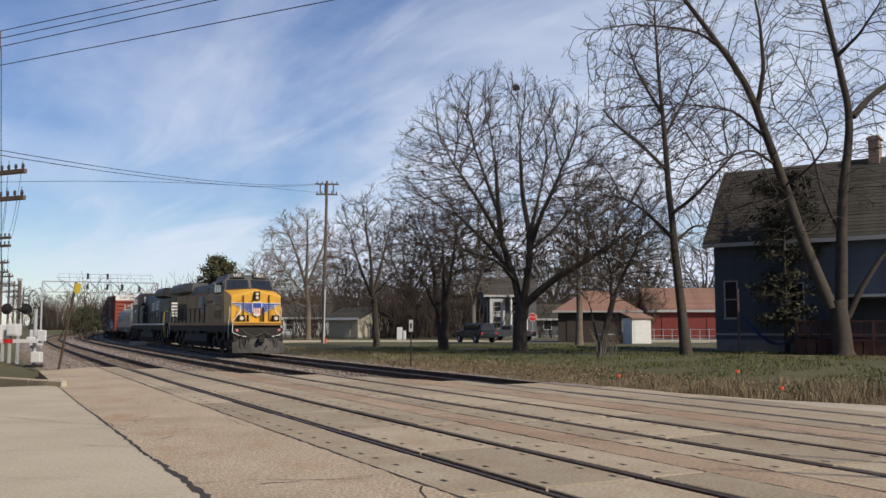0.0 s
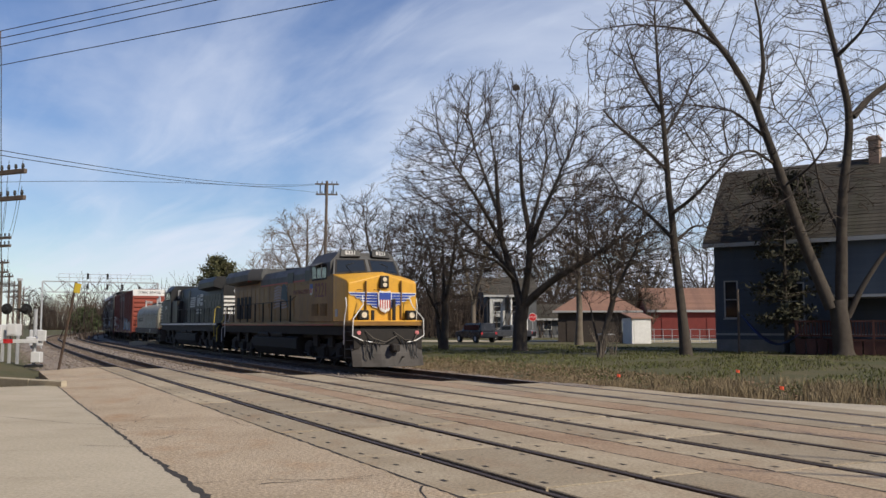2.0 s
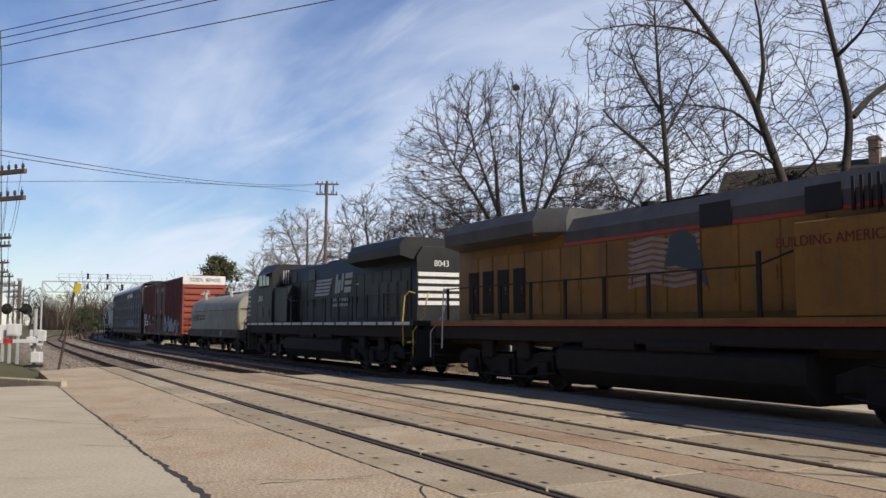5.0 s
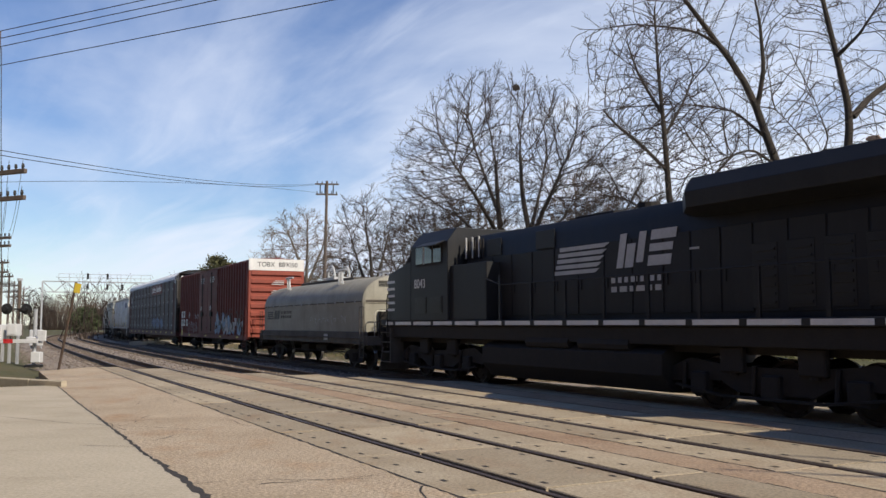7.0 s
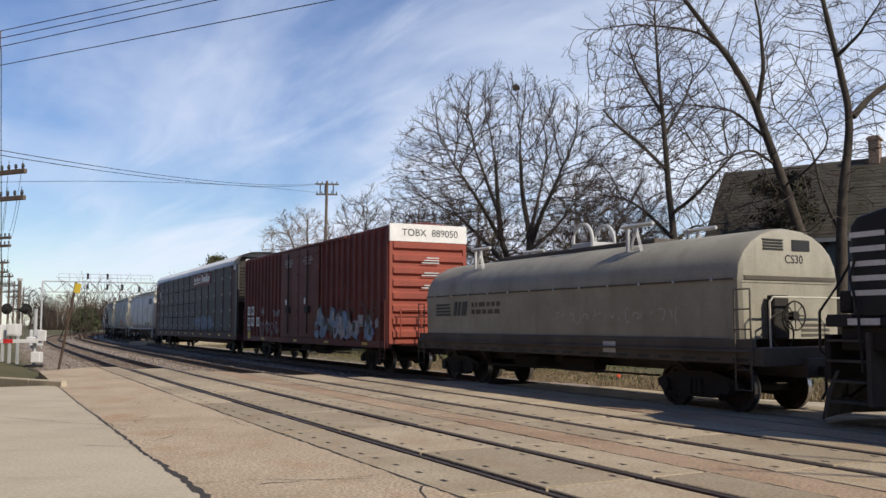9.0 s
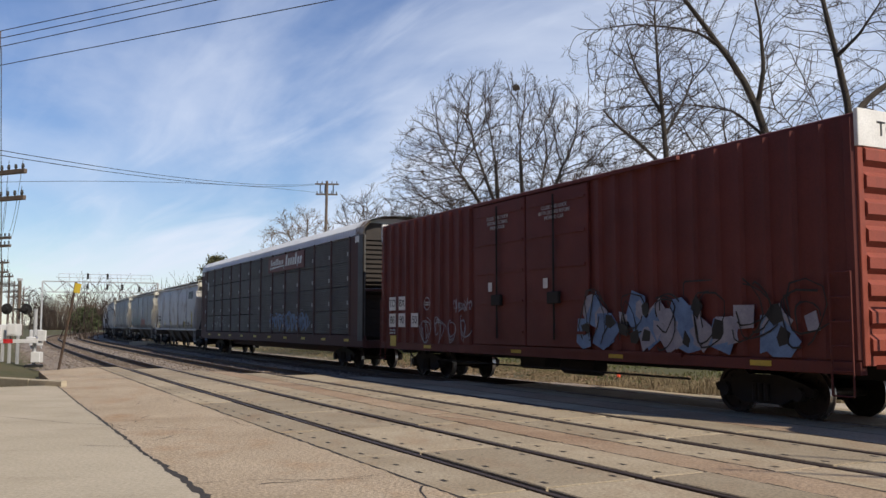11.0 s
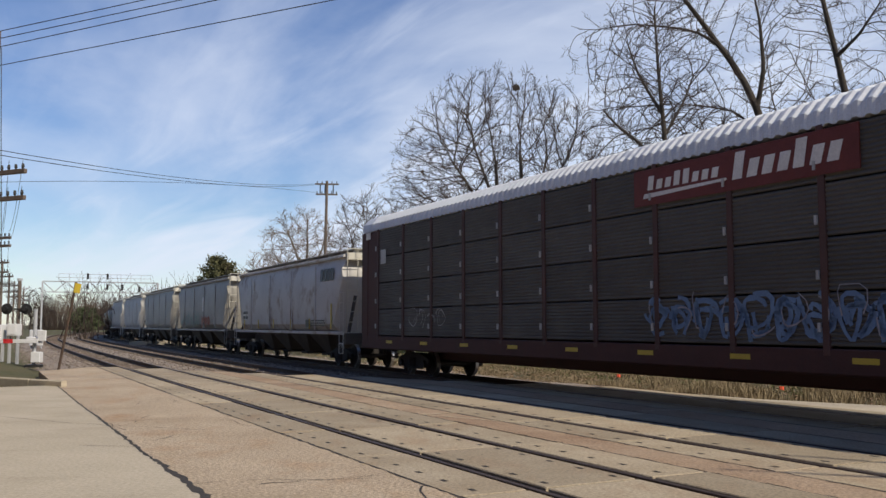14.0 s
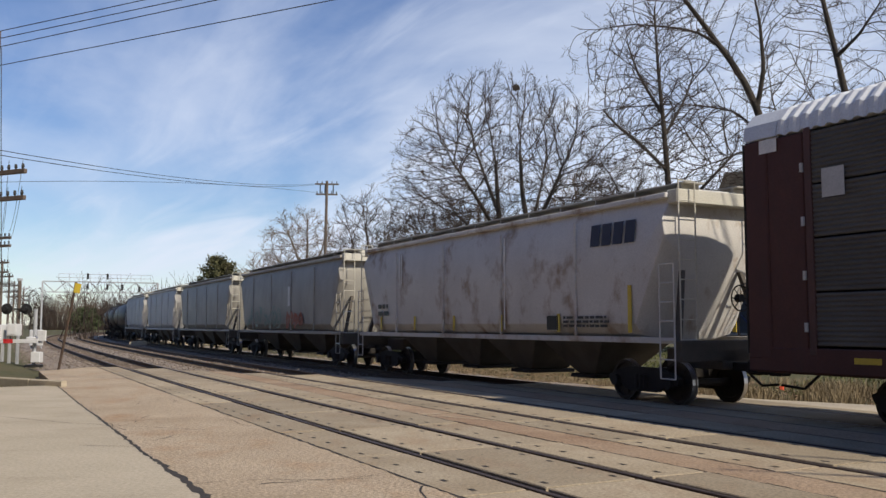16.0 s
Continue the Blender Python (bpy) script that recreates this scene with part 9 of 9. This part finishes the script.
def build_shrubs():
    # vine-covered snag in front of the blue house
    root = leafy("dark vine-covered small tree before the house", (19.6, 51.2), 0.6, 10.2, 2.1, "vine", 12, 5200, 0.15, 0.12, "vine_tree", "tree", 0.16)
    for (x, y), h, sp, seed, tan, lab in (((7.96, 45.61), 1.7, 1.0, 81, 1, "thin bare dry shrub with pale stems"), ((9.25, 48.94), 1.5, 0.9, 82, 1, "thin bare dry shrub with pale stems"),
                                ((22.39, 97.26), 5.5, 1.8, 83, 1, "slender bare sapling by the fence"), ((15.78, 79.40), 3.2, 1.4, 84, 0, "bare shrub beside the garage"),
                                ((-15.81, 105.15), 2.6, 1.6, 85, 0, "dense bare shrub by the pole"), ((-17.46, 105.15), 3.5, 2.2, 86, 0, "dense bare shrub behind the track"),
                                ((-19.38, 176.95), 6.0, 4, 87, 0, "dense bare thicket between the yards"), ((-5.68, 204.95), 7.0, 5, 88, 0, "dense bare thicket between the yards"), ((24.06, 176.95), 6.5, 5, 89, 0, "dense bare thicket between the yards"), ((8.52, 204.95), 6.0, 4.5, 90, 0, "dense bare thicket between the yards"), ((35.51, 138.98), 7.0, 4, 91, 1, "dense bare thicket between the yards"), ((16.26, 176.95), 6.0, 4, 92, 0, "dense bare thicket between the yards"), ((-37.20, 176.95), 6.0, 4, 93, 1, "dense bare thicket between the yards"), ((36.01, 125.51), 8.0, 3.5, 94, 0, "dense bare thicket between the yards")):
        rr = random.Random(seed)
        limbs = []
        for i in range(7):
            a = 6.283 * (i + rr.random() * 0.5) / 7
            q = sp * rr.uniform(0.3, 1.0)
            limbs.append(([(0.1 * math.cos(a), 0.1 * math.sin(a), -0.1), (q * 0.4 * math.cos(a), q * 0.4 * math.sin(a), h * 0.5), (q * math.cos(a), q * math.sin(a), h * rr.uniform(0.75, 1))], 0.02 + 0.008 * h, 0.006))
        bare_tree(lab, (x, y), limbs, [(2.6, h * 0.35, 40, 0.2), (3.2, h * 0.16, 42, 0.15), (3.0, h * 0.08, 42, 0.1)], None, None, seed, "bark_light" if tan else "bark", "twig_tan" if tan else "twig", "shrub", "shrub", 1.0, 0.006 if h < 4 else 0.014)
    # distant leafless woods
    rng = np.random.default_rng(77)
    vs, qs, off = [], [], 0
    for k in range(360):
        u = rng.random()
        x = -150 + 330 * u
        y = 165 + 60 * rng.random() + 0.25 * abs(x)
        if x < -40:
            y += 95
        n = 26
        hh = rng.uniform(7, 13)
        st = np.stack([np.full(n, x), np.full(n, y), np.full(n, 0.0)], 1) + rng.normal(scale=[1.6, 1.6, 0], size=(n, 3))
        mid = st + np.stack([rng.normal(scale=1.0, size=n), rng.normal(scale=1.0, size=n), np.full(n, hh * 0.5)], 1)
        tip = mid + np.stack([rng.normal(scale=2.2, size=n), rng.normal(scale=2.2, size=n), hh * rng.uniform(0.2, 0.5, n)], 1)
        V, Q_ = tubes(np.stack([st, mid, tip], 1), np.tile([[0.09, 0.06, 0.03]], (n, 1)), 3)
        vs.append(V); qs.append(Q_ + off); off += len(V)
    woods = (np.concatenate(vs), np.concatenate(qs))
    vs, qs, off = [], [], 0
    for k in range(300):
        x = rng.uniform(-45, 62)
        y = rng.uniform(108, 150)
        n = 30
        hh = rng.uniform(3.5, 10)
        st = np.stack([np.full(n, x), np.full(n, y), np.full(n, 0.0)], 1) + rng.normal(scale=[1.3, 1.3, 0], size=(n, 3))
        mid = st + np.stack([rng.normal(scale=0.8, size=n), rng.normal(scale=0.8, size=n), hh * rng.uniform(0.3, 0.5, n)], 1)
        tip = mid + np.stack([rng.normal(scale=1.6, size=n), rng.normal(scale=1.6, size=n), hh * rng.uniform(0.2, 0.5, n)], 1)
        V, Q_ = tubes(np.stack([st, mid, tip], 1), np.tile([[0.05, 0.035, 0.015]], (n, 1)), 3)
        vs.append(V); qs.append(Q_ + off); off += len(V)
    tagged(new("brushwood", np_mesh("brushwood", np.concatenate(vs), np.concatenate(qs), [M["twig"]])), "tangled bare brush behind the far yards", "brush", kind="stuff")
    tagged(new("distant_woods", np_mesh("distant_woods", *woods, [M["twig"]])), "distant leafless woods on the horizon", "woods", kind="stuff")


M["vine"] = mat("vine_leaves", (0.035, 0.038, 0.022), (0.055, 0.05, 0.03), 0.9, scale=0.6, island=0.4, bump=0)
WIRES = [((-14.4, 28.0, 11.08), (26.0, 7.5, 11.2), 0.08), ((-14.4, 28.0, 10.84), (26.0, 7.5, 11.0), 0.08), ((-14.4, 28.0, 10.56), (26.0, 7.5, 10.85), 0.03), ((-14.4, 28.0, 9.95), (26.0, 7.5, 10.05), 0.03),
         ((-14.60, 28.00, 7.34), (-11.86, 81.50, 14.65), 0.5), ((-14.60, 28.00, 7.18), (-11.55, 81.50, 14.60), 0.55), ((-24.58, 48.00, 9.43), (-11.75, 81.50, 13.86), -0.4)]
CASES = [(-22.3, 45.0, 0.6, 0.9, 0.95), (-21.5, 45.0, 0.5, 0.6, 1.4), (-33.5, 74.0, 0.9, 1.3, 0.3)]
FLAGS = [(9.56, 29.39), (8.81, 23.62), (5.68, 29.45)]
build_blue_house()
build_far_buildings()
build_street()
build_poles()
build_gantry()
build_signals()
x, y = 2.99, 81.91
parked_car(x, y, 118, "dark parked sport utility vehicle on the street", 1.75, "car_dark")
x, y = 6.89, 90.47
parked_car(x, y, 160, "dark grey parked pickup truck on the street", 1.6, "car_grey", True)
build_shrubs()
scatter()


# ---- what moves ----
SPEED = 9.47


def nose_place(t):
    return 1.58 + SPEED * (3.5 - t)


def motions():
    times = [0.5 * i for i in range(33)]
    for root, middle, turn, half in CONSIST:
        rows = []
        for t in times:
            s = nose_place(t) + middle
            a, b = track(s - half), track(s + half)
            c, d = (a + b) / 2, a - b
            rows.append((t, pose(c.x, c.y, 0, 0, 0, math.degrees(math.atan2(d.y, d.x)) + turn)))
        walk(root, rows)
    turned = {root: turn for root, _, turn, _ in CONSIST}
    steps = [i / 15 for i in range(241)]
    for ob, x, r in ROLLING:
        sign = -1 if turned.get(ob.parent.parent, 0) == 180 else 1
        walk(ob, [(t, Matrix.Translation((x, 0, r)) @ Matrix.Rotation(sign * SPEED * t / r, 4, "Y")) for t in steps])


motions()
